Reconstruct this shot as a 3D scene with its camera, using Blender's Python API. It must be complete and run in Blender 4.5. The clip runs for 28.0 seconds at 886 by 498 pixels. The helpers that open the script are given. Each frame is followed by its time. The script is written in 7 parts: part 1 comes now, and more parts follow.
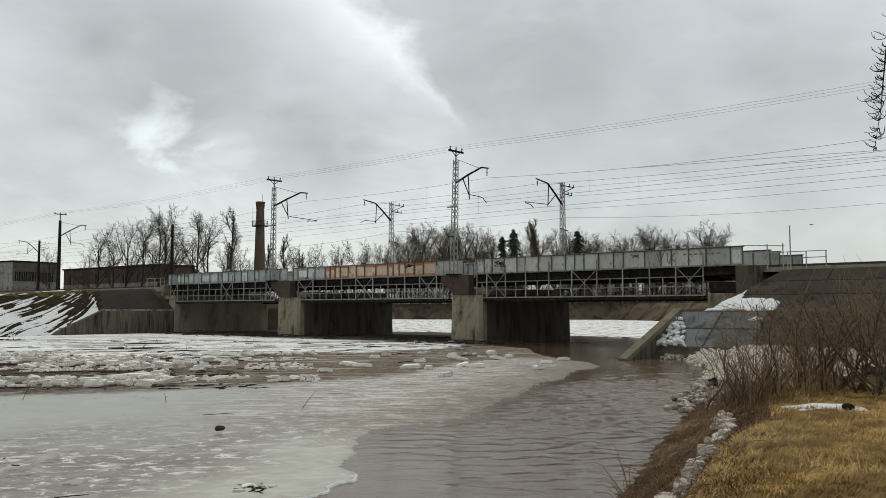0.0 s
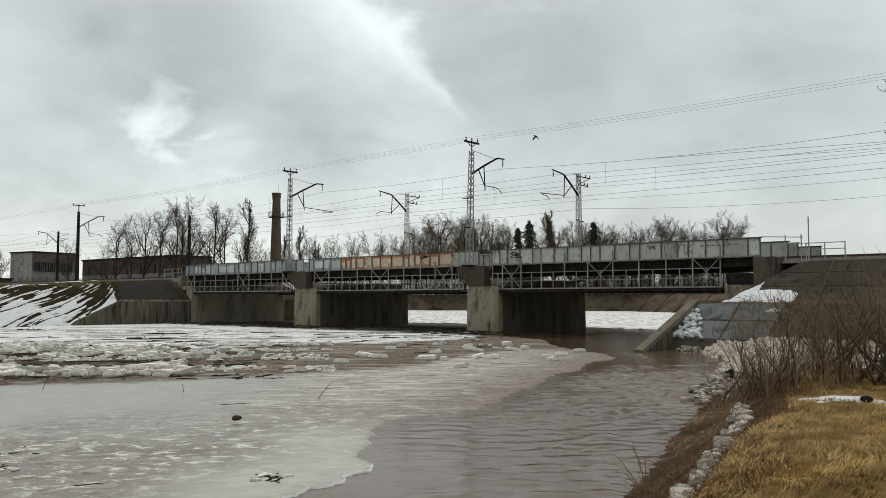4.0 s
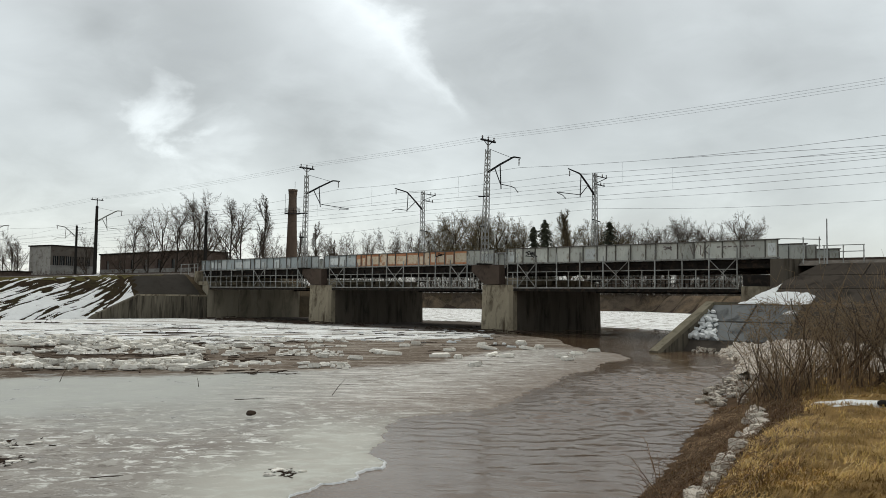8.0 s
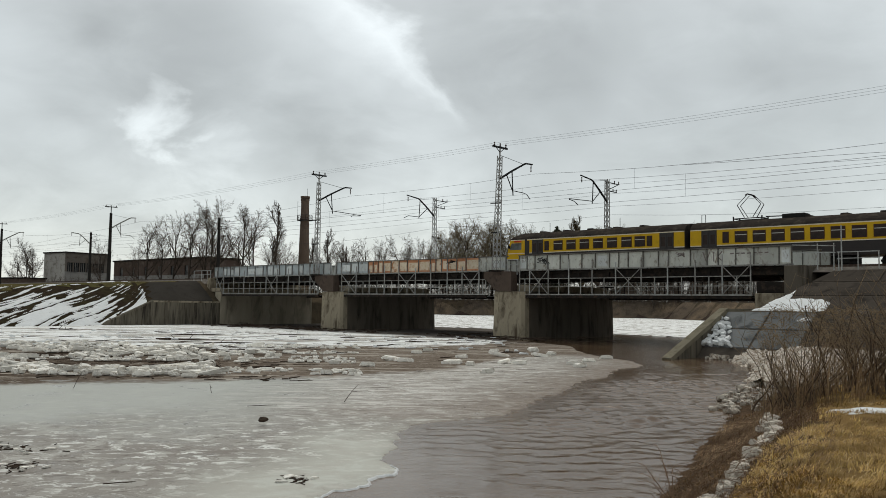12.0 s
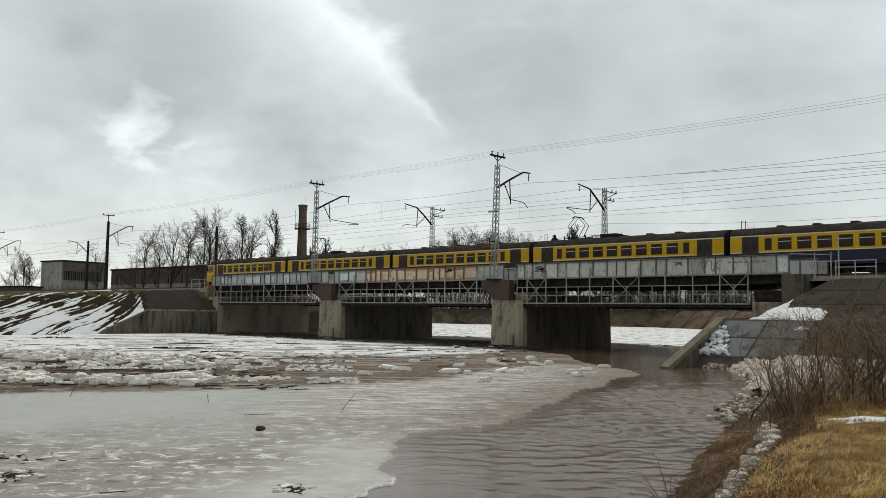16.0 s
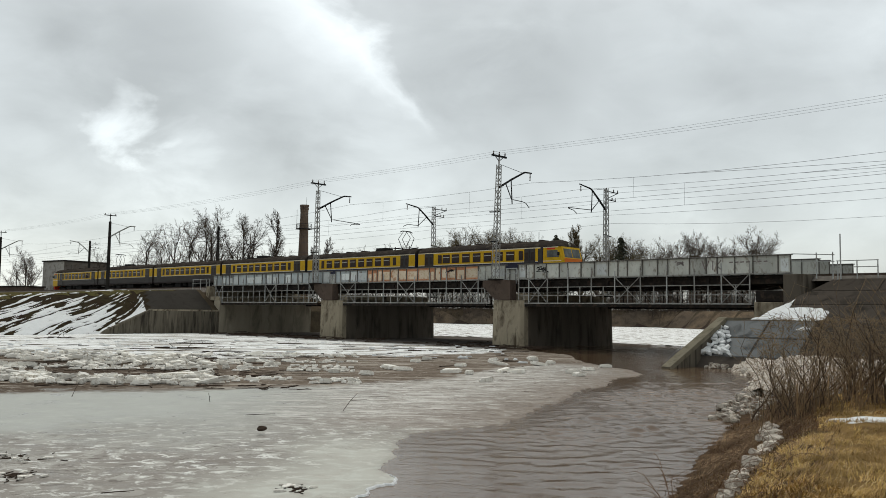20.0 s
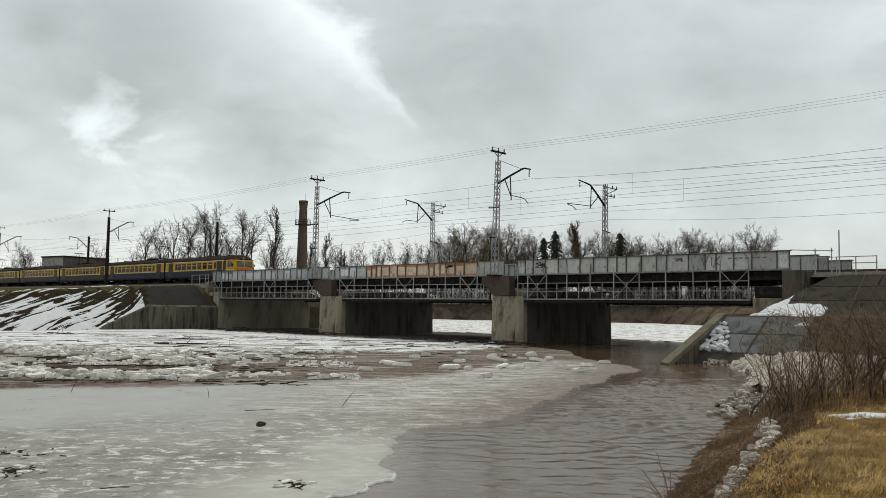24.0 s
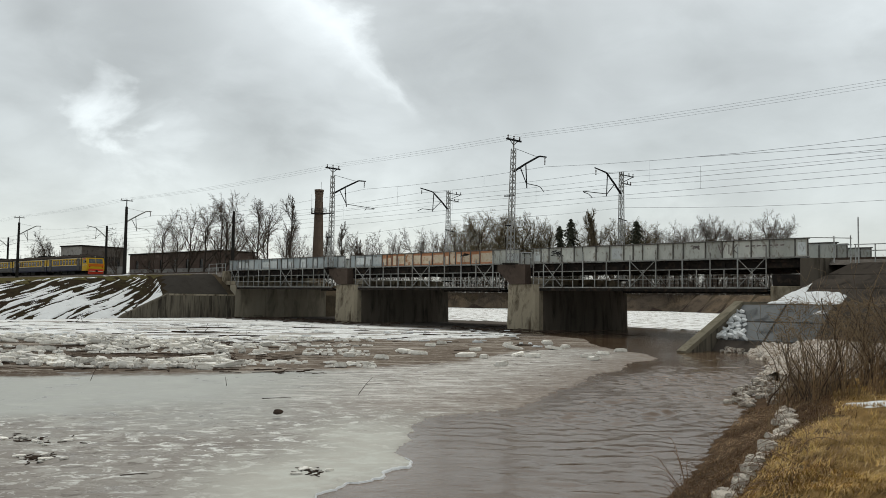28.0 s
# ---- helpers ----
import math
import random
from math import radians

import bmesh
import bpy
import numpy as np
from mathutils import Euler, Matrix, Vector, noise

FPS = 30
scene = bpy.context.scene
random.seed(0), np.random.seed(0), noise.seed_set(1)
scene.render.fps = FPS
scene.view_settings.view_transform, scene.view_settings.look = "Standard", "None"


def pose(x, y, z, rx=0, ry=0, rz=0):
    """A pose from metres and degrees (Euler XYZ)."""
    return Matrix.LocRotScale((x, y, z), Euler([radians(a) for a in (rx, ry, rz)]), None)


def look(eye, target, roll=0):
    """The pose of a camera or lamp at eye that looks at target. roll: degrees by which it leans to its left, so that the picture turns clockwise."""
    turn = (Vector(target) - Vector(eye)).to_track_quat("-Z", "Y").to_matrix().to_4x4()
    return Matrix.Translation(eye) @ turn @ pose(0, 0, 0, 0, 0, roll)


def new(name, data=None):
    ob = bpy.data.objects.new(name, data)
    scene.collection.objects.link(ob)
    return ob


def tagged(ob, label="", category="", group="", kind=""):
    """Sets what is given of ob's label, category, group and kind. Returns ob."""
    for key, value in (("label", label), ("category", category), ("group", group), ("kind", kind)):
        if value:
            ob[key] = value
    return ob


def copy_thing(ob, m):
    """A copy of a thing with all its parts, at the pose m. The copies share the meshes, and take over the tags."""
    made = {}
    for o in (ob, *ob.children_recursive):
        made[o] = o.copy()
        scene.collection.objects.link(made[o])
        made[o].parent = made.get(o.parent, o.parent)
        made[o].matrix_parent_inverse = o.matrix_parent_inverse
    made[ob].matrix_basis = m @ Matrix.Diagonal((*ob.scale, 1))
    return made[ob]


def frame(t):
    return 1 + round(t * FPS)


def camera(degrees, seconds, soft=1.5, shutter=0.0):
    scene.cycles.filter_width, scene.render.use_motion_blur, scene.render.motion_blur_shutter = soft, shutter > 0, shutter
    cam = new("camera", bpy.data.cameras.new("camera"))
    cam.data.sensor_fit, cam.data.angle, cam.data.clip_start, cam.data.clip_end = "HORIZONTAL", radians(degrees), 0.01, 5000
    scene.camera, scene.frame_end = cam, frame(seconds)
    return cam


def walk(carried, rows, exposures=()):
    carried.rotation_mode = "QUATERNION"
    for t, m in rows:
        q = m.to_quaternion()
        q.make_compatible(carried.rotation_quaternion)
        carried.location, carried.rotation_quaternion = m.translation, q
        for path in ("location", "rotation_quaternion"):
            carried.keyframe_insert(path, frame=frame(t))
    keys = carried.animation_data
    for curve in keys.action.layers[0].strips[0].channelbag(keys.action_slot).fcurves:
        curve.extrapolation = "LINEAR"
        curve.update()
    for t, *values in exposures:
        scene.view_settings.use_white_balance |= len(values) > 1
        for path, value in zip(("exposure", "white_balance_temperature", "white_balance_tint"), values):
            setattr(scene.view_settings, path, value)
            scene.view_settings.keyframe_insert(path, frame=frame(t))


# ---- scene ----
cam = camera(55.5, 28.0, soft=0.7)
EYE = Vector((0.0, 0.0, 2.91))


def aim(yaw, pitch, roll):
    a, b = radians(yaw), radians(pitch)
    return look(EYE, EYE + Vector((-math.sin(a) * math.cos(b), math.cos(a) * math.cos(b), math.sin(b))), roll)


walk(cam, [
    (0, aim(40.82, 4.07, -0.04)), (0.5, aim(40.97, 4.10, 0.02)), (1, aim(41.10, 3.82, -0.01)),
    (1.5, aim(41.23, 3.58, 0.00)), (2, aim(41.36, 3.53, 0.04)), (2.5, aim(41.52, 3.53, 0.03)),
    (3, aim(41.63, 3.46, 0.07)), (3.5, aim(41.77, 3.47, 0.09)), (5.5, aim(42.25, 3.32, 0.06)),
    (6, aim(42.41, 3.17, 0.08)), (6.5, aim(42.53, 3.11, 0.08)), (7, aim(42.65, 3.19, 0.37)),
    (7.5, aim(42.79, 3.26, 0.59)), (8, aim(42.92, 3.33, 0.78)), (8.5, aim(43.07, 3.33, 0.73)),
    (9, aim(43.20, 3.33, 0.77)), (9.5, aim(43.33, 3.39, 0.75)), (10, aim(43.46, 3.45, 0.73)),
    (10.5, aim(43.57, 3.55, 0.81)), (11, aim(43.63, 3.62, 0.79)), (11.5, aim(43.69, 3.68, 0.75)),
    (12, aim(43.74, 3.77, 0.81)), (12.5, aim(43.79, 3.84, 0.87)), (14.5, aim(43.69, 4.14, 0.80)),
    (15, aim(43.67, 4.22, 0.84)), (15.5, aim(43.66, 4.31, 0.87)), (16, aim(43.59, 4.36, 0.83)),
    (16.5, aim(43.53, 4.43, 0.83)), (17, aim(43.64, 4.48, 0.87)), (17.5, aim(43.70, 4.37, 0.88)),
    (18, aim(43.67, 4.30, 0.81)), (18.5, aim(43.64, 4.30, 0.86)), (19, aim(43.58, 4.31, 0.87)),
    (19.5, aim(43.63, 4.31, 0.83)), (20, aim(43.69, 4.36, 0.84)), (20.5, aim(43.69, 4.42, 0.89)),
    (21, aim(43.62, 4.42, 0.81)), (21.5, aim(43.55, 4.42, 0.81)), (23.5, aim(43.57, 4.28, 0.90)),
    (24, aim(43.62, 4.08, 0.87)), (24.5, aim(43.63, 4.00, 0.83)), (25, aim(43.68, 3.84, 0.87)),
    (25.5, aim(43.75, 3.54, 0.87)), (26, aim(43.85, 3.43, 0.86)), (26.5, aim(43.99, 3.46, 0.82)),
    (27, aim(44.14, 3.37, 0.83)), (27.5, aim(44.26, 3.31, 0.87)), (28, aim(44.67, 3.28, 0.79)),
], exposures=[(0, 0.0), (3, 0.03), (8, 0.10), (12, 0.0), (15, 0.05), (17, 0.10), (20, 0.16), (25, 0.07), (28, 0.10)])

# ---- world, sun, clouds ----
SUN_AZ, SUN_EL = radians(48), radians(52)      # to the left of +y, above the horizon
world = bpy.data.worlds.new("overcast_sky")
scene.world = world
world.use_nodes = True
wn, wl = world.node_tree.nodes, world.node_tree.links
wn.clear()
sky = wn.new("ShaderNodeTexSky")
sky.sky_type, sky.sun_disc = "NISHITA", False
sky.sun_elevation, sky.sun_rotation = SUN_EL, -SUN_AZ
sky_bg, veil_bg = wn.new("ShaderNodeBackground"), wn.new("ShaderNodeBackground")
add, wout = wn.new("ShaderNodeAddShader"), wn.new("ShaderNodeOutputWorld")
wl.new(sky.outputs[0], sky_bg.inputs[0])
sky_bg.inputs[1].default_value = 0.03
veil_bg.inputs[0].default_value = (0.962, 0.99, 0.958, 1)
veil_bg.inputs[1].default_value = 1.03
wl.new(sky_bg.outputs[0], add.inputs[0]), wl.new(veil_bg.outputs[0], add.inputs[1])
wl.new(add.outputs[0], wout.inputs[0])

sun_data = bpy.data.lights.new("sun", "SUN")
sun_data.energy, sun_data.angle, sun_data.color = 2.0, radians(25), (1.0, 0.93, 0.82)
sun = new("sun", sun_data)
sun_dir = Vector((-math.sin(SUN_AZ) * math.cos(SUN_EL), math.cos(SUN_AZ) * math.cos(SUN_EL), math.sin(SUN_EL)))
sun.matrix_world = look(sun_dir * 100, (0, 0, 0))
scene.view_settings.exposure = 0.0

# ---- materials ----
def node_mat(name):
    m = bpy.data.materials.new(name)
    m.use_nodes = True
    nt = m.node_tree
    bsdf = nt.nodes["Principled BSDF"]
    return m, nt, bsdf


class Nodes:
    """Short calls for the node trees below."""

    def __init__(self, nt):
        self.nt = nt

    def add(self, kind, **props):
        n = self.nt.nodes.new(kind)
        for k, v in props.items():
            if k == "op":
                n.operation = v
        return n

    def link(self, a, b):
        self.nt.links.new(a, b)

    def coords(self):
        return self.nt.nodes.new("ShaderNodeTexCoord").outputs["Object"]

    def mapped(self, src, scale=(1, 1, 1), rot=(0, 0, 0), loc=(0, 0, 0)):
        n = self.nt.nodes.new("ShaderNodeMapping")
        n.inputs["Scale"].default_value, n.inputs["Rotation"].default_value, n.inputs["Location"].default_value = scale, rot, loc
        self.link(src, n.inputs["Vector"])
        return n.outputs[0]

    def noise(self, src, scale, detail=4, rough=0.55, warp=0.0):
        n = self.nt.nodes.new("ShaderNodeTexNoise")
        n.inputs["Scale"].default_value, n.inputs["Detail"].default_value = scale, detail
        n.inputs["Roughness"].default_value, n.inputs["Distortion"].default_value = rough, warp
        self.link(src, n.inputs["Vector"])
        return n.outputs["Fac"]

    def ramp(self, src, *stops):
        n = self.nt.nodes.new("ShaderNodeValToRGB")
        e = n.color_ramp.elements
        while len(e) < len(stops):
            e.new(0.5)
        for el, (p, c) in zip(e, stops):
            el.position = p
            el.color = (c, c, c, 1) if isinstance(c, (int, float)) else (*c, 1)
        self.link(src, n.inputs[0])
        return n.outputs[0]

    def mix(self, fac, a, b, kind="MIX"):
        n = self.nt.nodes.new("ShaderNodeMixRGB")
        n.blend_type = kind
        for sock, v in zip(n.inputs, (fac, a, b)):
            if isinstance(v, (int, float)):
                sock.default_value = v if sock == n.inputs[0] else (v, v, v, 1)
            elif isinstance(v, tuple):
                sock.default_value = (*v, 1)
            else:
                self.link(v, sock)
        return n.outputs[0]

    def math(self, op, a, b=0.0):
        n = self.nt.nodes.new("ShaderNodeMath")
        n.operation = op
        for sock, v in zip(n.inputs, (a, b)):
            if isinstance(v, (int, float)):
                sock.default_value = v
            else:
                self.link(v, sock)
        return n.outputs[0]

    def dot(self, a, v):
        n = self.nt.nodes.new("ShaderNodeVectorMath")
        n.operation = "DOT_PRODUCT"
        self.link(a, n.inputs[0])
        n.inputs[1].default_value = v
        return n.outputs["Value"]

    def bump(self, src, bsdf, strength=0.4, dist=0.02):
        n = self.nt.nodes.new("ShaderNodeBump")
        n.inputs["Strength"].default_value, n.inputs["Distance"].default_value = strength, dist
        self.link(src, n.inputs["Height"])
        self.link(n.outputs[0], bsdf.inputs["Normal"])


def stained(name, light, dark, stain=None, scale=1.0, rough=0.85, bump=0.4, dist=0.01, metal=0.0, stretch=(1, 1, 1), cover=(0.5, 0.72), vary=0.0, spec=0.0):
    """A surface with two tones at two scales, stains with soft edges and a fine relief."""
    m, nt, bsdf = node_mat(name)
    k = Nodes(nt)
    co = k.mapped(k.coords(), stretch)
    big, fine = k.noise(co, 0.6 * scale, 5), k.noise(co, 9 * scale, 6, 0.65)
    col = k.mix(k.ramp(big, (0.3, 0.0), (0.7, 1.0)), light, dark)
    col = k.mix(k.math("MULTIPLY", k.ramp(fine, (0.35, 0.0), (0.7, 1.0)), 0.45), col, dark)
    if stain:
        col = k.mix(k.ramp(k.noise(co, 1.7 * scale, 7, 0.6, 0.6), (cover[0], 0.0), (cover[1], 1.0)), col, stain)
    if vary:
        info = nt.nodes.new("ShaderNodeObjectInfo")
        hsv = nt.nodes.new("ShaderNodeHueSaturation")
        k.link(k.math("ADD", k.math("MULTIPLY", info.outputs["Random"], vary), 1 - vary / 2), hsv.inputs["Value"])
        k.link(col, hsv.inputs["Color"])
        col = hsv.outputs[0]
    k.link(col, bsdf.inputs["Base Color"])
    bsdf.inputs["Roughness"].default_value, bsdf.inputs["Metallic"].default_value = rough, metal
    bsdf.inputs["Specular IOR Level"].default_value = spec
    if bump:
        k.bump(fine, bsdf, bump, dist)
    return m


CONCRETE = stained("weathered_concrete", (0.36, 0.315, 0.235), (0.24, 0.205, 0.15), (0.075, 0.058, 0.042), 0.9, 0.9, stretch=(1, 1, 0.4), cover=(0.48, 0.68))
# darker than the piers' noses: soot and stains, plus deck shade in the colour
SOOT_SHADE_CONCRETE = stained("sooty_wet_concrete", (0.14, 0.122, 0.098), (0.095, 0.081, 0.066), (0.04, 0.034, 0.028), 0.6, 0.9, stretch=(1.4, 1.4, 0.3), cover=(0.48, 0.7))
CONE_PAVING = stained("black_cone_paving", (0.056, 0.05, 0.044), (0.04, 0.036, 0.031), (0.038, 0.034, 0.03), 0.6, 0.9)
WING_CONCRETE = stained("streaked_concrete", (0.165, 0.146, 0.112), (0.105, 0.092, 0.072), (0.036, 0.031, 0.026), 0.8, 0.9, stretch=(2.2, 2.2, 0.22), cover=(0.46, 0.66), vary=0.3)
REVETMENT = stained("dark_slope_paving", (0.088, 0.074, 0.062), (0.06, 0.051, 0.043), (0.032, 0.028, 0.024), 0.7, 0.9, 0.9, 0.03, vary=0.3)
SLAB = stained("wet_slope_slab", (0.185, 0.19, 0.19), (0.135, 0.14, 0.14), (0.05, 0.05, 0.05), 0.6, 0.7, vary=0.2)
GREY_PAINT = stained("aged_grey_paint", (0.56, 0.565, 0.52), (0.40, 0.41, 0.375), (0.2, 0.17, 0.135), 1.8, 0.7, 0.3, cover=(0.53, 0.68), vary=0.4, stretch=(1, 1, 0.45), spec=0.15)
BLUE_PAINT = stained("aged_blue_grey_paint", (0.40, 0.44, 0.45), (0.30, 0.33, 0.34), (0.14, 0.12, 0.10), 1.2, 0.7, 0.3, cover=(0.54, 0.68), vary=0.3, stretch=(1, 1, 0.45), spec=0.15)
RUST_PAINT = stained("rusting_cream_paint", (0.60, 0.52, 0.42), (0.50, 0.39, 0.28), (0.34, 0.15, 0.07), 1.3, 0.8, 0.4, cover=(0.5, 0.62), vary=0.2)
RUST_RED = stained("rust_red_paint", (0.40, 0.17, 0.095), (0.48, 0.25, 0.14), (0.22, 0.09, 0.055), 1.6, 0.85, 0.4, vary=0.3)
CREAM_PATCH = stained("faded_cream_patch", (0.66, 0.58, 0.46), (0.54, 0.44, 0.32), (0.38, 0.20, 0.11), 1.8, 0.8, 0.3, cover=(0.52, 0.70), vary=0.35)
PALE_PATCH = stained("pale_touch_up_paint", (0.62, 0.64, 0.63), (0.50, 0.53, 0.53), (0.22, 0.19, 0.16), 1.8, 0.7, 0.3, cover=(0.55, 0.70), vary=0.4, stretch=(1, 1, 0.5), spec=0.15)
# near black: soot and rust, with the shade under the girders in the colour
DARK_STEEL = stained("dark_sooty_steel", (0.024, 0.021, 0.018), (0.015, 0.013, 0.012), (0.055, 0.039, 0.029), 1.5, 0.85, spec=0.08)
GREY_STEEL = stained("dull_grey_steel", (0.38, 0.38, 0.36), (0.25, 0.25, 0.235), (0.10, 0.07, 0.05), 2.0, 0.6)
STIFF = stained("dark_stained_paint", (0.17, 0.165, 0.15), (0.11, 0.105, 0.095), (0.07, 0.05, 0.04), 1.5, 0.75)
GALV = stained("galvanised_steel", (0.46, 0.47, 0.46), (0.34, 0.35, 0.34), (0.2, 0.17, 0.15), 2.0, 0.55, metal=0.2)
RAIL_STEEL = stained("rusty_rail", (0.10, 0.07, 0.055), (0.07, 0.05, 0.04), (0.16, 0.15, 0.14), 3.0, 0.5, metal=0.4)
WIRE = stained("dark_wire", (0.10, 0.10, 0.105), (0.07, 0.07, 0.075), scale=1, rough=0.6, bump=0)
MAST_DARK = stained("dark_concrete_post", (0.04, 0.037, 0.034), (0.026, 0.024, 0.022), scale=1, rough=0.9)
PORCELAIN = stained("brown_porcelain", (0.08, 0.05, 0.04), (0.05, 0.03, 0.025), scale=3, rough=0.25, bump=0, spec=0.5)
BRICK = stained("dark_red_brick", (0.155, 0.115, 0.087), (0.12, 0.088, 0.068), (0.08, 0.06, 0.05), 0.5, 0.9)


# ---- mesh helpers ----
def box(bm, lo, hi, mi=0):
    (x0, y0, z0), (x1, y1, z1) = lo, hi
    v = [bm.verts.new(p) for p in ((x0, y0, z0), (x1, y0, z0), (x1, y1, z0), (x0, y1, z0), (x0, y0, z1), (x1, y0, z1), (x1, y1, z1), (x0, y1, z1))]
    for q in ((0, 3, 2, 1), (4, 5, 6, 7), (0, 1, 5, 4), (1, 2, 6, 5), (2, 3, 7, 6), (3, 0, 4, 7)):
        bm.faces.new([v[i] for i in q]).material_index = mi
    return bm


def soft_box(bm, lo, hi, r, mi=0):
    """A box with chamfered edges."""
    t = bmesh.new()
    box(t, lo, hi, mi)
    bmesh.ops.bevel(t, geom=t.edges[:], offset=r, segments=1, affect="EDGES")
    merge(bm, t)
    return bm


def merge(bm, t):
    me = bpy.data.meshes.new("tmp")
    t.to_mesh(me)
    t.free()
    bm.from_mesh(me)
    bpy.data.meshes.remove(me)


def bar(bm, a, b, w, h=None, up=(0, 0, 1)):
    """A bar of w by h between two points."""
    a, b, h = Vector(a), Vector(b), h or w
    d = (b - a).normalized()
    s = d.cross(Vector(up))
    s = s.normalized() if s.length > 1e-4 else Vector((1, 0, 0))
    u = s.cross(d)
    ring = [[bm.verts.new(p + s * (i * w / 2) + u * (j * h / 2)) for i, j in ((-1, -1), (1, -1), (1, 1), (-1, 1))] for p in (a, b)]
    for i in range(4):
        bm.faces.new((ring[0][i], ring[0][(i + 1) % 4], ring[1][(i + 1) % 4], ring[1][i]))
    bm.faces.new(ring[0][::-1]), bm.faces.new(ring[1])
    return bm


def tube(bm, pts, radii, n=6, cap=True):
    """A tube along points with a radius at each."""
    rings, prev = [], None
    for i, p in enumerate(pts):
        p = Vector(p)
        d = (Vector(pts[min(i + 1, len(pts) - 1)]) - Vector(pts[max(i - 1, 0)])).normalized()
        s = d.cross(prev if prev else Vector((0.31, 0.2, 0.93)))
        s = s.normalized() if s.length > 1e-4 else d.orthogonal().normalized()
        u = s.cross(d).normalized()
        prev = u
        r = radii[i] if isinstance(radii, (list, tuple)) else radii
        rings.append([bm.verts.new(p + (s * math.cos(6.28319 * k / n) + u * math.sin(6.28319 * k / n)) * r) for k in range(n)])
    for a, b in zip(rings, rings[1:]):
        for k in range(n):
            bm.faces.new((a[k], a[(k + 1) % n], b[(k + 1) % n], b[k]))
    if cap and n > 2:
        bm.faces.new(rings[0][::-1]), bm.faces.new(rings[-1])
    return bm


def prism(bm, poly, y0, y1, axis="y", mi=0):
    """A polygon of (a, b) pushed along an axis: a, b are x, z for y; y, z for x; x, y for z."""
    put = {"y": lambda a, b, c: (a, c, b), "x": lambda a, b, c: (c, a, b), "z": lambda a, b, c: (a, b, c)}[axis]
    lo, hi = [bm.verts.new(put(a, b, y0)) for a, b in poly], [bm.verts.new(put(a, b, y1)) for a, b in poly]
    faces = [bm.faces.new(lo), bm.faces.new(hi[::-1])]
    for i in range(len(poly)):
        j = (i + 1) % len(poly)
        faces.append(bm.faces.new((lo[j], lo[i], hi[i], hi[j])))
    for f in faces:
        f.material_index = mi
    bmesh.ops.recalc_face_normals(bm, faces=faces)
    return bm


def as_mesh(name, bm, *mats):
    me = bpy.data.meshes.new(name)
    bm.to_mesh(me)
    bm.free()
    for m in mats:
        me.materials.append(m)
    return me


def part(name, bm, material, parent, label=""):
    """One mesh object under a thing or under a part. bm: a bmesh, or a mesh that alike pieces share."""
    me = bm if isinstance(bm, bpy.types.Mesh) else as_mesh(name, bm, material)
    ob = new(name, me)
    ob.parent = parent
    return tagged(ob, label)


def thing(name, at, label, category, group="", kind="", rz=0.0):
    ob = new(name)
    ob.matrix_world = pose(*at, 0, 0, rz)
    ob.empty_display_size = 0.3
    return tagged(ob, label, category, group, kind)


def solid(name, bm, mats, at, label, category, group="", kind="", rz=0.0):
    """A thing of one mesh."""
    me = bm if isinstance(bm, bpy.types.Mesh) else as_mesh(name, bm, *(mats if isinstance(mats, (list, tuple)) else [mats]))
    ob = new(name, me)
    ob.matrix_world = pose(*at, 0, 0, rz)
    return tagged(ob, label, category, group, kind)


def grid_mesh(name, xs, ys, zs, mats, index=None, keep=None):
    """A sheet over the lines xs and ys with heights zs[j, i]."""
    nx, ny = len(xs), len(ys)
    gx, gy = np.meshgrid(xs, ys)
    co = np.stack([gx, gy, zs], -1).reshape(-1, 3)
    i, j = np.meshgrid(np.arange(nx - 1), np.arange(ny - 1))
    a = (j * nx + i).ravel()
    quads = np.stack([a, a + 1, a + nx + 1, a + nx], 1)
    idx = None if index is None else np.asarray(index).ravel()
    if keep is not None:
        k = np.asarray(keep).ravel()
        quads, idx = quads[k], None if idx is None else idx[k]
        used, inv = np.unique(quads, return_inverse=True)
        co, quads = co[used], inv.reshape(-1, 4)
    me = bpy.data.meshes.new(name)
    me.from_pydata(co.tolist(), [], quads.tolist())
    for m in mats:
        me.materials.append(m)
    if idx is not None:
        me.polygons.foreach_set("material_index", idx.astype(np.int32))
    me.polygons.foreach_set("use_smooth", np.ones(len(me.polygons), bool))
    me.update()
    return me


def wob(x, y, scale, seed=0.0):
    """Smooth noise in -1..1 over arrays, from a few turned waves."""
    out = 0
    for n, (a, f, w) in enumerate(((0.3, 1.0, 0.4), (1.9, 1.7, 0.27), (2.6, 2.9, 0.18), (0.9, 4.6, 0.1), (4.1, 7.3, 0.07))):
        p = f / scale * (x * math.cos(a) + y * math.sin(a)) + seed * (1.3 + n) + 1.7 * np.sin(f / scale * 0.6 * (y * math.cos(a) - x * math.sin(a)) + seed + n)
        out = out + w * np.sin(p)
    return out


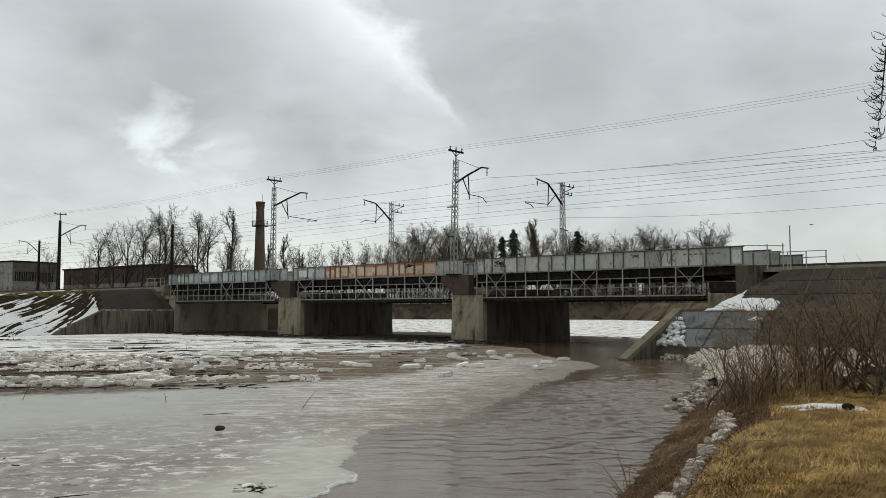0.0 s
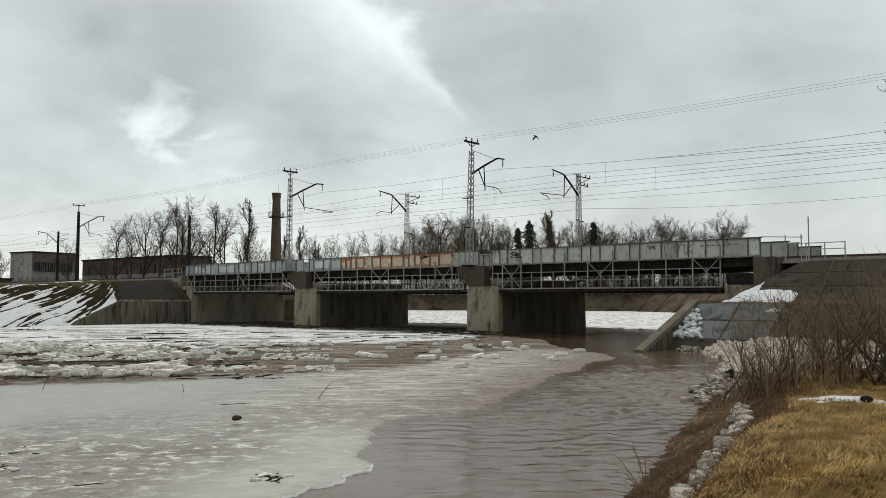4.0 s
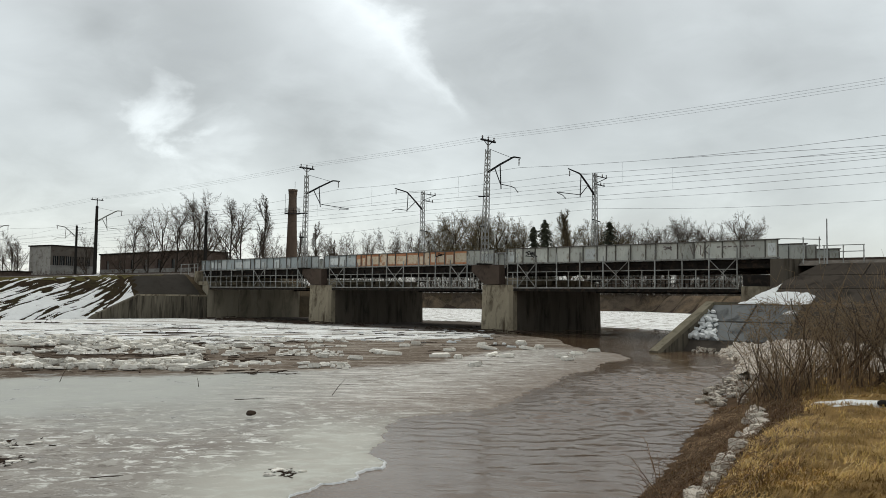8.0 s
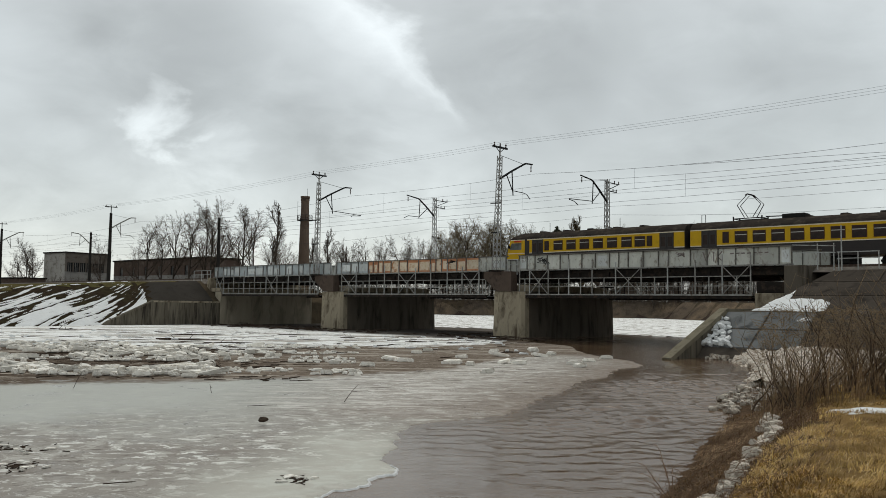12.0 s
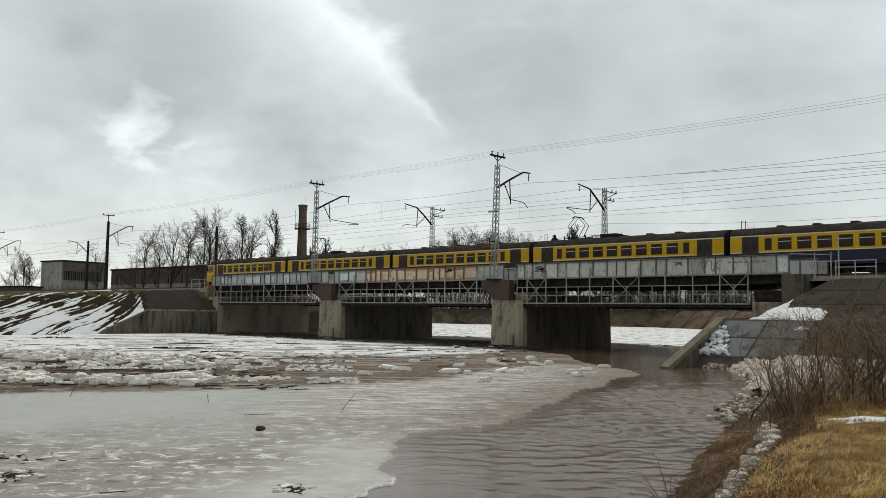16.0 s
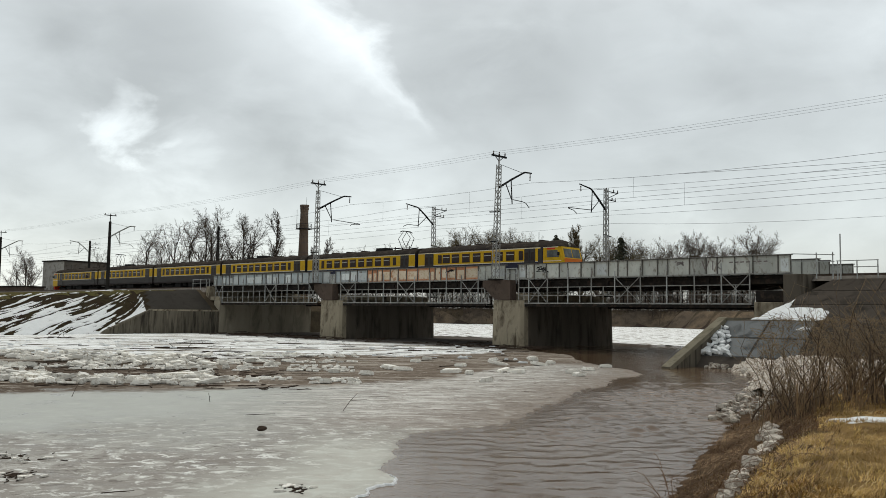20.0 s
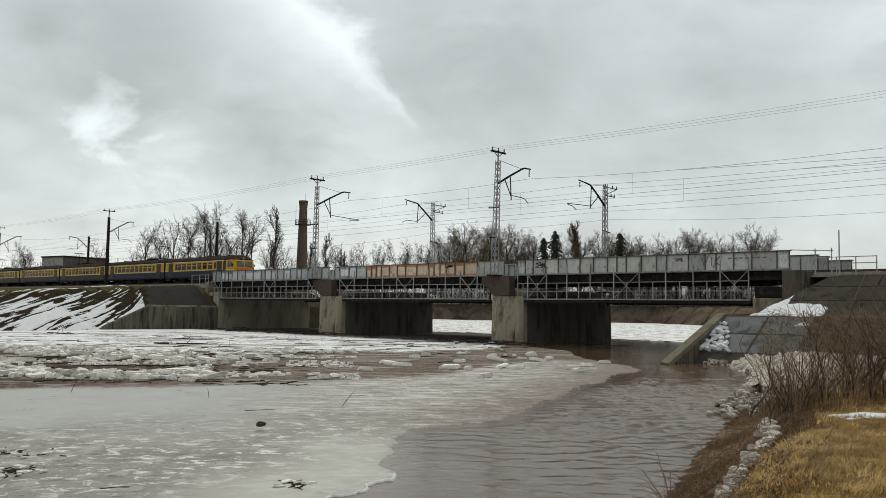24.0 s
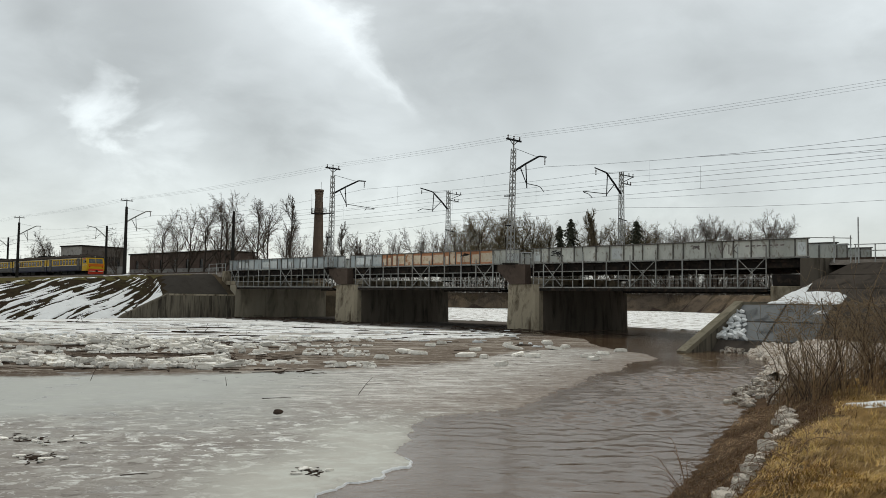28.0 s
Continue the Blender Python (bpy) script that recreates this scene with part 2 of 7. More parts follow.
# ---- the cloud layer, a thin sheet under the bright sky ----
def cloud_material():
    m, nt, bsdf = node_mat("grey_cloud_layer")
    k = Nodes(nt)
    nt.nodes.remove(bsdf)
    norm = nt.nodes.new("ShaderNodeVectorMath")
    norm.operation = "NORMALIZE"
    k.link(k.mapped(k.coords(), (1, 1, 1)), norm.inputs[0])
    d = norm.outputs[0]
    flat = k.mapped(d, (1, 1, 1.9))
    big, mid = k.noise(flat, 2.6, 3, 0.5, 0.6), k.noise(k.mapped(flat, loc=(3.1, 1.7, 0.4)), 7.5, 6, 0.52, 0.3)

    def way(az, el):
        a, e = radians(az), radians(el)
        return Vector((-math.sin(a) * math.cos(e), math.cos(a) * math.cos(e), math.sin(e)))

    def patch(az, el, wide, amount, rough=1.0):
        """A lighter or darker stretch of the layer, wide degrees across its half."""
        c = math.cos(radians(wide))
        near = k.math("DIVIDE", k.math("SUBTRACT", k.dot(d, way(az, el)), c), 1 - c)
        near = k.math("ADD", near, k.math("MULTIPLY", k.math("SUBTRACT", mid, 0.5), rough * 1.6))
        return k.math("MULTIPLY", k.ramp(near, (0.0, 0.0), (0.5, 0.55), (1.0, 1.0)), amount)

    # a rift that widens as it climbs to the left: a crisp lower right edge, a soft upper left one
    tip, high = way(40.0, 12.4), way(48.3, 20.0)
    across = high.cross(tip).normalized()
    across = across if across.dot(way(56, 14)) > 0 else -across
    climb = (high - tip * tip.dot(high)).normalized()
    warp = k.math("MULTIPLY", k.math("SUBTRACT", mid, 0.5), 0.12)
    warp = k.math("ADD", warp, k.math("MULTIPLY", k.math("SUBTRACT", k.noise(k.mapped(flat, loc=(1.2, 5.3, 2.4)), 13.0, 5, 0.55, 0.2), 0.5), 0.05))
    up = k.dot(d, climb)
    width = k.math("ADD", k.math("MULTIPLY", k.math("MAXIMUM", up, 0.0), 0.165), 0.009)
    place = k.math("ADD", k.math("MULTIPLY", k.math("DIVIDE", k.math("ADD", k.dot(d, across), warp), width), 0.22), 0.5)
    rift = k.ramp(place, (0.14, 0.0), (0.27, 0.45), (0.36, 0.9), (0.46, 1.0), (0.58, 0.6), (0.74, 0.22), (1.0, 0.0))
    rift = k.math("MULTIPLY", rift, k.ramp(k.math("ADD", up, 0.1), (0.08, 0.0), (0.14, 0.7), (0.22, 1.0), (0.40, 1.0), (0.55, 0.0)))
    shade = k.math("ADD", k.math("MULTIPLY", big, 0.5), k.math("MULTIPLY", mid, 0.5))
    total = k.math("ADD", k.math("MULTIPLY", k.math("SUBTRACT", shade, 0.5), 0.72), 0.555)
    for piece in ((62.7, 16.0, 10, -0.09), (54.0, 14.2, 7, -0.07), (36.5, 17.2, 8.5, -0.10), (66.0, 8.2, 9, 0.03), (52.0, 6.0, 10, 0.08), (60.5, 5.5, 8, 0.06),
                  (59.0, 11.3, 2.6, 0.15, 4.5), (57.0, 10.4, 3.2, 0.07, 4.0), (49.4, 11.2, 4.5, -0.06), (45.5, 14.6, 2.5, -0.03), (40.5, 7.5, 7.0, 0.05), (22.0, 7.5, 13, -0.08)):
        total = k.math("ADD", total, patch(*piece))
    total = k.math("MINIMUM", k.math("ADD", total, k.math("MULTIPLY", k.math("MULTIPLY", rift, k.ramp(mid, (0.35, 0.7), (0.6, 1.0))), 0.28)), 0.92)
    tint = k.mix(1.0, total, (0.975, 0.995, 1.0), "MULTIPLY")
    tr, out = nt.nodes.new("ShaderNodeBsdfTransparent"), nt.nodes["Material Output"]
    k.link(tint, tr.inputs[0])
    k.link(tr.outputs[0], out.inputs[0])
    return m


def cloud_dome():
    bm = bmesh.new()
    rings = []
    for i in range(11):
        e = radians(-3 + 93 * i / 11)
        rings.append([bm.verts.new((4200 * math.cos(e) * math.cos(a), 4200 * math.cos(e) * math.sin(a), 1500 * math.sin(e))) for a in (6.283185 * n / 48 for n in range(48))])
    top = bm.verts.new((0, 0, 1500))
    for a, b in zip(rings, rings[1:]):
        for n in range(48):
            bm.faces.new((a[n], b[n], b[(n + 1) % 48], a[(n + 1) % 48]))
    for n in range(48):
        bm.faces.new((rings[-1][n], top, rings[-1][(n + 1) % 48]))
    for f in bm.faces:
        f.smooth = True
    return solid("cloud_layer", bm, cloud_material(), (0, 0, 0), "broken grey overcast clouds with a bright rift", "clouds", kind="structure")


clouds = cloud_dome()

# ---- the ground: one sheet with river bed, banks and railway embankment ----
WALL_L, WALL_R, RAIL_Z = -94.0, -24.0, 6.0


def shore_right(y):
    return np.interp(y, [-40, 0, 8, 11.7, 13.1, 15.9, 20.8, 25.2, 29.3, 36, 41, 44.5, 46.4, 75, 130, 175, 197, 240], [8, -3.4, -5.6, -6.65, -7.1, -8.2, -9.9, -11.6, -12.8, -15.2, -17.6, -20.2, WALL_R, WALL_R, -45, -80, -113, -160])


def shore_left(y):
    return np.interp(y, [-300, 0, 30, 39, 42.8, 76, 100, 122, 160], [-130, -96, -92, -92.8, WALL_L, WALL_L, -112, -160, -330])


def ramp01(v):
    v = np.clip(v, 0, 1)
    return v * v * (3 - 2 * v)


def ground_height(x, y):
    x, y = np.asarray(x, float), np.asarray(y, float)
    dr, dl = x - shore_right(y), shore_left(y) - x
    df = y - (176 + 0.45 * (x + 150).clip(-400, 60))
    up = y > 74
    # right bank
    base_r = np.interp(y, [0, 17, 24, 40, 120], [1.32, 1.28, 0.9, 0.55, 0.6]) + 0.10 * wob(x, y, 2.2, 1.0) + 0.07 * wob(x, y, 0.55, 4.0)
    steep = np.interp(y, [10, 17, 26, 30], [2.6, 2.8, 4.0, 7.0])
    z_r = np.where(up, 4.3 * ramp01(dr / 7), base_r * ramp01(dr / steep) * 1.0)
    # left bank, highest by the bridge
    base_l = np.where(up, 4.6, np.interp(y, [-60, 20, 34, 51, 58], [3.4, 3.7, 4.25, 5.25, 5.4]))
    wide = np.where(up, 9.0, 9.5)
    z_l = base_l * np.clip(dl / wide, 0, 1) ** 0.85 + 0.12 * wob(x, y, 2.5, 2.0) * ramp01(dl / 3)
    # behind the left wing wall: filled to its top, then a cone
    fill_l = np.interp(y, [42.8, 48.6, 57], [0.0, 2.6, 2.7])
    cone_l = fill_l + 2.6 * np.clip(dl / 4.2, 0, 1) * ramp01((y - 47.6) / 4.5)
    z_l = np.where((y > 42.8) & (y < 74) & (dl > 0), np.maximum(cone_l, z_l), z_l)
    z_f = 4.4 * ramp01(df / 7)
    bed = -1.6
    z = np.full(x.shape, bed)
    water_r, water_l = -0.45 * np.clip(-dr, 0, 3.5), -0.5 * np.clip(-dl, 0, 3.2)
    z = np.maximum(bed, np.maximum(water_r, water_l))
    z = np.where(dl > 0, np.maximum(z_l, 0.0), z)
    z = np.where(dr > 0, np.maximum(z_r, 0.0), z)
    z = np.where(up & (df > 0) & (dl <= 0) & (dr <= 0), z_f, z)
    z = np.where(up & (df > 0) & ((dl > 0) | (dr > 0)), np.maximum(z, z_f), z)
    # railway embankment on both sides of the river
    across = np.interp(y, [45.9, 46.9, 50.2, 51.0, 56.4, 57.2, 73.5, 83], [-0.3, 0.6, 2.75, 2.85, 5.45, 5.55, 5.55, 0.6])
    cone_r = 2.7 + 2.8 * np.clip((x + 22.4) / 3.3, 0, 1)
    emb_r = np.where((x > WALL_R) & (y > 45.9) & (y < 83), np.minimum(across, cone_r), -9)
    across_l = np.interp(y, [53.0, 56.0, 73.5, 82], [0.0, 5.5, 5.5, 1.0])
    cone = 2.8 + 2.75 * np.clip((WALL_L - x) / 4.2, 0, 1)
    emb_l = np.where((x < WALL_L) & (y > 53) & (y < 82), np.minimum(across_l, cone), -9)
    z = np.maximum(z, np.maximum(emb_r, emb_l))
    # the bed under the bridge ends at the abutments
    return z


def lines(*runs):
    out = []
    for a, b, step in runs:
        out += np.arange(a, b, step).tolist()
    return np.array(sorted(set(np.round(out, 4))))


def grass_soil(name, c1, c2, c3, bump=0.8, thresh=(0.42, 0.62), scale=1.0):
    m, nt, bsdf = node_mat(name)
    k = Nodes(nt)
    co = k.coords()
    big, mid, fine = k.noise(co, 0.35 * scale, 5), k.noise(co, 2.2 * scale, 6, 0.6), k.noise(co, 22 * scale, 5, 0.7)
    col = k.mix(k.ramp(big, (thresh[0], 0.0), (thresh[1], 1.0)), c1, c2)
    col = k.mix(k.ramp(mid, (0.45, 0.0), (0.65, 0.9)), col, c3)
    col = k.mix(k.math("MULTIPLY", k.ramp(fine, (0.3, 1.0), (0.6, 0.0)), 0.55), col, tuple(v * 0.45 for v in c1))
    k.link(col, bsdf.inputs["Base Color"])
    bsdf.inputs["Roughness"].default_value = 0.95
    bsdf.inputs["Specular IOR Level"].default_value = 0.0
    k.bump(k.math("ADD", fine, mid), bsdf, bump, 0.05)
    return m


NEAR_GRASS = grass_soil("matted_winter_grass_soil", (0.30, 0.19, 0.08), (0.24, 0.155, 0.065), (0.13, 0.085, 0.045))
BANK_SOIL = grass_soil("brown_bank_soil", (0.12, 0.08, 0.052), (0.085, 0.057, 0.038), (0.045, 0.032, 0.023))
LEFT_SOIL = grass_soil("bank_soil_with_moss", (0.042, 0.031, 0.021), (0.048, 0.04, 0.022), (0.025, 0.019, 0.014))
LEFT_TOP = grass_soil("dull_green_turf", (0.10, 0.09, 0.036), (0.12, 0.095, 0.045), (0.05, 0.043, 0.023))
FAR_FIELD = grass_soil("far_brown_field", (0.10, 0.075, 0.05), (0.08, 0.065, 0.045), (0.05, 0.042, 0.03), scale=0.3)
FAR_BANK = grass_soil("brown_far_bank", (0.115, 0.09, 0.068), (0.18, 0.133, 0.088), (0.06, 0.049, 0.04), scale=0.2)
BALLAST = stained("grey_ballast", (0.17, 0.15, 0.13), (0.10, 0.09, 0.08), (0.22, 0.2, 0.18), 2.5, 0.95, 0.9, 0.03)
BED = stained("river_bed_mud", (0.06, 0.045, 0.035), (0.04, 0.03, 0.025), scale=0.8)


def build_ground():
    xs = lines((-2600, -600, 200), (-600, -260, 30), (-260, -112, 5), (-112, -80, 0.8), (-80, -30, 4), (-30, -14, 0.6), (-14, 3, 0.22), (3, 12, 1), (12, 60, 6), (60, 300, 40), (300, 2600, 200))
    xs = np.array(sorted(set(xs.tolist() + [WALL_L - 0.02, WALL_L + 0.02, WALL_R - 0.02, WALL_R + 0.02])))
    ys = lines((-2600, -200, 200), (-200, -20, 15), (-20, 3, 2), (3, 22, 0.22), (22, 60, 0.6), (60, 84, 1), (84, 260, 5), (260, 700, 40), (700, 2700, 200))
    gx, gy = np.meshgrid(xs, ys)
    z = ground_height(gx, gy)
    cx, cy = np.meshgrid((xs[1:] + xs[:-1]) / 2, (ys[1:] + ys[:-1]) / 2)
    cz = ground_height(cx, cy)
    idx = np.full(cx.shape, 4)
    right = cx > shore_right(cy) - 4
    idx[right & (cy < 24)] = 0
    crest = cx - shore_right(cy) < 2.5
    idx[right & crest & (cy < 44)] = 1
    idx[right & (cy >= 24) & (cy < 44)] = 1
    left = cx < shore_left(cy) + 3
    idx[left & (cy < 56)] = 2
    idx[left & (cy < 62) & (shore_left(cy) - cx > 8.8 + 0.6 * wob(cx, cy, 1.1, 4.0))] = 3
    idx[(cy > 85) & (cy < 260) & (cz < 4.2)] = 5
    idx[(cy > 57.5) & (cy < 73.5) & (cz > 5.4)] = 6
    idx[(cz < -0.05)] = 7
    idx[right & (cy >= 44) & (cy < 57.5)] = 8
    idx[left & (cy >= 48.6 + 0.36 * (WALL_L - cx)) & (cy < 57) & (cx > WALL_L - 7.5) & (cx < WALL_L)] = 9
    me = grid_mesh("ground", xs, ys, z, [NEAR_GRASS, BANK_SOIL, LEFT_SOIL, LEFT_TOP, FAR_FIELD, FAR_BANK, BALLAST, BED, REVETMENT, CONE_PAVING], idx)
    return tagged(new("ground", me), "winter river banks with matted grass and bare soil", "ground", kind="structure")


build_ground()


# ---- river: moving water, ice sheet ----
def water_material():
    m, nt, bsdf = node_mat("brown_river_water")
    k = Nodes(nt)
    co = k.coords()
    # ripples drawn out along the current, finer ones across them
    turned = k.mapped(co, (1, 1, 1), (0, 0, radians(-43.6)))
    wide = k.mapped(turned, (0.62, 1.0, 1))
    a, b, c = k.noise(wide, 1.6, 4, 0.55, 0.9), k.noise(wide, 4.0, 5, 0.62, 0.7), k.noise(wide, 13, 4, 0.65)
    # the current runs fast and broken off the shore and calms towards the near bank
    far = nt.nodes.new("ShaderNodeVectorMath")
    far.operation = "LENGTH"
    k.link(k.mapped(k.mapped(co, loc=(15.0, -26.0, 0)), (0.105, 0.062, 0)), far.inputs[0])
    fast = k.ramp(k.math("ADD", far.outputs["Value"], k.math("MULTIPLY", k.math("SUBTRACT", a, 0.5), 0.8)), (0.25, 1.0), (1.0, 0.38))
    silt = k.noise(co, 0.12, 4, 0.6, 1.0)
    k.link(k.mix(k.ramp(silt, (0.4, 0.0), (0.65, 1.0)), (0.108, 0.068, 0.04), (0.145, 0.096, 0.06)), bsdf.inputs["Base Color"])
    bsdf.inputs["Roughness"].default_value = 0.06
    bsdf.inputs["IOR"].default_value = 1.33
    bsdf.inputs["Specular IOR Level"].default_value = 0.42
    high = k.math("ADD", k.math("MULTIPLY", a, 0.9), k.math("ADD", k.math("MULTIPLY", b, 0.5), k.math("MULTIPLY", c, 0.13)))
    k.bump(k.math("MULTIPLY", high, fast), bsdf, 0.8, 0.045)
    return m


WATER = water_material()


def ice_edge(y):
    e = np.interp(y, [-30, 4, 7.8, 9.0, 10.3, 10.7, 12.5, 13.7, 15, 18.2, 20.3, 23.7, 29.2, 33.7, 37.8, 40.3, 41.3, 44, 51, 53.8, 56, 78, 80], [-5, -6.8, -9.9, -10.3, -11.0, -11.9, -13.2, -14.1, -14.6, -14.8, -15.3, -17.3, -19.3, -21.0, -22.4, -24.2, -26.5, -30, -36, -41.4, -46, -50, -50])
    return e + 0.35 * wob(y, y * 0.3, 1.1, 2.0) + 0.16 * wob(y, y, 0.25, 5.0)


def build_water():
    xs = lines((-420, -100, 16), (-100, -34, 3), (-34, -24, 0.25), (-24, -2, 0.085), (-2, 0, 0.5))
    ys = lines((-300, -20, 20), (-20, 4, 2), (4, 44, 0.085), (44, 46, 0.25), (46, 80, 1.5), (80, 260, 10))
    gx, gy = np.meshgrid(xs, ys)
    near = ramp01((gx + 36) / 5) * ramp01((46 - gy) / 5)
    rapid = 0.36 + 1.55 * ramp01(1.35 - np.hypot((gx + 14.0) / 8.0, (gy - 26) / 13.0)) * (0.7 + 0.5 * wob(gx, gy, 3.0, 2.0))
    u, v = 0.69 * gx + 0.72 * gy, 0.72 * gx - 0.69 * gy
    z, g = 0.0, random.Random(4)
    for n in range(14):
        a, long = g.gauss(0, 0.75), g.uniform(0.38, 1.0)
        f, cu, cv = 6.283 / long, math.sin(a), math.cos(a)
        swing = 2.6 * np.sin(f * 0.23 * (u * cv - v * cu) + n) + 1.9 * np.sin(f * 0.11 * (u + v * cu) + 2 * n)
        z = z + 0.0105 * long ** 0.8 * 1.6 * (0.64 - np.abs(np.sin(0.5 * (f * (v * cv + u * cu) + swing))))
    near = near * ramp01((gx - ice_edge(gy) + 0.2) / 3.0)
    z = near * rapid * z * (0.75 + 0.6 * wob(gx, gy, 1.2, 7.0))
    me = grid_mesh("water", xs, ys, z, [WATER])
    return tagged(new("water", me), "brown turbid river water with small ripples", "water", kind="structure")


build_water()

AHEAD, ASIDE = (-0.69, 0.724, 0.0), (0.724, 0.69, 0.0)


def ice_material():
    m, nt, bsdf = node_mat("wet_river_ice")
    k = Nodes(nt)
    co = k.coords()
    depth, side = k.dot(co, AHEAD), k.dot(co, ASIDE)
    turned = k.mapped(co, (1, 1, 1), (0, 0, radians(-43.6)))
    grain = k.mapped(turned, (0.72, 1.0, 1), (0, 0, radians(-14)))
    soft, n2, n3 = k.noise(grain, 0.24, 4, 0.5, 0.8), k.noise(grain, 1.5, 8, 0.7, 0.8), k.noise(co, 9, 5, 0.7)
    f1, f2 = k.noise(k.mapped(grain, loc=(4, 9, 0)), 2.9, 8, 0.74, 0.6), k.noise(k.mapped(grain, loc=(7, 3, 0)), 0.9, 8, 0.7, 1.2)
    stir = k.math("MULTIPLY", k.math("SUBTRACT", soft, 0.5), 9)
    shift = k.math("DIVIDE", k.math("ADD", depth, stir), 100)
    fray = k.math("DIVIDE", k.math("ADD", depth, k.math("MULTIPLY", k.math("SUBTRACT", n2, 0.5), 9)), 100)
    along = k.math("DIVIDE", k.math("ADD", side, 30.0), 45)
    # dull wet ice, smooth pale green ice further out, a paler tongue towards the current
    col = k.mix(k.ramp(soft, (0.36, 0.0), (0.62, 1.0)), (0.20, 0.175, 0.152), (0.30, 0.278, 0.248))
    green = k.math("MULTIPLY", k.ramp(shift, (0.17, 0.0), (0.215, 1.0), (0.31, 1.0), (0.34, 0.4)), k.ramp(along, (0.50, 1.0), (0.63, 0.0)))
    col = k.mix(green, col, k.mix(k.ramp(n2, (0.35, 0.0), (0.65, 1.0)), (0.34, 0.34, 0.315), (0.455, 0.465, 0.43)))
    tongue = k.math("MULTIPLY", k.ramp(shift, (0.195, 0.0), (0.225, 1.0)), k.ramp(along, (0.55, 0.0), (0.64, 1.0), (0.74, 0.9), (0.82, 0.25)))
    col = k.mix(k.math("MULTIPLY", tongue, k.ramp(n2, (0.40, 1.0), (0.62, 0.35))), col, (0.39, 0.355, 0.315))
    # white flecks with crisp edges, dark melt spots, cracks
    bare = k.math("SUBTRACT", 1.0, k.math("MULTIPLY", green, 0.93))
    band = k.ramp(shift, (0.12, 0.4), (0.155, 1.0), (0.20, 1.0), (0.24, 0.75))
    col = k.mix(k.math("MULTIPLY", k.math("MULTIPLY", k.ramp(n2, (0.545, 0.0), (0.575, 0.55)), bare), band), col, (0.50, 0.49, 0.455))
    col = k.mix(k.math("MULTIPLY", k.math("MULTIPLY", k.ramp(f1, (0.553, 0.0), (0.575, 0.9)), bare), band), col, (0.72, 0.72, 0.68))
    col = k.mix(k.math("MULTIPLY", k.ramp(f1, (0.385, 0.75), (0.415, 0.0)), bare), col, (0.12, 0.10, 0.085))
    crack = k.math("ABSOLUTE", k.math("SUBTRACT", f2, 0.5))
    col = k.mix(k.math("MULTIPLY", k.math("MULTIPLY", k.ramp(k.math("MULTIPLY", crack, 20), (0.08, 0.8), (0.24, 0.0)), k.ramp(soft, (0.5, 0.0), (0.56, 0.8))), bare), col, (0.11, 0.095, 0.08))
    # drawn-out white crusts and dark cracks where the sheet is dragged by the current
    drawn = k.noise(k.mapped(turned, (0.2, 1.0, 1), loc=(2, 8, 0)), 2.2, 7, 0.7, 0.5)
    pulled = k.math("MULTIPLY", k.ramp(shift, (0.20, 0.0), (0.235, 1.0)), k.ramp(along, (0.50, 0.0), (0.60, 1.0), (0.72, 0.9), (0.82, 0.35)))
    col = k.mix(k.math("MULTIPLY", pulled, k.ramp(drawn, (0.53, 0.0), (0.575, 0.85))), col, (0.60, 0.575, 0.535))
    col = k.mix(k.math("MULTIPLY", pulled, k.ramp(drawn, (0.375, 0.85), (0.415, 0.0))), col, (0.12, 0.095, 0.076))
    # the milky rim of the sheet; further down the current it thins out into brown slush
    node = nt.nodes.new("ShaderNodeAttribute")
    node.attribute_name = "inland"
    inland = k.math("ADD", node.outputs["Fac"], k.math("MULTIPLY", k.math("SUBTRACT", soft, 0.5), 2.6))
    rim = k.ramp(k.math("DIVIDE", inland, 10), (0.0, 0.75), (0.05, 0.9), (0.12, 0.85), (0.22, 0.35), (0.30, 0.0))
    rim = k.math("MULTIPLY", rim, k.ramp(shift, (0.175, 1.0), (0.215, 0.0)))
    col = k.mix(rim, col, k.mix(k.ramp(n2, (0.35, 0.0), (0.6, 1.0)), (0.41, 0.385, 0.33), (0.53, 0.535, 0.485)))
    thin = k.math("ADD", node.outputs["Fac"], k.math("MULTIPLY", k.math("SUBTRACT", n2, 0.5), 9.0))
    thin = k.math("MULTIPLY", k.ramp(k.math("DIVIDE", thin, 10), (0.02, 1.0), (0.17, 0.55), (0.34, 0.0)), k.ramp(shift, (0.19, 0.0), (0.235, 1.0)))
    col = k.mix(thin, col, k.mix(k.ramp(f1, (0.45, 0.0), (0.56, 1.0)), (0.165, 0.128, 0.10), (0.26, 0.22, 0.185)))
    # brown slush between a near and a far edge that both bend away down the river
    near_edge = k.ramp(along, (0.33, 0.283), (0.47, 0.312), (0.58, 0.335), (0.68, 0.385), (0.73, 0.45), (0.80, 0.50))
    far_edge = k.ramp(along, (0.05, 0.53), (0.33, 0.525), (0.42, 0.50), (0.50, 0.58), (0.60, 0.565), (0.73, 0.62), (0.82, 0.75))
    slush_col = k.mix(k.ramp(n2, (0.42, 0.0), (0.62, 1.0)), (0.135, 0.106, 0.083), (0.20, 0.166, 0.137))
    slush_col = k.mix(k.ramp(along, (0.30, 0.75), (0.48, 0.0)), slush_col, (0.075, 0.056, 0.043))
    slush_col = k.mix(k.ramp(f1, (0.575, 0.0), (0.60, 0.6)), slush_col, (0.50, 0.46, 0.40))
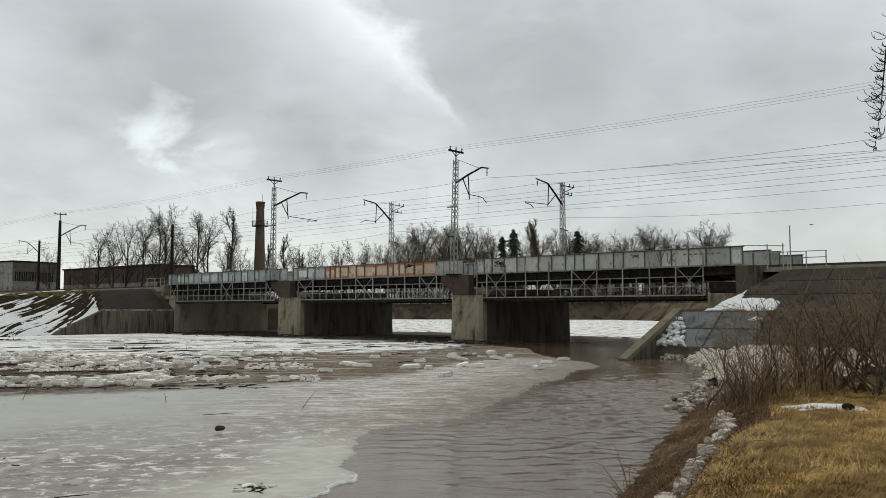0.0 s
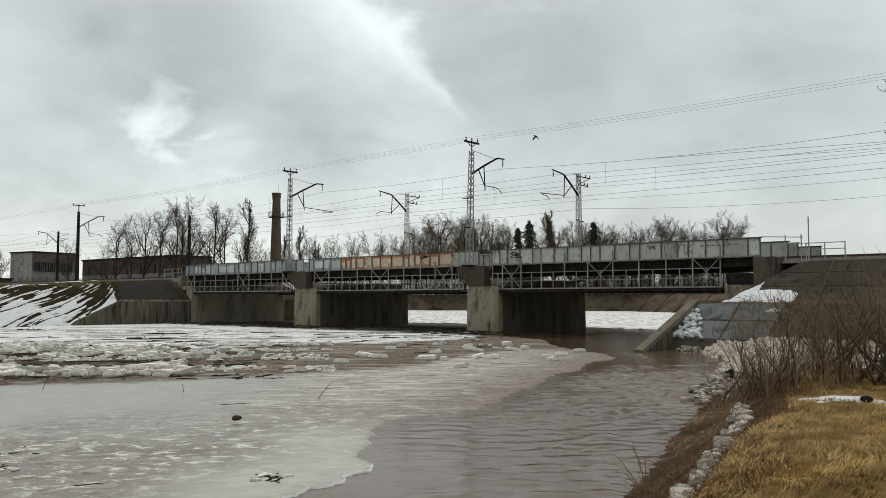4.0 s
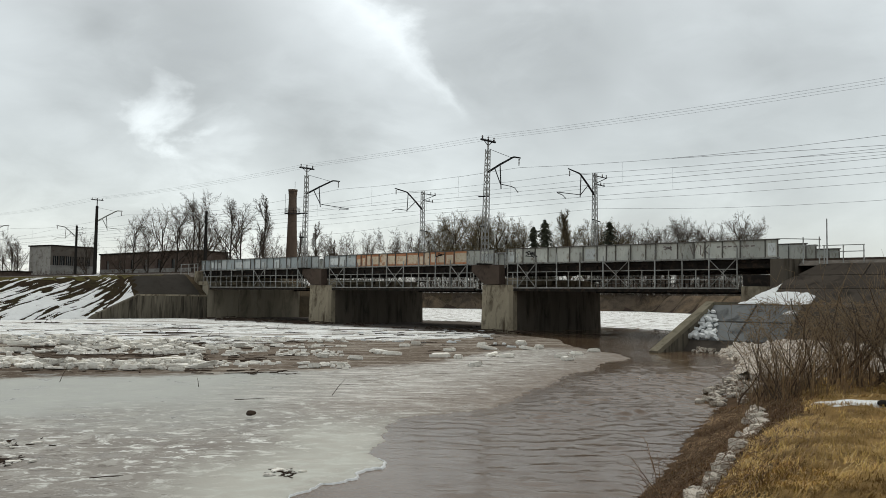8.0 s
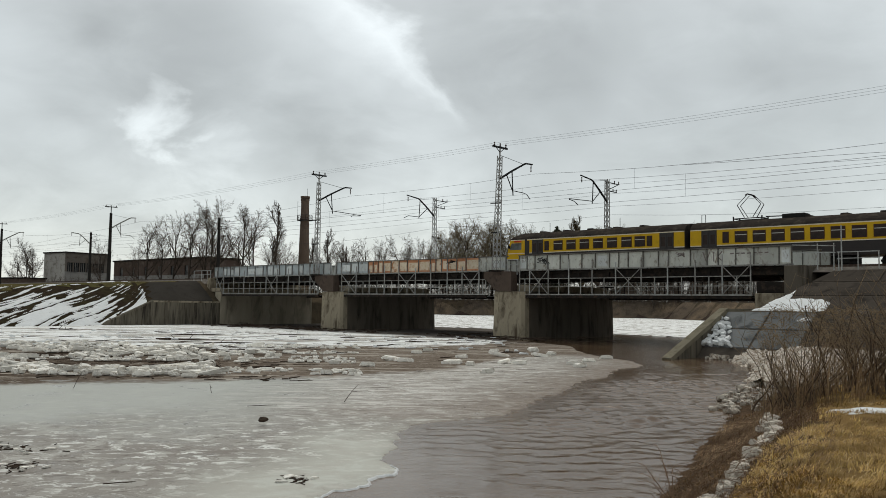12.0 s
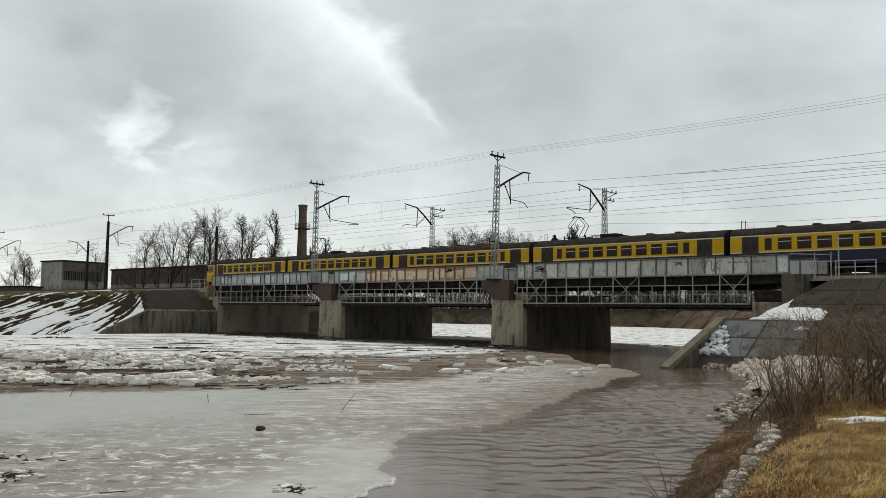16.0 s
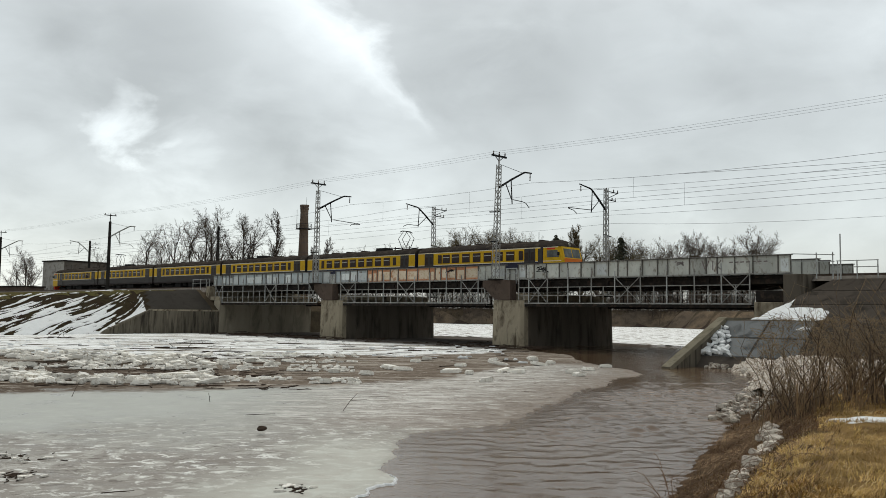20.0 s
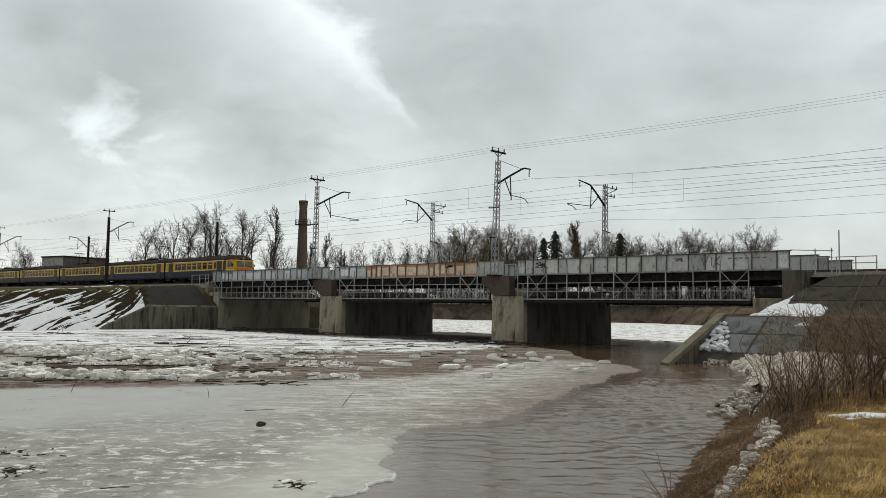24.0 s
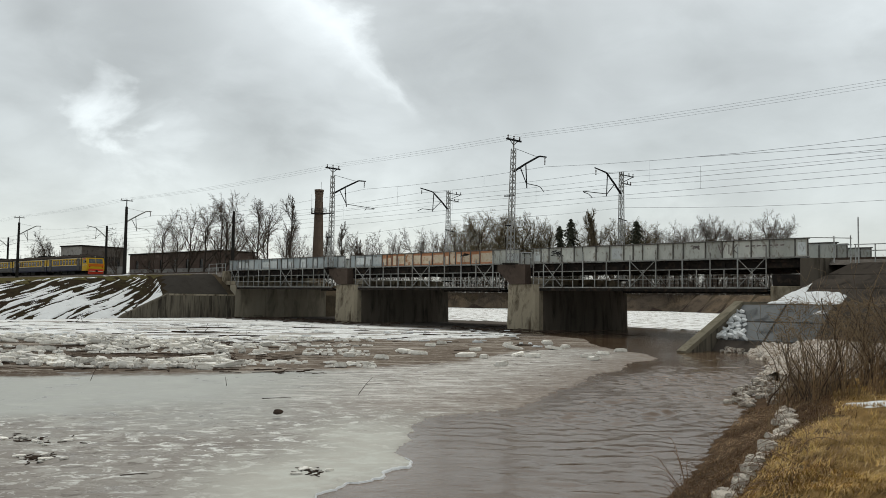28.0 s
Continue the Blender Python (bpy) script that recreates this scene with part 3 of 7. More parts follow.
    slush_col = k.mix(k.ramp(k.noise(k.mapped(turned, (0.14, 0.8, 1), loc=(3, 5, 0)), 1.0, 7, 0.7, 0.6), (0.53, 0.0), (0.58, 0.75)), slush_col, (0.40, 0.36, 0.31))
    slush_col = k.mix(k.ramp(f1, (0.38, 0.7), (0.41, 0.0)), slush_col, (0.07, 0.052, 0.04))
    past = k.math("SUBTRACT", k.math("MULTIPLY", k.math("ADD", shift, fray), 0.5), near_edge)
    slush = k.ramp(k.math("ADD", k.math("MULTIPLY", past, 10), 0.5), (0.42, 0.0), (0.50, 0.6), (0.58, 1.0))
    col = k.mix(slush, col, slush_col)
    white_col = k.mix(k.ramp(n2, (0.38, 0.0), (0.54, 1.0)), (0.58, 0.57, 0.54), (0.84, 0.85, 0.84))
    belts = k.noise(k.mapped(turned, (0.10, 0.42, 1)), 1.0, 7, 0.68, 0.7)
    white_col = k.mix(k.ramp(belts, (0.53, 0.0), (0.575, 0.85)), white_col, (0.25, 0.215, 0.18))
    white_col = k.mix(k.ramp(belts, (0.38, 0.8), (0.41, 0.0)), white_col, (0.36, 0.325, 0.28))
    beyond = k.math("SUBTRACT", fray, far_edge)
    col = k.mix(k.ramp(k.math("ADD", k.math("MULTIPLY", beyond, 10), 0.5), (0.42, 0.0), (0.62, 1.0)), col, white_col)
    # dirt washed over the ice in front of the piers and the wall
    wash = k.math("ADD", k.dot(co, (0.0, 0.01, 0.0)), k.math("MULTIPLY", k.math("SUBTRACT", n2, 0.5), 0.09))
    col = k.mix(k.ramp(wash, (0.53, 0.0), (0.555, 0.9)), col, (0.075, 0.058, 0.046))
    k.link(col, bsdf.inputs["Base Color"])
    k.link(k.ramp(n2, (0.35, 0.25), (0.6, 0.7)), bsdf.inputs["Roughness"])
    k.link(k.math("MULTIPLY", k.math("SUBTRACT", 1.0, slush), 0.06), bsdf.inputs["Specular IOR Level"])
    k.bump(k.math("ADD", n2, k.math("MULTIPLY", n3, 0.3)), bsdf, 0.35, 0.05)
    return m


ICE = ice_material()
SNOW = stained("old_granular_snow", (0.78, 0.79, 0.79), (0.66, 0.67, 0.67), (0.45, 0.42, 0.38), 2.0, 0.85, 0.6, 0.03, cover=(0.6, 0.8))
FLOE = stained("dirty_floe_ice", (0.88, 0.865, 0.82), (0.72, 0.68, 0.61), (0.30, 0.24, 0.185), 2.6, 0.7, 0.5, 0.02, cover=(0.56, 0.72), vary=0.45)


def build_ice():
    ys = lines((-300, -20, 20), (-20, 4, 1.5), (4, 24, 0.06), (24, 60, 0.16), (60, 80, 1.0))
    u = np.r_[np.linspace(0, 0.85, 60), np.linspace(0.86, 1, 60)]
    left, right = shore_left(ys) - 0.5, ice_edge(ys)
    gx = left[:, None] + (right - left)[:, None] * u[None]
    gy = np.repeat(ys[:, None], len(u), 1)
    z = 0.014 + 0.004 * wob(gx, gy, 1.2, 1.0)
    nx = len(u)
    co = np.stack([gx, gy, z], -1).reshape(-1, 3)
    lip = np.stack([right + 0.05, ys, np.full(len(ys), -0.02)], -1)
    i, j = np.meshgrid(np.arange(nx - 1), np.arange(len(ys) - 1))
    a = (j * nx + i).ravel()
    quads = np.stack([a, a + 1, a + nx + 1, a + nx], 1).tolist()
    n0 = len(co)
    quads += [[r * nx + nx - 1, n0 + r, n0 + r + 1, (r + 1) * nx + nx - 1] for r in range(len(ys) - 1)]
    me = bpy.data.meshes.new("ice_sheet")
    me.from_pydata(np.r_[co, lip].tolist(), [], quads)
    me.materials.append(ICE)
    inland = me.attributes.new("inland", "FLOAT", "POINT")
    inland.data.foreach_set("value", np.r_[((right[:, None] - gx) * 0.8).ravel(), np.zeros(len(lip))].astype(np.float32))
    me.polygons.foreach_set("use_smooth", np.ones(len(me.polygons), bool))
    return tagged(new("ice_sheet", me), "wet grey ice sheet with white snow ice and brown slush", "ice", kind="structure")


build_ice()


def build_far_ice():
    """Snowy ice upstream of the bridge, between the far banks."""
    xs, ys = lines((-330, -100, 2.5), (-100, -24.5, 0.8)), lines((73, 96, 0.6), (96, 210, 2.5))
    gx, gy = np.meshgrid(xs, ys)
    z = 0.06 + 0.05 * wob(gx, gy, 3.0, 6.0)
    edge = gy - 78.0 - 2.6 * wob(gx, gy, 3.0, 2.0) - 1.2 * wob(gx, gy, 0.7, 5.0) - 0.10 * np.clip(gx + 48, 0, 30)
    z = np.where(edge < 0.4, 0.015, z)
    me = grid_mesh("far_ice", xs, ys, z, [FAR_ICE], keep=(edge[1:, 1:] > 0) & (gx[1:, 1:] > -93.5 - 3 * np.clip(gy[1:, 1:] - 77, 0, 90)))
    return tagged(new("far_ice", me), "snow covered river ice upstream of the bridge", "ice", kind="structure")


FAR_ICE = stained("far_snow_ice", (0.90, 0.90, 0.89), (0.80, 0.80, 0.78), (0.26, 0.225, 0.19), 0.6, 0.8, 0.5, 0.1, stretch=(0.6, 1, 1), cover=(0.52, 0.6))
build_far_ice()


def build_walkway(x0, posts, crosses, y, label, dense=1):
    """An inspection walkway hung under the girder: posts, rails, braces and a plank floor."""
    th = thing("inspection_walkway", (x0, y, 3.85), label, "walkway", "inspection walkways")
    ends = [p - x0 for p in (posts[0], posts[-1])]
    for z, w in ((0.03, 0.10), (0.68, 0.05), (1.38, 0.06)):
        part("rail", bar(bmesh.new(), (ends[0], -0.05, z), (ends[1], -0.05, z), w), GREY_STEEL, th)
    for n, p in enumerate(posts):
        top = 2.95 if n % 3 != 2 else 2.6
        part("post", bar(bmesh.new(), (p - x0, -0.1, 0), (p - x0, -0.1, top), 0.085, 0.07, (1, 0, 0)), GALV if n % 2 else GREY_STEEL, th)
        part("hanger", bar(bmesh.new(), (p - x0, -0.05, 2.1), (p - x0, 0.3, 1.75), 0.06, 0.06), DARK_STEEL, th)
    for a, b in zip(posts, posts[1:]):
        for i in range(1, dense + 1):
            m = a + (b - a) * i / (dense + 1) - x0
            part("short_post", bar(bmesh.new(), (m, -0.05, 0), (m, -0.05, 1.4), 0.06, 0.06, (1, 0, 0)), GREY_STEEL if dense == 1 else DARK_STEEL, th)
    for c in crosses:
        a, b = posts[c] - x0, posts[c + 1] - x0
        part("brace", bar(bmesh.new(), (a, -0.12, 0.06), (b, -0.12, 2.15), 0.07, 0.04), GREY_STEEL, th)
        part("brace", bar(bmesh.new(), (a, -0.16, 2.15), (b, -0.16, 0.06), 0.07, 0.04), GREY_STEEL, th)
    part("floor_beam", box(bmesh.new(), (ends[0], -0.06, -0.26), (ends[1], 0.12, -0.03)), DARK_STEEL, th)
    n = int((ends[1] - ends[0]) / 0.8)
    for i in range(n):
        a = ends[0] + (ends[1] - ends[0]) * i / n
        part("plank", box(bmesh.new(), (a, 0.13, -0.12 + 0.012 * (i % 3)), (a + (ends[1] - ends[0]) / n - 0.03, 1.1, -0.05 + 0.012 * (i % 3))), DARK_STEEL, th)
    return th


WALK = "grey steel inspection walkway with cross braces under the girder"
build_walkway(-95.2, [-95.2, -93.6, -91.3, -89.0, -86.7, -84.3, -82.1, -79.9, -77.8, -75.8, -74.3], (0, 5, 9), 57.9, WALK)
build_walkway(-70.3, [-70.3, -67.9, -65.8, -63.5, -61.4, -59.0, -56.9, -54.7, -52.8, -50.7, -49.9], (0, 4, 8), 57.9, WALK)
build_walkway(-46.0, [-46.0, -44.9, -42.9, -40.8, -38.5, -36.3, -34.0, -31.75, -29.5, -27.4, -25.3], (1, 5, 9), 57.9, WALK)
FAR_WALK = "dark steel inspection walkway under the far girder"
for a in (-95.2, -70.3, -46.0):
    build_walkway(a, [a + 1.9 * i for i in range(12)], (2, 7), 71.1, FAR_WALK, 3)


ABUTMENT = stained("stained_abutment_concrete", (0.33, 0.295, 0.228), (0.22, 0.192, 0.148), (0.10, 0.082, 0.06), 0.5, 0.9, stretch=(1, 1, 0.3), cover=(0.5, 0.75), vary=0.25)


def build_abutments():
    # left: river wall under the end of the girders
    th = thing("bridge_abutment", (WALL_L, 57.6, 0), "tall concrete abutment wall beside the river ice", "abutment", "bridge abutments")
    for n, (a, b) in enumerate(((0.02, 4.6), (4.62, 9.4), (9.42, 14.4))):
        part("wall_panel", soft_box(bmesh.new(), (-1.2, a, -1.5), (0.12 + 0.05 * (n == 1), b, 4.1), 0.03), ABUTMENT, th)
    part("bearing_shelf", soft_box(bmesh.new(), (-2.2, 0.0, 4.12), (-0.1, 14.3, 4.6), 0.04), CONCRETE, th)
    part("back_wall", soft_box(bmesh.new(), (-3.0, -0.1, 2.8), (-2.25, 14.3, 5.9), 0.04), CONCRETE, th)
    # right
    th = thing("bridge_abutment", (WALL_R, 57.6, 0), "pale concrete abutment block under the girder ends", "abutment", "bridge abutments")
    part("wall_panel", soft_box(bmesh.new(), (0.02, 0.02, -1.5), (1.6, 14.3, 2.85), 0.03), CONCRETE, th)
    part("bearing_shelf", soft_box(bmesh.new(), (-0.9, -0.1, 2.87), (1.1, 14.3, 4.0), 0.04), CONCRETE, th)
    part("bearing_beam", soft_box(bmesh.new(), (-0.9, 0.2, 4.02), (1.2, 14.0, 4.8), 0.04), DARK_STEEL, th)
    part("back_wall", soft_box(bmesh.new(), (1.15, -0.1, 2.87), (2.6, 14.3, 5.9), 0.04), SOOT_SHADE_CONCRETE, th)


build_abutments()


def build_wing(x, side, y_foot, y_bend, label):
    th = thing("wing_wall", (x, y_bend, 0), label, "retaining wall", "wing walls")
    top = lambda y: 2.72 if y > y_bend else max(0.02, 2.72 * (y - y_foot) / (y_bend - y_foot))
    cuts = np.linspace(y_foot, 57.5, 9)
    for a, b in zip(cuts, cuts[1:]):
        bm = bmesh.new()
        ys = [a + 0.012, b - 0.012]
        poly = [(ys[0] - y_bend, -1.5), (ys[1] - y_bend, -1.5), (ys[1] - y_bend, top(ys[1]))]
        if a < y_bend < b:
            poly.append((0, 2.72))
        poly.append((ys[0] - y_bend, top(ys[0])))
        prism(bm, poly, -side * (0.10 + 0.03 * random.random()), side * 0.5, "x")
        part("wall_panel", bm, WING_CONCRETE, th)
    wide = 0.7 if side < 0 else 0.55
    c = side * (0.2 if side < 0 else 0.3)
    part("coping", bar(bmesh.new(), (c, y_foot - y_bend - 0.3, -0.02), (c, 0, 2.8), wide, 0.2 if side < 0 else 0.26), COPING if side > 0 else WING_CONCRETE, th)
    part("coping", bar(bmesh.new(), (c, 0.02, 2.8), (c, 57.5 - y_bend, 2.8), wide, 0.2), COPING if side > 0 else CONCRETE, th)
    return th


COPING = stained("mossy_concrete_coping", (0.22, 0.195, 0.145), (0.165, 0.147, 0.11), (0.10, 0.088, 0.062), 1.2, 0.9)
build_wing(WALL_L, -1, 42.7, 48.6, "dark streaked concrete wing wall with a sloping end")
build_wing(WALL_R, 1, 43.3, 50.2, "concrete wing wall with a mossy sloping coping in the water")


def build_track(x0, x1, y, z_bed, label):
    th = thing("railway_track", ((x0 + x1) / 2, y, z_bed), label, "railway track", "railway tracks")
    h = (x1 - x0) / 2
    if z_bed < 5.7:
        part("ballast_bed", prism(bmesh.new(), [(-2.2, -0.1), (2.2, -0.1), (1.5, 0.26), (-1.5, 0.26)], -h, h, "x"), BALLAST, th)
    for s in (-0.78, 0.78):
        bm = bmesh.new()
        box(bm, (-h, s - 0.07, 5.84 - z_bed), (h, s + 0.07, 5.87 - z_bed))
        box(bm, (-h, s - 0.012, 5.87 - z_bed), (h, s + 0.012, 5.96 - z_bed))
        box(bm, (-h, s - 0.036, 5.96 - z_bed), (h, s + 0.036, 6.0 - z_bed))
        part("rail", bm, RAIL_STEEL, th)
    return th


for y in (60.9, 67.4):
    build_track(-700, -96.2, y, 5.55, "railway track on pale ballast along the embankment")
    build_track(-96.15, -22.4, y, 5.8, "railway track on the steel bridge deck")
    build_track(-22.35, 500, y, 5.55, "railway track on pale ballast along the embankment")


def build_railing(x0, x1, y, z0, posts, rails, label):
    th = thing("railing", (x0, y, z0), label, "railing", "embankment railings")
    for p in posts:
        part("post", bar(bmesh.new(), (p - x0, 0, 0), (p - x0, 0, rails[0][2] - z0 + 0.03), 0.06, 0.06, (1, 0, 0)), GALV, th)
    for a, b, za, zb in rails:
        part("rail", bar(bmesh.new(), (a - x0, 0, za - z0), (b - x0, 0, zb - z0), 0.055), GALV, th)
    return th


build_railing(-22.4, -19.6, 57.9, 5.55, [-20.75, -19.7], [(-22.4, -19.6, 7.3, 7.14), (-22.4, -19.6, 6.8, 6.7)], "thin galvanised railing at the end of the girder")
build_railing(-19.5, -16.9, 57.9, 5.5, [-19.4, -18.2, -16.95], [(-19.5, -16.9, 6.72, 6.72), (-19.5, -16.9, 6.3, 6.3)], "thin galvanised railing on the embankment shoulder")
build_railing(-100.6, -96.3, 57.6, 5.5, [-100.5, -98.6, -97.2, -96.4], [(-100.6, -96.3, 6.85, 6.85), (-100.6, -96.3, 6.35, 6.35)], "grey railing at the end of the girder")
for n, (a, b) in enumerate(((-72.35, -71.45), (-47.6, -46.3))):
    build_railing(a, b, 57.95, 5.6, [a + 0.1, b - 0.1], [(a, b, 6.95, 6.95), (a, b, 6.5, 6.5)], "short steel railing across the joint between two girders")

bm = bmesh.new()
tube(bm, [(0, 0, 0), (0, 0, 3.0)], [0.05, 0.04], 8)
solid("signal_post", bm, GALV, (-19.05, 57.4, 5.45), "thin pale steel post on the embankment shoulder", "post")


# ---- bridge ----
BRACKET = stained("brown_rusted_bracket", (0.115, 0.085, 0.068), (0.075, 0.058, 0.048), (0.05, 0.04, 0.035), 1.2, 0.9)
PIERS = ((-73.5, -69.95), (-48.85, -45.4))
SPANS = ((-96.1, -72.4), (-71.4, -47.7), (-46.2, -22.5))
GIRDER_Y = (58.0, 63.3, 65.4, 70.6)


def build_pier(x0, x1):
    th = thing("bridge_pier", ((x0 + x1) / 2, 57.6, 0), "grey concrete wall pier with dark water stains", "pier", "bridge piers")
    w = (x1 - x0) / 2
    bm = bmesh.new()
    v = []
    for z, g in ((-1.6, 0.10), (4.15, 0.0)):
        c = 0.25
        v.append([bm.verts.new((sx * (w + g) , y, z)) for sx, y in ((-1, c - g), (-1, 14.1 + g), (1, 14.1 + g), (1, c - g))] + [bm.verts.new((sx * (w + g - 0.25), -g, z)) for sx in (1, -1)])
    for i in range(6):
        bm.faces.new((v[0][i], v[0][(i + 1) % 6], v[1][(i + 1) % 6], v[1][i]))
    bm.faces.new(v[1]), bm.faces.new(v[0][::-1])
    bmesh.ops.recalc_face_normals(bm, faces=bm.faces[:])
    # shaft sides get a darker concrete that holds part of the deck's shade
    part("shaft", bm, SOOT_SHADE_CONCRETE, th, "concrete shaft dark with soot and deck shade")
    bm = bmesh.new()
    v = []
    for z, g in ((-1.6, 0.11), (4.13, 0.012)):
        v.append([bm.verts.new(p) for p in ((-w - g, 0.75, z), (-w - g, 0.24 - g, z), (-w - g + 0.24, -g - 0.01, z), (w + g - 0.24, -g - 0.01, z), (w + g, 0.24 - g, z), (w + g, 0.75, z))])
    for i in range(6):
        bm.faces.new((v[0][i], v[0][(i + 1) % 6], v[1][(i + 1) % 6], v[1][i]))
    bm.faces.new(v[1]), bm.faces.new(v[0][::-1])
    bmesh.ops.recalc_face_normals(bm, faces=bm.faces[:])
    part("nose", bm, CONCRETE, th, "paler concrete nose")
    bm = bmesh.new()
    prism(bm, [(-w - 0.9, 5.9), (-w - 0.9, 5.3), (-w + 0.6, 4.17), (w - 1.2, 4.17), (w - 1.2, 5.9)], -0.25, 0.6)
    part("mast_bracket", bm, BRACKET, th)
    bm = bmesh.new()
    soft_box(bm, (-w + 0.25, 1.0, 4.15), (w - 0.25, 13.6, 4.75), 0.05)
    part("bearing_block", bm, CONCRETE, th)
    return th


for a, b in PIERS:
    build_pier(a, b)


def build_girder(x0, x1, y, front):
    """A plate girder of one track with its stiffeners."""
    n = 20
    th = thing("plate_girder", (x0, y, 5.0), "riveted grey steel plate girder with vertical stiffeners" if front else "grey steel plate girder behind the front one", "girder", "bridge girders")
    length = x1 - x0
    rng = random.Random(int(-x0 * 10) + int(y))
    wide = np.cumsum([0.0] + [rng.choice((0.65, 1.0, 1.35)) for _ in range(n)])
    cut = (wide / wide[-1] * length).tolist()
    for i in range(n):
        a, b = cut[i], cut[i + 1]
        bm = box(bmesh.new(), (a + 0.01, 0.03, 1.06), (b - 0.01, 0.07, 2.24))
        xm = x0 + (a + b) / 2
        mat = GREY_PAINT
        if front and -66.6 < xm < -50.4:
            mat = RUST_PAINT if i % 5 == 3 else RUST_RED
        elif front and (xm < -66.6):
            mat = BLUE_PAINT
        panel = part("web_panel", bm, mat, th, "rust-streaked panel" if mat in (RUST_PAINT, RUST_RED) else "")
        if front and b - a > 0.75 and rng.random() < (0.85 if mat == RUST_RED else 0.6 if mat == BLUE_PAINT else 0.25):
            low, high, m = rng.uniform(1.12, 1.3), rng.uniform(1.85, 2.14), rng.uniform(0.09, 0.2)
            part("paint_patch", box(bmesh.new(), (a + m, 0.024, low), (b - m, 0.028, high)), CREAM_PATCH if mat == RUST_RED else PALE_PATCH, panel, "faded cream paint patch" if mat == RUST_RED else "pale touch-up paint patch")
    for i in range(n + 1):
        bm = box(bmesh.new(), (cut[i] - 0.035, -0.05, 1.03), (cut[i] + 0.035, 0.05, 2.24))
        part("stiffener", bm, STIFF, th)
    bm = soft_box(bmesh.new(), (-0.05, -0.12, 2.24), (length + 0.05, 0.32, 2.31), 0.015)
    part("top_flange", bm, STIFF, th)
    bm = box(bmesh.new(), (-0.05, -0.22, 0.96), (length + 0.05, 0.3, 1.04))
    part("ledge", bm, GREY_STEEL, th)
    # the beam's near-black colour carries the shade of the void below the ledge
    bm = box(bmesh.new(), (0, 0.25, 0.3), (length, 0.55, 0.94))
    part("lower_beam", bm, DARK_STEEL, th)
    return th


for n, y in enumerate(GIRDER_Y):
    for a, b in SPANS:
        build_girder(a, b, y, n == 0)


def build_deck(x0, x1, y0):
    th = thing("bridge_deck", (x0, y0, 5.0), "dark steel floor beams under a timber railway deck", "bridge deck", "bridge decks")
    L = x1 - x0
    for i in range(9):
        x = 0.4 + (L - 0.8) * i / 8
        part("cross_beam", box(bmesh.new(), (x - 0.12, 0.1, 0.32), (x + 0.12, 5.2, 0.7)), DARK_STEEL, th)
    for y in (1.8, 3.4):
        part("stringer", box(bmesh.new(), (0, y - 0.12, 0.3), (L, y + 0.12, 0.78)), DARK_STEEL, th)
    # added width of the near plate closes the unseen deck gap, shading the piers
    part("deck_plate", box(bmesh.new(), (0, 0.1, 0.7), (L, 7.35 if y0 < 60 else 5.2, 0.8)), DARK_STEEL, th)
    return th


for a, b in SPANS:
    build_deck(a, b, 58.0)
    build_deck(a, b, 65.4)


# ---- painted marks on the front girder ----
def scrawl(x0, z0, strokes, w, mat, label, parent):
    """Strokes of paint on the web, in metres from x0, z0."""
    first = None
    for a, b in strokes:
        bm = bar(bmesh.new(), (x0 + a[0] - parent.location.x, 0.02, z0 + a[1] - parent.location.z), (x0 + b[0] - parent.location.x, 0.02, z0 + b[1] - parent.location.z), w, 0.012, (0, 1, 0))
        if first:
            part("stroke", bm, mat, first)
        else:
            first = part("graffiti", bm, mat, parent, label)
    return first


MARK_GREY = stained("faded_dark_spray", (0.23, 0.19, 0.18), (0.17, 0.145, 0.14), scale=3)
MARK_BLACK = stained("black_spray", (0.05, 0.05, 0.05), (0.03, 0.03, 0.03), scale=3)
front = [o for o in bpy.data.objects if o.name.startswith("plate_girder") and abs(o.location.y - 58.0) < 0.01]
right_girder, mid_girder = max(front, key=lambda o: o.location.x), sorted(front, key=lambda o: o.location.x)[1]
V_I_K = [((0, 0.75), (0.28, 0)), ((0.28, 0), (0.56, 0.75)), ((0.85, 0.72), (0.85, 0.02)), ((1.15, 0.75), (1.15, 0)), ((1.15, 0.36), (1.5, 0.75)), ((1.15, 0.36), (1.55, 0))]
scrawl(-29.0, 6.3, V_I_K, 0.07, MARK_GREY, "faded dark letters V I K", right_girder)
rng = random.Random(17)
scrawl(-44.3, 6.35, [((rng.uniform(0, 1.4), rng.uniform(0, 0.7)), (rng.uniform(0, 1.4), rng.uniform(0, 0.7))) for _ in range(16)], 0.05, MARK_BLACK, "tangled black paint marks", right_girder)
scrawl(-31.2, 6.7, [((rng.uniform(0, 0.8), rng.uniform(0, 0.4)), (rng.uniform(0, 0.8), rng.uniform(0, 0.4))) for _ in range(9)], 0.05, MARK_GREY, "small tangled dark paint marks", right_girder)
scrawl(-26.9, 6.85, [((0.42 * i, 0), (0.42 * i + 0.27, 0.02)) for i in range(7)], 0.09, MARK_GREY, "row of faded dark paint bars", right_girder)
scrawl(-55.2, 6.75, [((rng.uniform(0, 1.6), rng.uniform(0, 0.4)), (rng.uniform(0, 1.6), rng.uniform(0, 0.4))) for _ in range(10)], 0.05, MARK_BLACK, "tangled black paint marks", mid_girder)

# ---- overhead line ----
def insulator(bm, p, d, n=3, r=0.07, step=0.11):
    """A string of sheds along d from p."""
    p, d = Vector(p), Vector(d).normalized()
    for i in range(n):
        a = p + d * (i * step)
        tube(bm, [a, a + d * step * 0.45, a + d * step * 0.95], [0.03, r, 0.03], 8)
    return bm


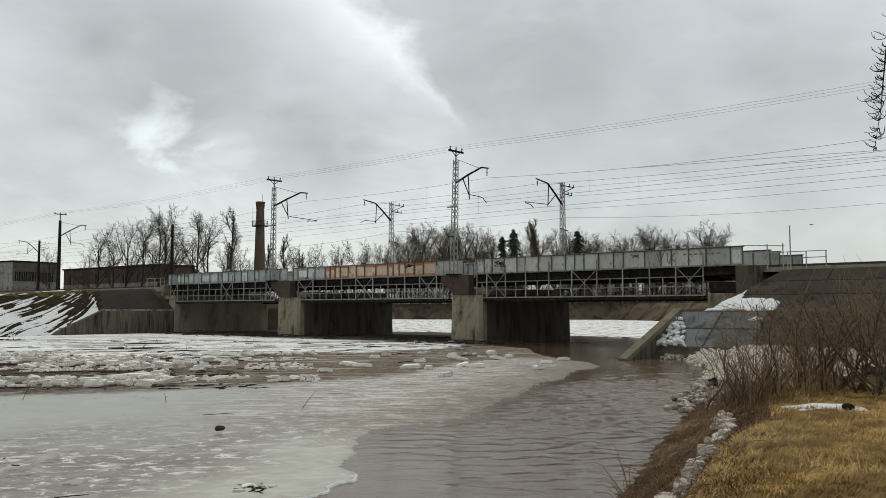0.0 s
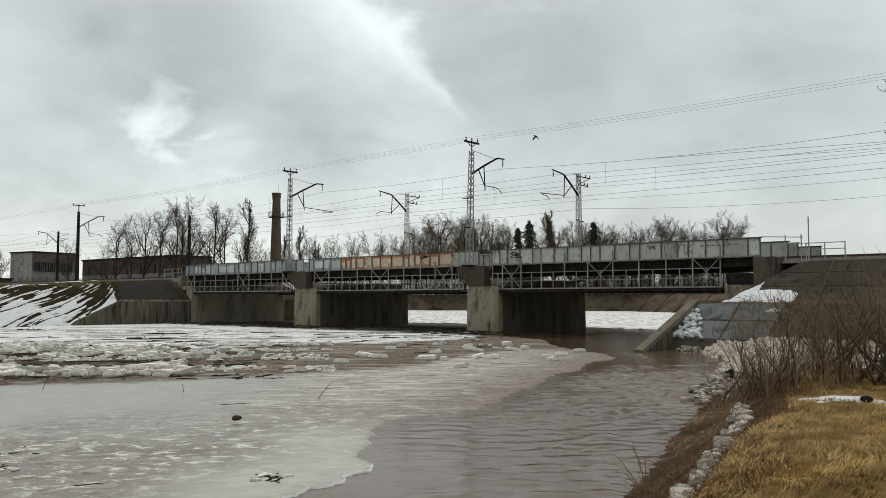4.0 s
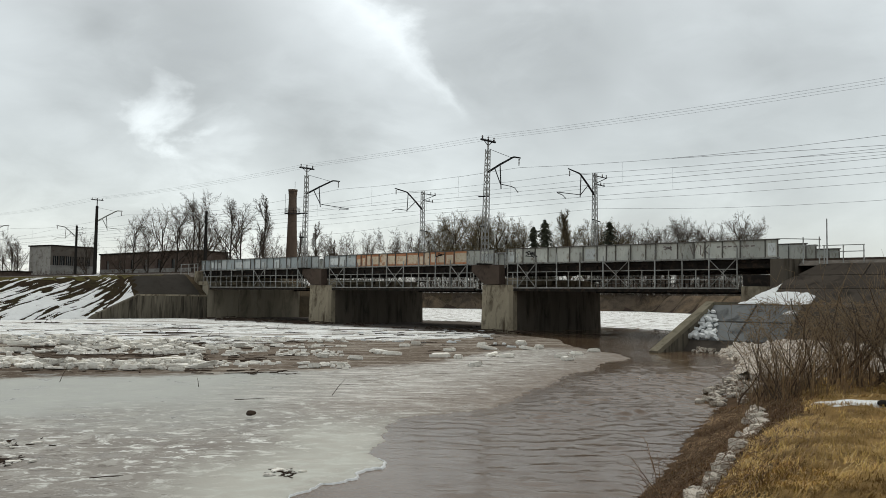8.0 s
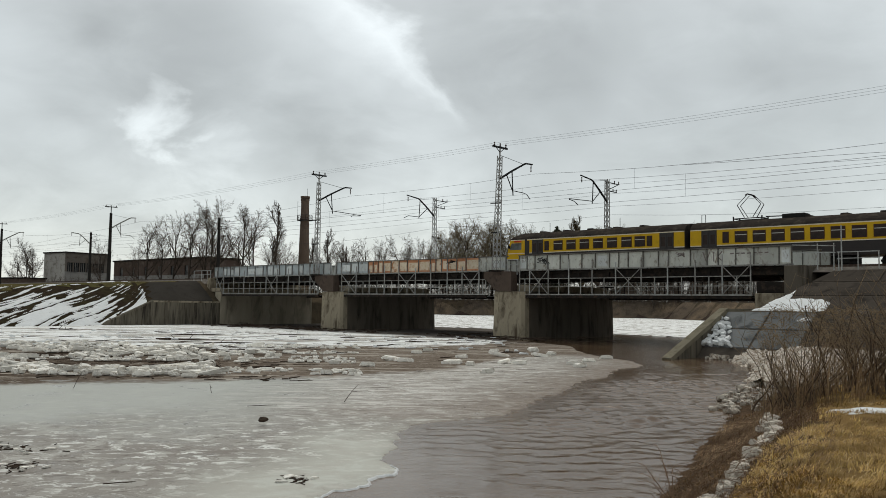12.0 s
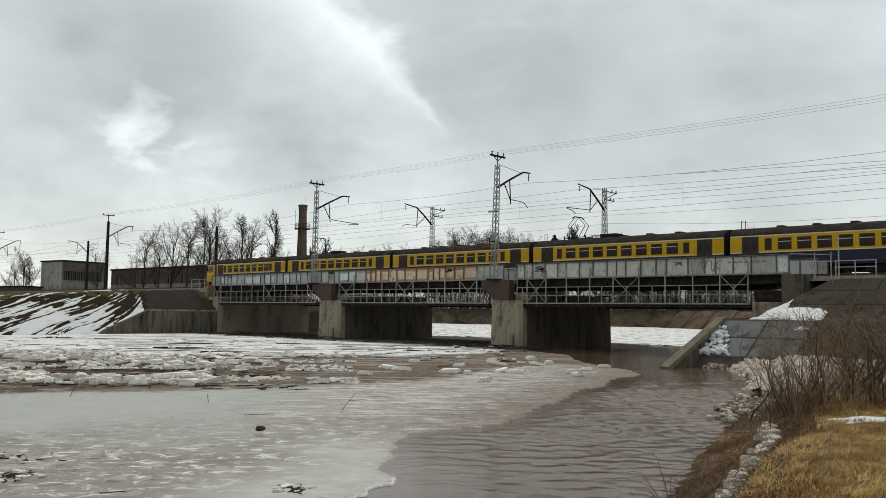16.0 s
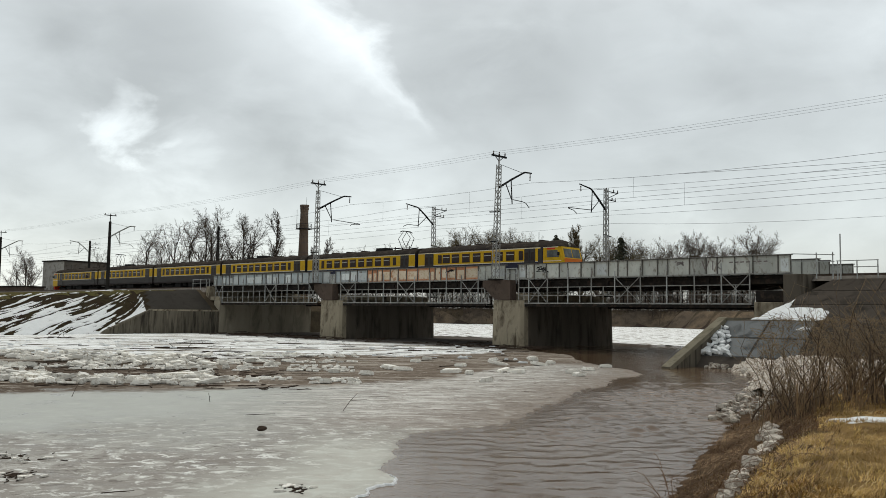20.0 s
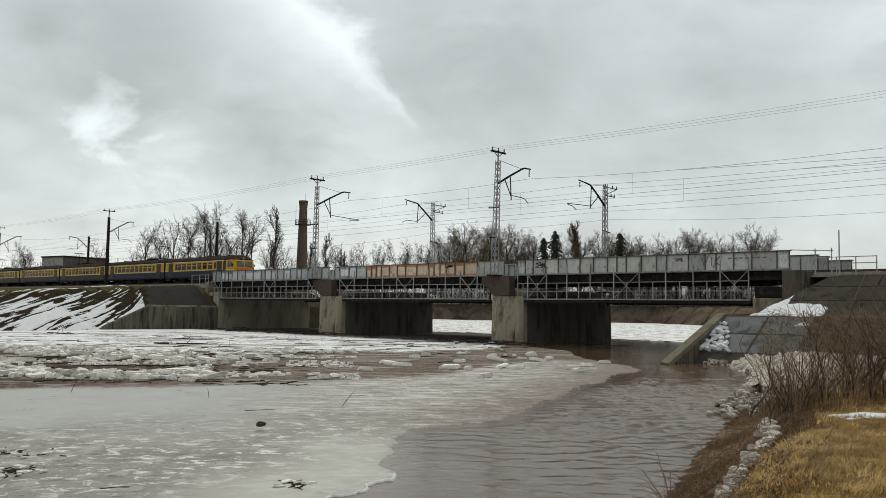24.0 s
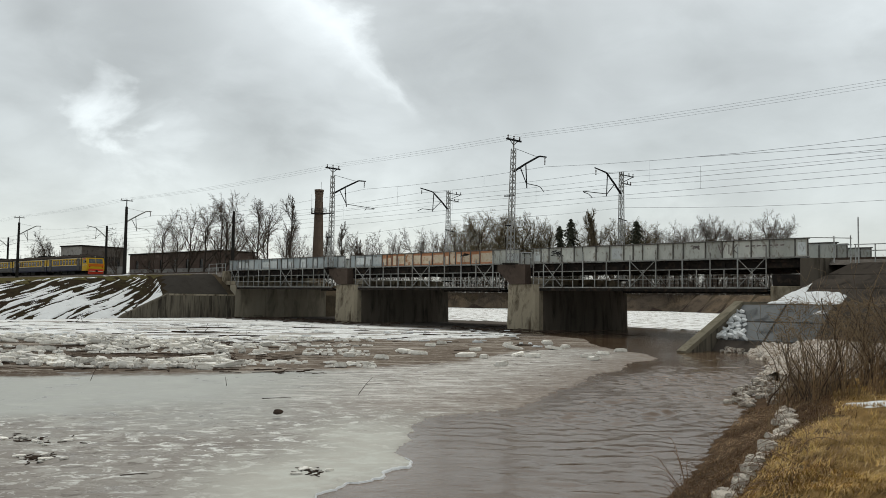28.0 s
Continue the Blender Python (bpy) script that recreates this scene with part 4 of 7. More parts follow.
def arm_set(th, side, z, metal, long=False, spread=1.0):
    """Cantilever with a bent end, drop bracket and steady arm over the track; side +1: towards +y. long: the steady arm reaches past the wire and hooks back."""
    at = lambda a, b: (0, side * a * spread, z + b)
    bend, end = (3.55, 4.75) if side > 0 else (2.55, 4.6)
    part("cantilever", tube(bmesh.new(), [at(0.1, 0), at(bend * 0.5, 0.9), at(bend, 1.76), at(bend + 0.25, 1.84), at(end, 1.88 if side > 0 else 2.06)], [0.10, 0.095, 0.085, 0.08, 0.065], 6), metal, th)
    part("tie_rod", tube(bmesh.new(), [at(0.1, 2.1), at(bend * 0.93, 1.74)], 0.02, 4), metal, th)
    tip = at(end - 0.2, 1.78 if side > 0 else 1.9)
    part("insulator", insulator(bmesh.new(), tip, (0, 0, -1), 5 if side > 0 else 4, 0.075, 0.13), PORCELAIN, th)
    if side > 0:
        part("drop_bracket", tube(bmesh.new(), [at(1.05, 0.42), at(2.0, -1.0)], 0.05, 5), metal, th)
        part("drop_bracket", tube(bmesh.new(), [at(1.78, 0.82), at(2.02, -1.3)], 0.055, 5), metal, th)
        hook = [at(2.1, -0.88), at(3.5, -0.92), at(4.0, -1.0), at(4.55, -1.4)] if not long else [at(2.15, -1.0), at(6.2, -1.15), at(6.1, -1.22), at(4.9, -1.3), at(4.7, -1.45)]
    else:
        part("drop_bracket", tube(bmesh.new(), [at(2.45, 1.6), at(2.6, -0.5)], 0.05, 5), metal, th)
        part("drop_bracket", tube(bmesh.new(), [at(1.25, 0.8), at(2.6, -0.3)], 0.045, 5), metal, th)
        hook = [at(2.65, -0.25), at(6.45, -0.38), at(6.4, -0.45), at(5.6, -0.55), at(5.0, -0.85)] if long else [at(2.65, -0.3), at(4.3, -0.3), at(5.0, -0.6)]
    part("steady_arm", tube(bmesh.new(), hook, 0.038, 5), metal, th)


def lattice_mast(x, y, z0, z1, side, arm_z, label, feeder, lean=0.0, long=False):
    th = thing("catenary_mast", (x, y, z0), label, "mast", "lattice catenary masts")
    h = z1 - z0
    th.matrix_world = pose(x, y, z0, 0, lean, 0)
    half = lambda z: 0.25 - 0.10 * z / h
    legs = ((-1, -1), (1, -1), (1, 1), (-1, 1))
    for i, j in legs:
        part("leg", bar(bmesh.new(), (i * half(0), j * half(0), 0), (i * half(h), j * half(h), h), 0.065), GALV_MAST, th)
    n = 19
    for f in range(4):
        (a, b), (c, d) = legs[f], legs[(f + 1) % 4]
        for k in range(n):
            z, w = h * k / n, h * (k + 1) / n
            p, q = (Vector((a * half(z), b * half(z), z)), Vector((c * half(w), d * half(w), w)))
            if k % 2:
                p, q = Vector((c * half(z), d * half(z), z)), Vector((a * half(w), b * half(w), w))
            part("lacing_bar", bar(bmesh.new(), p, q, 0.04), GALV_MAST, th)
    part("base_plate", soft_box(bmesh.new(), (-0.5, -0.5, -0.02), (0.5, 0.5, 0.12), 0.02), DARK_STEEL, th)
    arm_set(th, side, arm_z - z0, DARK_METAL, long)
    part("side_bracket", tube(bmesh.new(), [(-0.05, -side * 1.0, 6.0), (-0.05, side * 0.35, 6.15)], 0.06, 5), DARK_METAL, th)
    part("side_bracket", tube(bmesh.new(), [(-0.05, -side * 0.75, 3.4), (-0.05, side * 0.3, 3.5)], 0.05, 5), DARK_METAL, th)
    if feeder:
        part("top_pole", tube(bmesh.new(), [(0, 0, h - 0.3), (0, 0, h + 0.75)], 0.07, 6), GALV_MAST, th)
        part("crossarm", bar(bmesh.new(), (0, -1.0, h + 0.75), (0, 1.0, h + 0.75), 0.15), DARK_METAL, th)
        for s in (-1, 1):
            part("crossarm_strut", bar(bmesh.new(), (0, 0, h + 0.3), (0, s * 0.55, h + 0.7), 0.05), DARK_METAL, th)
        for yy in (-0.8, 0.0, 0.8):
            part("insulator", insulator(bmesh.new(), (0, yy, h + 0.83), (0, 0, 1), 2, 0.09, 0.16), PORCELAIN, th)
    else:
        for z, out, foot in ((h - 0.3, 2.2, h - 0.28), (h - 1.15, 1.75, h - 1.12)):
            part("side_arm", bar(bmesh.new(), (0, 0, foot), (0, -side * out, z), 0.08), DARK_METAL, th)
            for yy in (out * 0.62, out * 0.96):
                part("insulator", insulator(bmesh.new(), (0, -side * yy, z + 0.04), (0, 0, 1), 2, 0.07, 0.14), PORCELAIN, th)
        part("side_strut", bar(bmesh.new(), (0, 0, h - 1.1), (0, -side * 2.0, h - 0.35), 0.06), DARK_METAL, th)
    return th


GALV_MAST = stained("weathered_mast_steel", (0.36, 0.355, 0.34), (0.25, 0.25, 0.24), (0.10, 0.08, 0.07), 2.0, 0.7)
DARK_METAL = stained("black_arm_steel", (0.035, 0.035, 0.036), (0.022, 0.022, 0.023), scale=2, rough=0.6)
for x, lean, long in ((-48.25, 1.6, False), (-74.05, 0.4, True)):
    lattice_mast(x, 57.3, 5.9, 16.25, 1, 14.2, "tall grey lattice mast with a cantilever arm on the pier", True, lean, long)
for x, long in ((-45.7, True), (-69.6, False)):
    lattice_mast(x, 71.2, 4.75, 15.55, -1, 13.35, "grey lattice mast with a cantilever arm behind the far girder", False, 0.0, long)


def post_mast(x, y, side, feeder):
    z0 = float(ground_height(x, y)) - 0.1
    th = thing("catenary_mast", (x, y, z0), "dark concrete catenary post with a steel cantilever arm", "mast", "concrete catenary posts")
    h = 16.1 - z0
    part("post", tube(bmesh.new(), [(0, 0, 0), (0, 0, h)], [0.30, 0.20], 10), MAST_DARK, th)
    arm_set(th, side, 13.8 - z0, GREY_STEEL, False, 0.85)
    if feeder:
        part("top_pole", tube(bmesh.new(), [(0, 0, h - 0.2), (0, 0, h + 0.95)], 0.07, 6), MAST_DARK, th)
        part("crossarm", bar(bmesh.new(), (0, -0.95, h + 0.95), (0, 0.95, h + 0.95), 0.12), MAST_DARK, th)
        for yy in (-0.8, 0.0, 0.8):
            part("insulator", insulator(bmesh.new(), (0, yy, h + 1.02), (0, 0, 1), 2, 0.09), PORCELAIN, th)
    else:
        for z in (h - 0.5, h - 1.4):
            part("side_arm", tube(bmesh.new(), [(0, 0, z - 0.5), (0, -side * 1.9, z), (0, 0, z + 0.1)], 0.05, 5), MAST_DARK, th)
            for yy in (1.1, 1.8):
                part("insulator", insulator(bmesh.new(), (0, -side * yy, z + 0.04), (0, 0, 1), 2, 0.08), PORCELAIN, th)
    return th


for x in (-125.0, -171.0, -218.0, -268.0):
    post_mast(x, 57.3, 1, True)
for x in (-117.5, -164.3, -220.2, -268.0):
    post_mast(x, 71.45, -1, False)


def wire(y0, z_of, xs, label, y_of=None, r=0.011):
    pts = []
    for a, b in zip(xs, xs[1:]):
        n = max(2, int(abs(b - a) / 6))
        for i in range(n):
            f = i / n
            pts.append((a + (b - a) * f, y_of(a + (b - a) * f) if y_of else y0, z_of(f, a, b)))
    pts.append((xs[-1], y_of(xs[-1]) if y_of else y0, z_of(0, xs[-1], xs[-1])))
    bm = bmesh.new()
    tube(bm, pts, r, 4)
    return solid("overhead_wire", bm, WIRE, (0, 0, 0), label, "wire", "overhead wires")


NEAR_X = [-268.0, -218.0, -171.0, -125.0, -74.0, -48.0, 2.0, 52.0]
FAR_X = [-268.0, -220.2, -164.3, -117.5, -69.6, -45.7, 4.0, 54.0]
sag = lambda z, s: (lambda f, a, b: z - s * 4 * f * (1 - f) * ((b - a) / 50) ** 2)
for yy in (-0.8, 0.0, 0.8):
    wire(57.3 + yy, sag(17.28, 0.35), NEAR_X, "thin feeder wire on top of the masts", r=0.0075)
wire(61.9, sag(15.15, 0.85), NEAR_X, "messenger wire over the near track", r=0.013)
wire(61.8, sag(12.9, 0.08), NEAR_X, "contact wire over the near track", r=0.013)
wire(66.6, sag(14.87, 0.6), FAR_X, "messenger wire over the far track", r=0.013)
wire(66.3, sag(12.53, 0.06), FAR_X, "contact wire over the far track", r=0.013)
wire(73.2, sag(15.3, 0.4), FAR_X, "feeder wire behind the far masts")
wire(72.7, sag(14.3, 0.4), FAR_X, "second feeder wire behind the far masts")
wire(72.2, sag(12.95, 0.4), FAR_X, "lower feeder wire on the far masts")
wire(72.2, sag(12.1, 1.0), FAR_X, "slack low cable on the far masts")
wire(0, lambda f, a, b: 14.42 - 1.0 * f if b > a else 13.2, [-32.5, 3.5], "wire that leaves the messenger at a section joint", y_of=lambda x: 62.0 + (x + 32.5) * 0.11, r=0.013)
wire(0, lambda f, a, b: 14.25 - 1.6 * f if b > a else 12.6, [-24.5, 3.0], "wire that crosses between the two tracks", y_of=lambda x: 66.4 - (x + 24.5) * 0.13, r=0.013)
for xs, y, hi, low, deep in ((NEAR_X, 61.85, 15.15, 12.86, 0.85), (FAR_X, 66.45, 14.87, 12.5, 0.6)):
    bm = bmesh.new()
    for a, b in zip(xs, xs[1:]):
        for f in (0.22, 0.71):
            zt = hi - deep * 4 * f * (1 - f) * ((b - a) / 50) ** 2
            tube(bm, [(a + (b - a) * f, y, low), (a + (b - a) * f, y, zt)], 0.008, 3)
    solid("wire_droppers", bm, WIRE, (0, 0, 0), "thin droppers between messenger and contact wires", "wire", kind="stuff")


# ---- electric multiple unit train: six cars ----
def paint(name, c, rough=0.4, dirt=0.5):
    return stained(name, c, tuple(v * 0.82 for v in c), tuple(v * dirt + 0.02 for v in c), 0.9, rough, 0.08, 0.005, cover=(0.55, 0.85), spec=0.08)


T_YELLOW, T_WHITE = paint("yellow_train_paint", (0.66, 0.40, 0.02)), paint("cream_train_stripe", (0.80, 0.71, 0.53))
T_GREY, T_NAVY = paint("grey_train_paint", (0.05, 0.044, 0.042)), paint("navy_train_paint", (0.034, 0.035, 0.058))
T_ROOF = stained("sooty_brown_roof", (0.055, 0.045, 0.038), (0.035, 0.03, 0.027), (0.09, 0.075, 0.06), 0.8, 0.85, 0.3)
T_DOOR, T_BLACK = paint("dark_grey_door", (0.055, 0.050, 0.048)), paint("black_running_gear", (0.022, 0.021, 0.02), 0.8)
T_RED, T_ORANGE = paint("signal_red_paint", (0.62, 0.06, 0.03)), paint("orange_train_paint", (0.68, 0.17, 0.02))
T_FRAME = paint("brown_window_frame", (0.075, 0.035, 0.025), 0.6)


def glass_material(name, tint):
    m, nt, bsdf = node_mat(name)
    k = Nodes(nt)
    n = k.noise(k.coords(), 1.4, 3)
    k.link(k.mix(k.ramp(n, (0.35, 0.0), (0.65, 1.0)), tint, tuple(v * 0.5 for v in tint)), bsdf.inputs["Base Color"])
    bsdf.inputs["Roughness"].default_value = 0.06
    bsdf.inputs["Specular IOR Level"].default_value = 0.14
    return m


T_GLASS, T_BLIND = glass_material("dusky_window_glass", (0.045, 0.028, 0.022)), paint("pale_curtain_rail", (0.60, 0.57, 0.52), 0.6)
CAR, PITCH, HALF = 19.6, 20.1, 1.74
WINDOWS = [3.15, 4.45, 5.95, 7.45, 8.95, 10.45, 11.95, 13.45, 14.95, 16.25]


def shell_profile():
    return [(-1.70, 1.0), (-HALF, 1.25), (-HALF, 3.45), (HALF, 3.45), (HALF, 1.25), (1.70, 1.0)]


def roof_profile():
    return [(-HALF, 3.45), (-1.66, 3.66), (-1.42, 3.88), (-1.0, 4.06), (-0.5, 4.17), (0, 4.2), (0.5, 4.17), (1.0, 4.06), (1.42, 3.88), (1.66, 3.66), (HALF, 3.45)]


def shared_meshes():
    """Meshes that all the cars share."""
    m = {}
    m["frame"] = as_mesh("window_frame", soft_box(bmesh.new(), (-0.53, -0.03, -0.46), (0.53, 0.02, 0.46), 0.012), T_FRAME)
    m["pane"] = as_mesh("pane", box(bmesh.new(), (-0.47, -0.036, -0.40), (0.47, -0.02, 0.14)), T_GLASS)
    m["vent"] = as_mesh("pane", box(bmesh.new(), (-0.47, -0.036, 0.19), (0.47, -0.02, 0.40)), T_GLASS)
    m["bar"] = as_mesh("bar", box(bmesh.new(), (-0.48, -0.045, 0.13), (0.48, -0.02, 0.185)), T_BLIND)
    m["frame_n"] = as_mesh("window_frame", soft_box(bmesh.new(), (-0.27, -0.03, -0.46), (0.27, 0.02, 0.46), 0.012), T_FRAME)
    m["pane_n"] = as_mesh("pane", box(bmesh.new(), (-0.21, -0.036, -0.40), (0.21, -0.02, 0.40)), T_GLASS)
    m["leaf"] = as_mesh("door_leaf", soft_box(bmesh.new(), (-0.335, -0.03, 1.12), (0.335, 0.02, 3.36), 0.015), T_DOOR)
    m["door_glass"] = as_mesh("door_window", box(bmesh.new(), (-0.2, -0.038, 2.2), (0.2, -0.02, 3.0)), T_GLASS)
    bm = bmesh.new()
    tube(bm, [(0, -0.07, 0), (0, 0.07, 0)], 0.5, 18)
    tube(bm, [(0, -0.09, 0), (0, -0.06, 0)], 0.53, 18)
    m["wheel"] = as_mesh("wheel", bm, T_BLACK)
    bm = bmesh.new()
    for s in (-1, 1):
        prism(bm, [(-1.75, 0.62), (-1.3, 0.78), (-0.5, 0.55), (0.5, 0.55), (1.3, 0.78), (1.75, 0.62), (1.7, 0.45), (0.5, 0.3), (-0.5, 0.3), (-1.7, 0.45)], s * 1.02 - 0.06, s * 1.02 + 0.06)
        for x in (-1.2, 1.2):
            soft_box(bm, (x - 0.17, s * 1.02 - 0.12, 0.36), (x + 0.17, s * 1.02 + 0.12, 0.72), 0.03)
    box(bm, (-0.3, -1.0, 0.4), (0.3, 1.0, 0.85))
    m["bogie"] = as_mesh("bogie_frame", bm, T_BLACK)
    return m


SH = shared_meshes()


def at_part(name, mesh, parent, x, y, z, rz=0.0, label=""):
    ob = part(name, mesh, None, parent, label)
    ob.matrix_local = pose(x, y, z, 0, 0, rz)
    return ob


def pantograph(th, x, raised):
    top = 1.98 if raised else 0.42
    bm = bmesh.new()
    for y in (-0.6, 0.6):
        bar(bm, (x - 1.2, y, 4.32), (x + 1.2, y, 4.32), 0.07)
    for dx in (-1.2, 1.2):
        bar(bm, (x + dx, -0.6, 4.32), (x + dx, 0.6, 4.32), 0.07)
        for y in (-0.6, 0.6):
            bar(bm, (x + dx, y, 4.02), (x + dx, y, 4.5), 0.09)
    p = part("pantograph", bm, T_BLACK, th, "raised diamond pantograph" if raised else "folded diamond pantograph")
    mid = 0.42 + (top - 0.42) * 0.48
    out = 1.0 if raised else 1.25
    for s in (-1, 1):
        for y in (-0.55, 0.55):
            part("lower_arm", bar(bmesh.new(), (x + s * 0.35, y * 0.7, 4.42), (x + s * out, y * 0.55, 4.3 + mid), 0.05), T_BLACK, p)
            part("upper_arm", bar(bmesh.new(), (x + s * out, y * 0.55, 4.3 + mid), (x + s * 0.2, y * 0.5, 4.3 + top), 0.04), T_BLACK, p)
    part("contact_head", tube(bmesh.new(), [(x, -0.95, 4.2 + top), (x, -0.6, 4.34 + top), (x, 0.6, 4.34 + top), (x, 0.95, 4.2 + top)], 0.06, 5), T_BLACK, p)


def side_fit(th, side, doors, wins, cab):
    """Bands, windows and doors of one side; side -1 is towards -y."""
    y = side * HALF
    rz = 0.0 if side < 0 else 180.0
    x0, x1 = (2.7 if cab else 0.02), CAR - 0.02
    cuts = sorted(doors)
    edges = [x0] + [v for d in cuts for v in (d - 0.68, d + 0.68)] + [x1]
    for a, b in zip(edges[::2], edges[1::2]):
        if b - a > 0.1:
            part("yellow_band", box(bmesh.new(), (a, min(y, y + side * 0.008), 2.13), (b, max(y, y + side * 0.008), 3.37)), T_YELLOW, th)
            part("lower_stripe", box(bmesh.new(), (a, min(y, y + side * 0.012), 2.05), (b, max(y, y + side * 0.012), 2.128)), T_WHITE, th)
    part("upper_stripe", box(bmesh.new(), (x0, min(y, y + side * 0.012), 3.372), (x1, max(y, y + side * 0.012), 3.455)), T_WHITE, th)
    for d in doors:
        for dx in (-0.34, 0.34):
            leaf = at_part("door_leaf", SH["leaf"], th, d + dx, y + side * 0.01, 0, rz, "dark grey sliding door leaf")
            at_part("door_window", SH["door_glass"], leaf, 0, 0, 0)
    for n, w in enumerate(wins):
        narrow = w in NARROW
        win = at_part("window", SH["frame_n" if narrow else "frame"], th, w, y + side * 0.012, 2.73, rz, "brown framed window")
        at_part("pane", SH["pane_n" if narrow else "pane"], win, 0, 0, 0)
        if not narrow:
            at_part("pane", SH["vent"], win, 0, 0, 0)
            at_part("bar", SH["bar"], win, 0, 0, 0, label="pale window bar")


NARROW = (3.15, 16.25, 5.1)


def running_gear(th, mat_low):
    for bx in (3.2, 16.4):
        b = at_part("bogie", SH["bogie"], th, bx, 0, 0)
        for dx in (-1.2, 1.2):
            for y in (-0.8, 0.8):
                at_part("wheel", SH["wheel"], b, dx, y, 0.53, 0 if y < 0 else 180)
    for a, b, y0, y1, z in ((6.2, 8.0, -1.45, 1.45, 0.38), (8.6, 9.6, -1.4, 1.4, 0.5), (10.2, 12.6, -1.45, 1.45, 0.36)):
        part("underfloor_box", soft_box(bmesh.new(), (a, y0, z), (b, y1, 1.0), 0.04), T_BLACK, th)


def build_car(cab, motor, raised, low, label, panto_x):
    th = new("train_car")
    tagged(th, label, "train car", "cars of the train")
    x0 = 2.4 if cab else 0.0
    part("body", prism(bmesh.new(), shell_profile(), x0, CAR, "x"), low, th)
    bm = prism(bmesh.new(), roof_profile(), x0 - (1.1 if cab else 0.0), CAR, "x")
    part("roof", bm, T_ROOF, th, "sooty brown curved roof")
    doors = [4.0, 17.9] if cab else [1.7, 17.9]
    wins = [5.1, 6.45, 7.95, 9.45, 10.95, 12.45, 13.95, 15.3, 16.25] if cab else WINDOWS
    wins = [w for w in wins if all(abs(w - d) > 0.95 for d in doors)]
    for side in (-1, 1):
        side_fit(th, side, doors, wins, cab)
    running_gear(th, low)
    part("gangway", soft_box(bmesh.new(), (CAR, -0.75, 1.1), (CAR + 0.27, 0.75, 3.6), 0.05), T_BLACK, th)
    if not cab:
        part("gangway", soft_box(bmesh.new(), (-0.23, -0.75, 1.1), (0, 0.75, 3.6), 0.05), T_BLACK, th)
    part("coupler", box(bmesh.new(), (CAR - 0.2, -0.15, 0.85), (CAR + 0.25, 0.15, 1.12)), T_BLACK, th)
    for x in (3.6, 6.4, 9.2, 12.0, 14.8):
        if not (motor and abs(x - panto_x) < 2.6):
            part("roof_vent", prism(bmesh.new(), [(x - 0.35, 4.05), (x + 0.35, 4.05), (x + 0.25, 4.3), (x - 0.25, 4.3)], -0.5, 0.5), T_ROOF, th)
    if motor:
        pantograph(th, panto_x, raised)
        s = 1 if panto_x < 10 else -1
        part("roof_box", soft_box(bmesh.new(), (panto_x + s * 3.7 - 0.9, -0.6, 4.1), (panto_x + s * 3.7 + 0.9, 0.6, 4.5), 0.06), T_BLACK, th)
        part("roof_cable", tube(bmesh.new(), [(panto_x + s * 1.2, 0.2, 4.45), (panto_x + s * 3.4, 0.2, 4.4)], 0.05, 5), T_BLACK, th)
        part("roof_hoop", tube(bmesh.new(), [(0.35, -0.3, 4.1), (0.35, -0.3, 4.85), (0.7, -0.3, 4.85), (0.7, -0.3, 4.1)], 0.03, 4), T_BLACK, th)
    else:
        for x in (4.2, 12.2):
            part("aerial", tube(bmesh.new(), [(x, 0, 4.15), (x, 0, 5.15)], 0.025, 4), T_BLACK, th)
    if cab:
        build_cab(th)
    return th


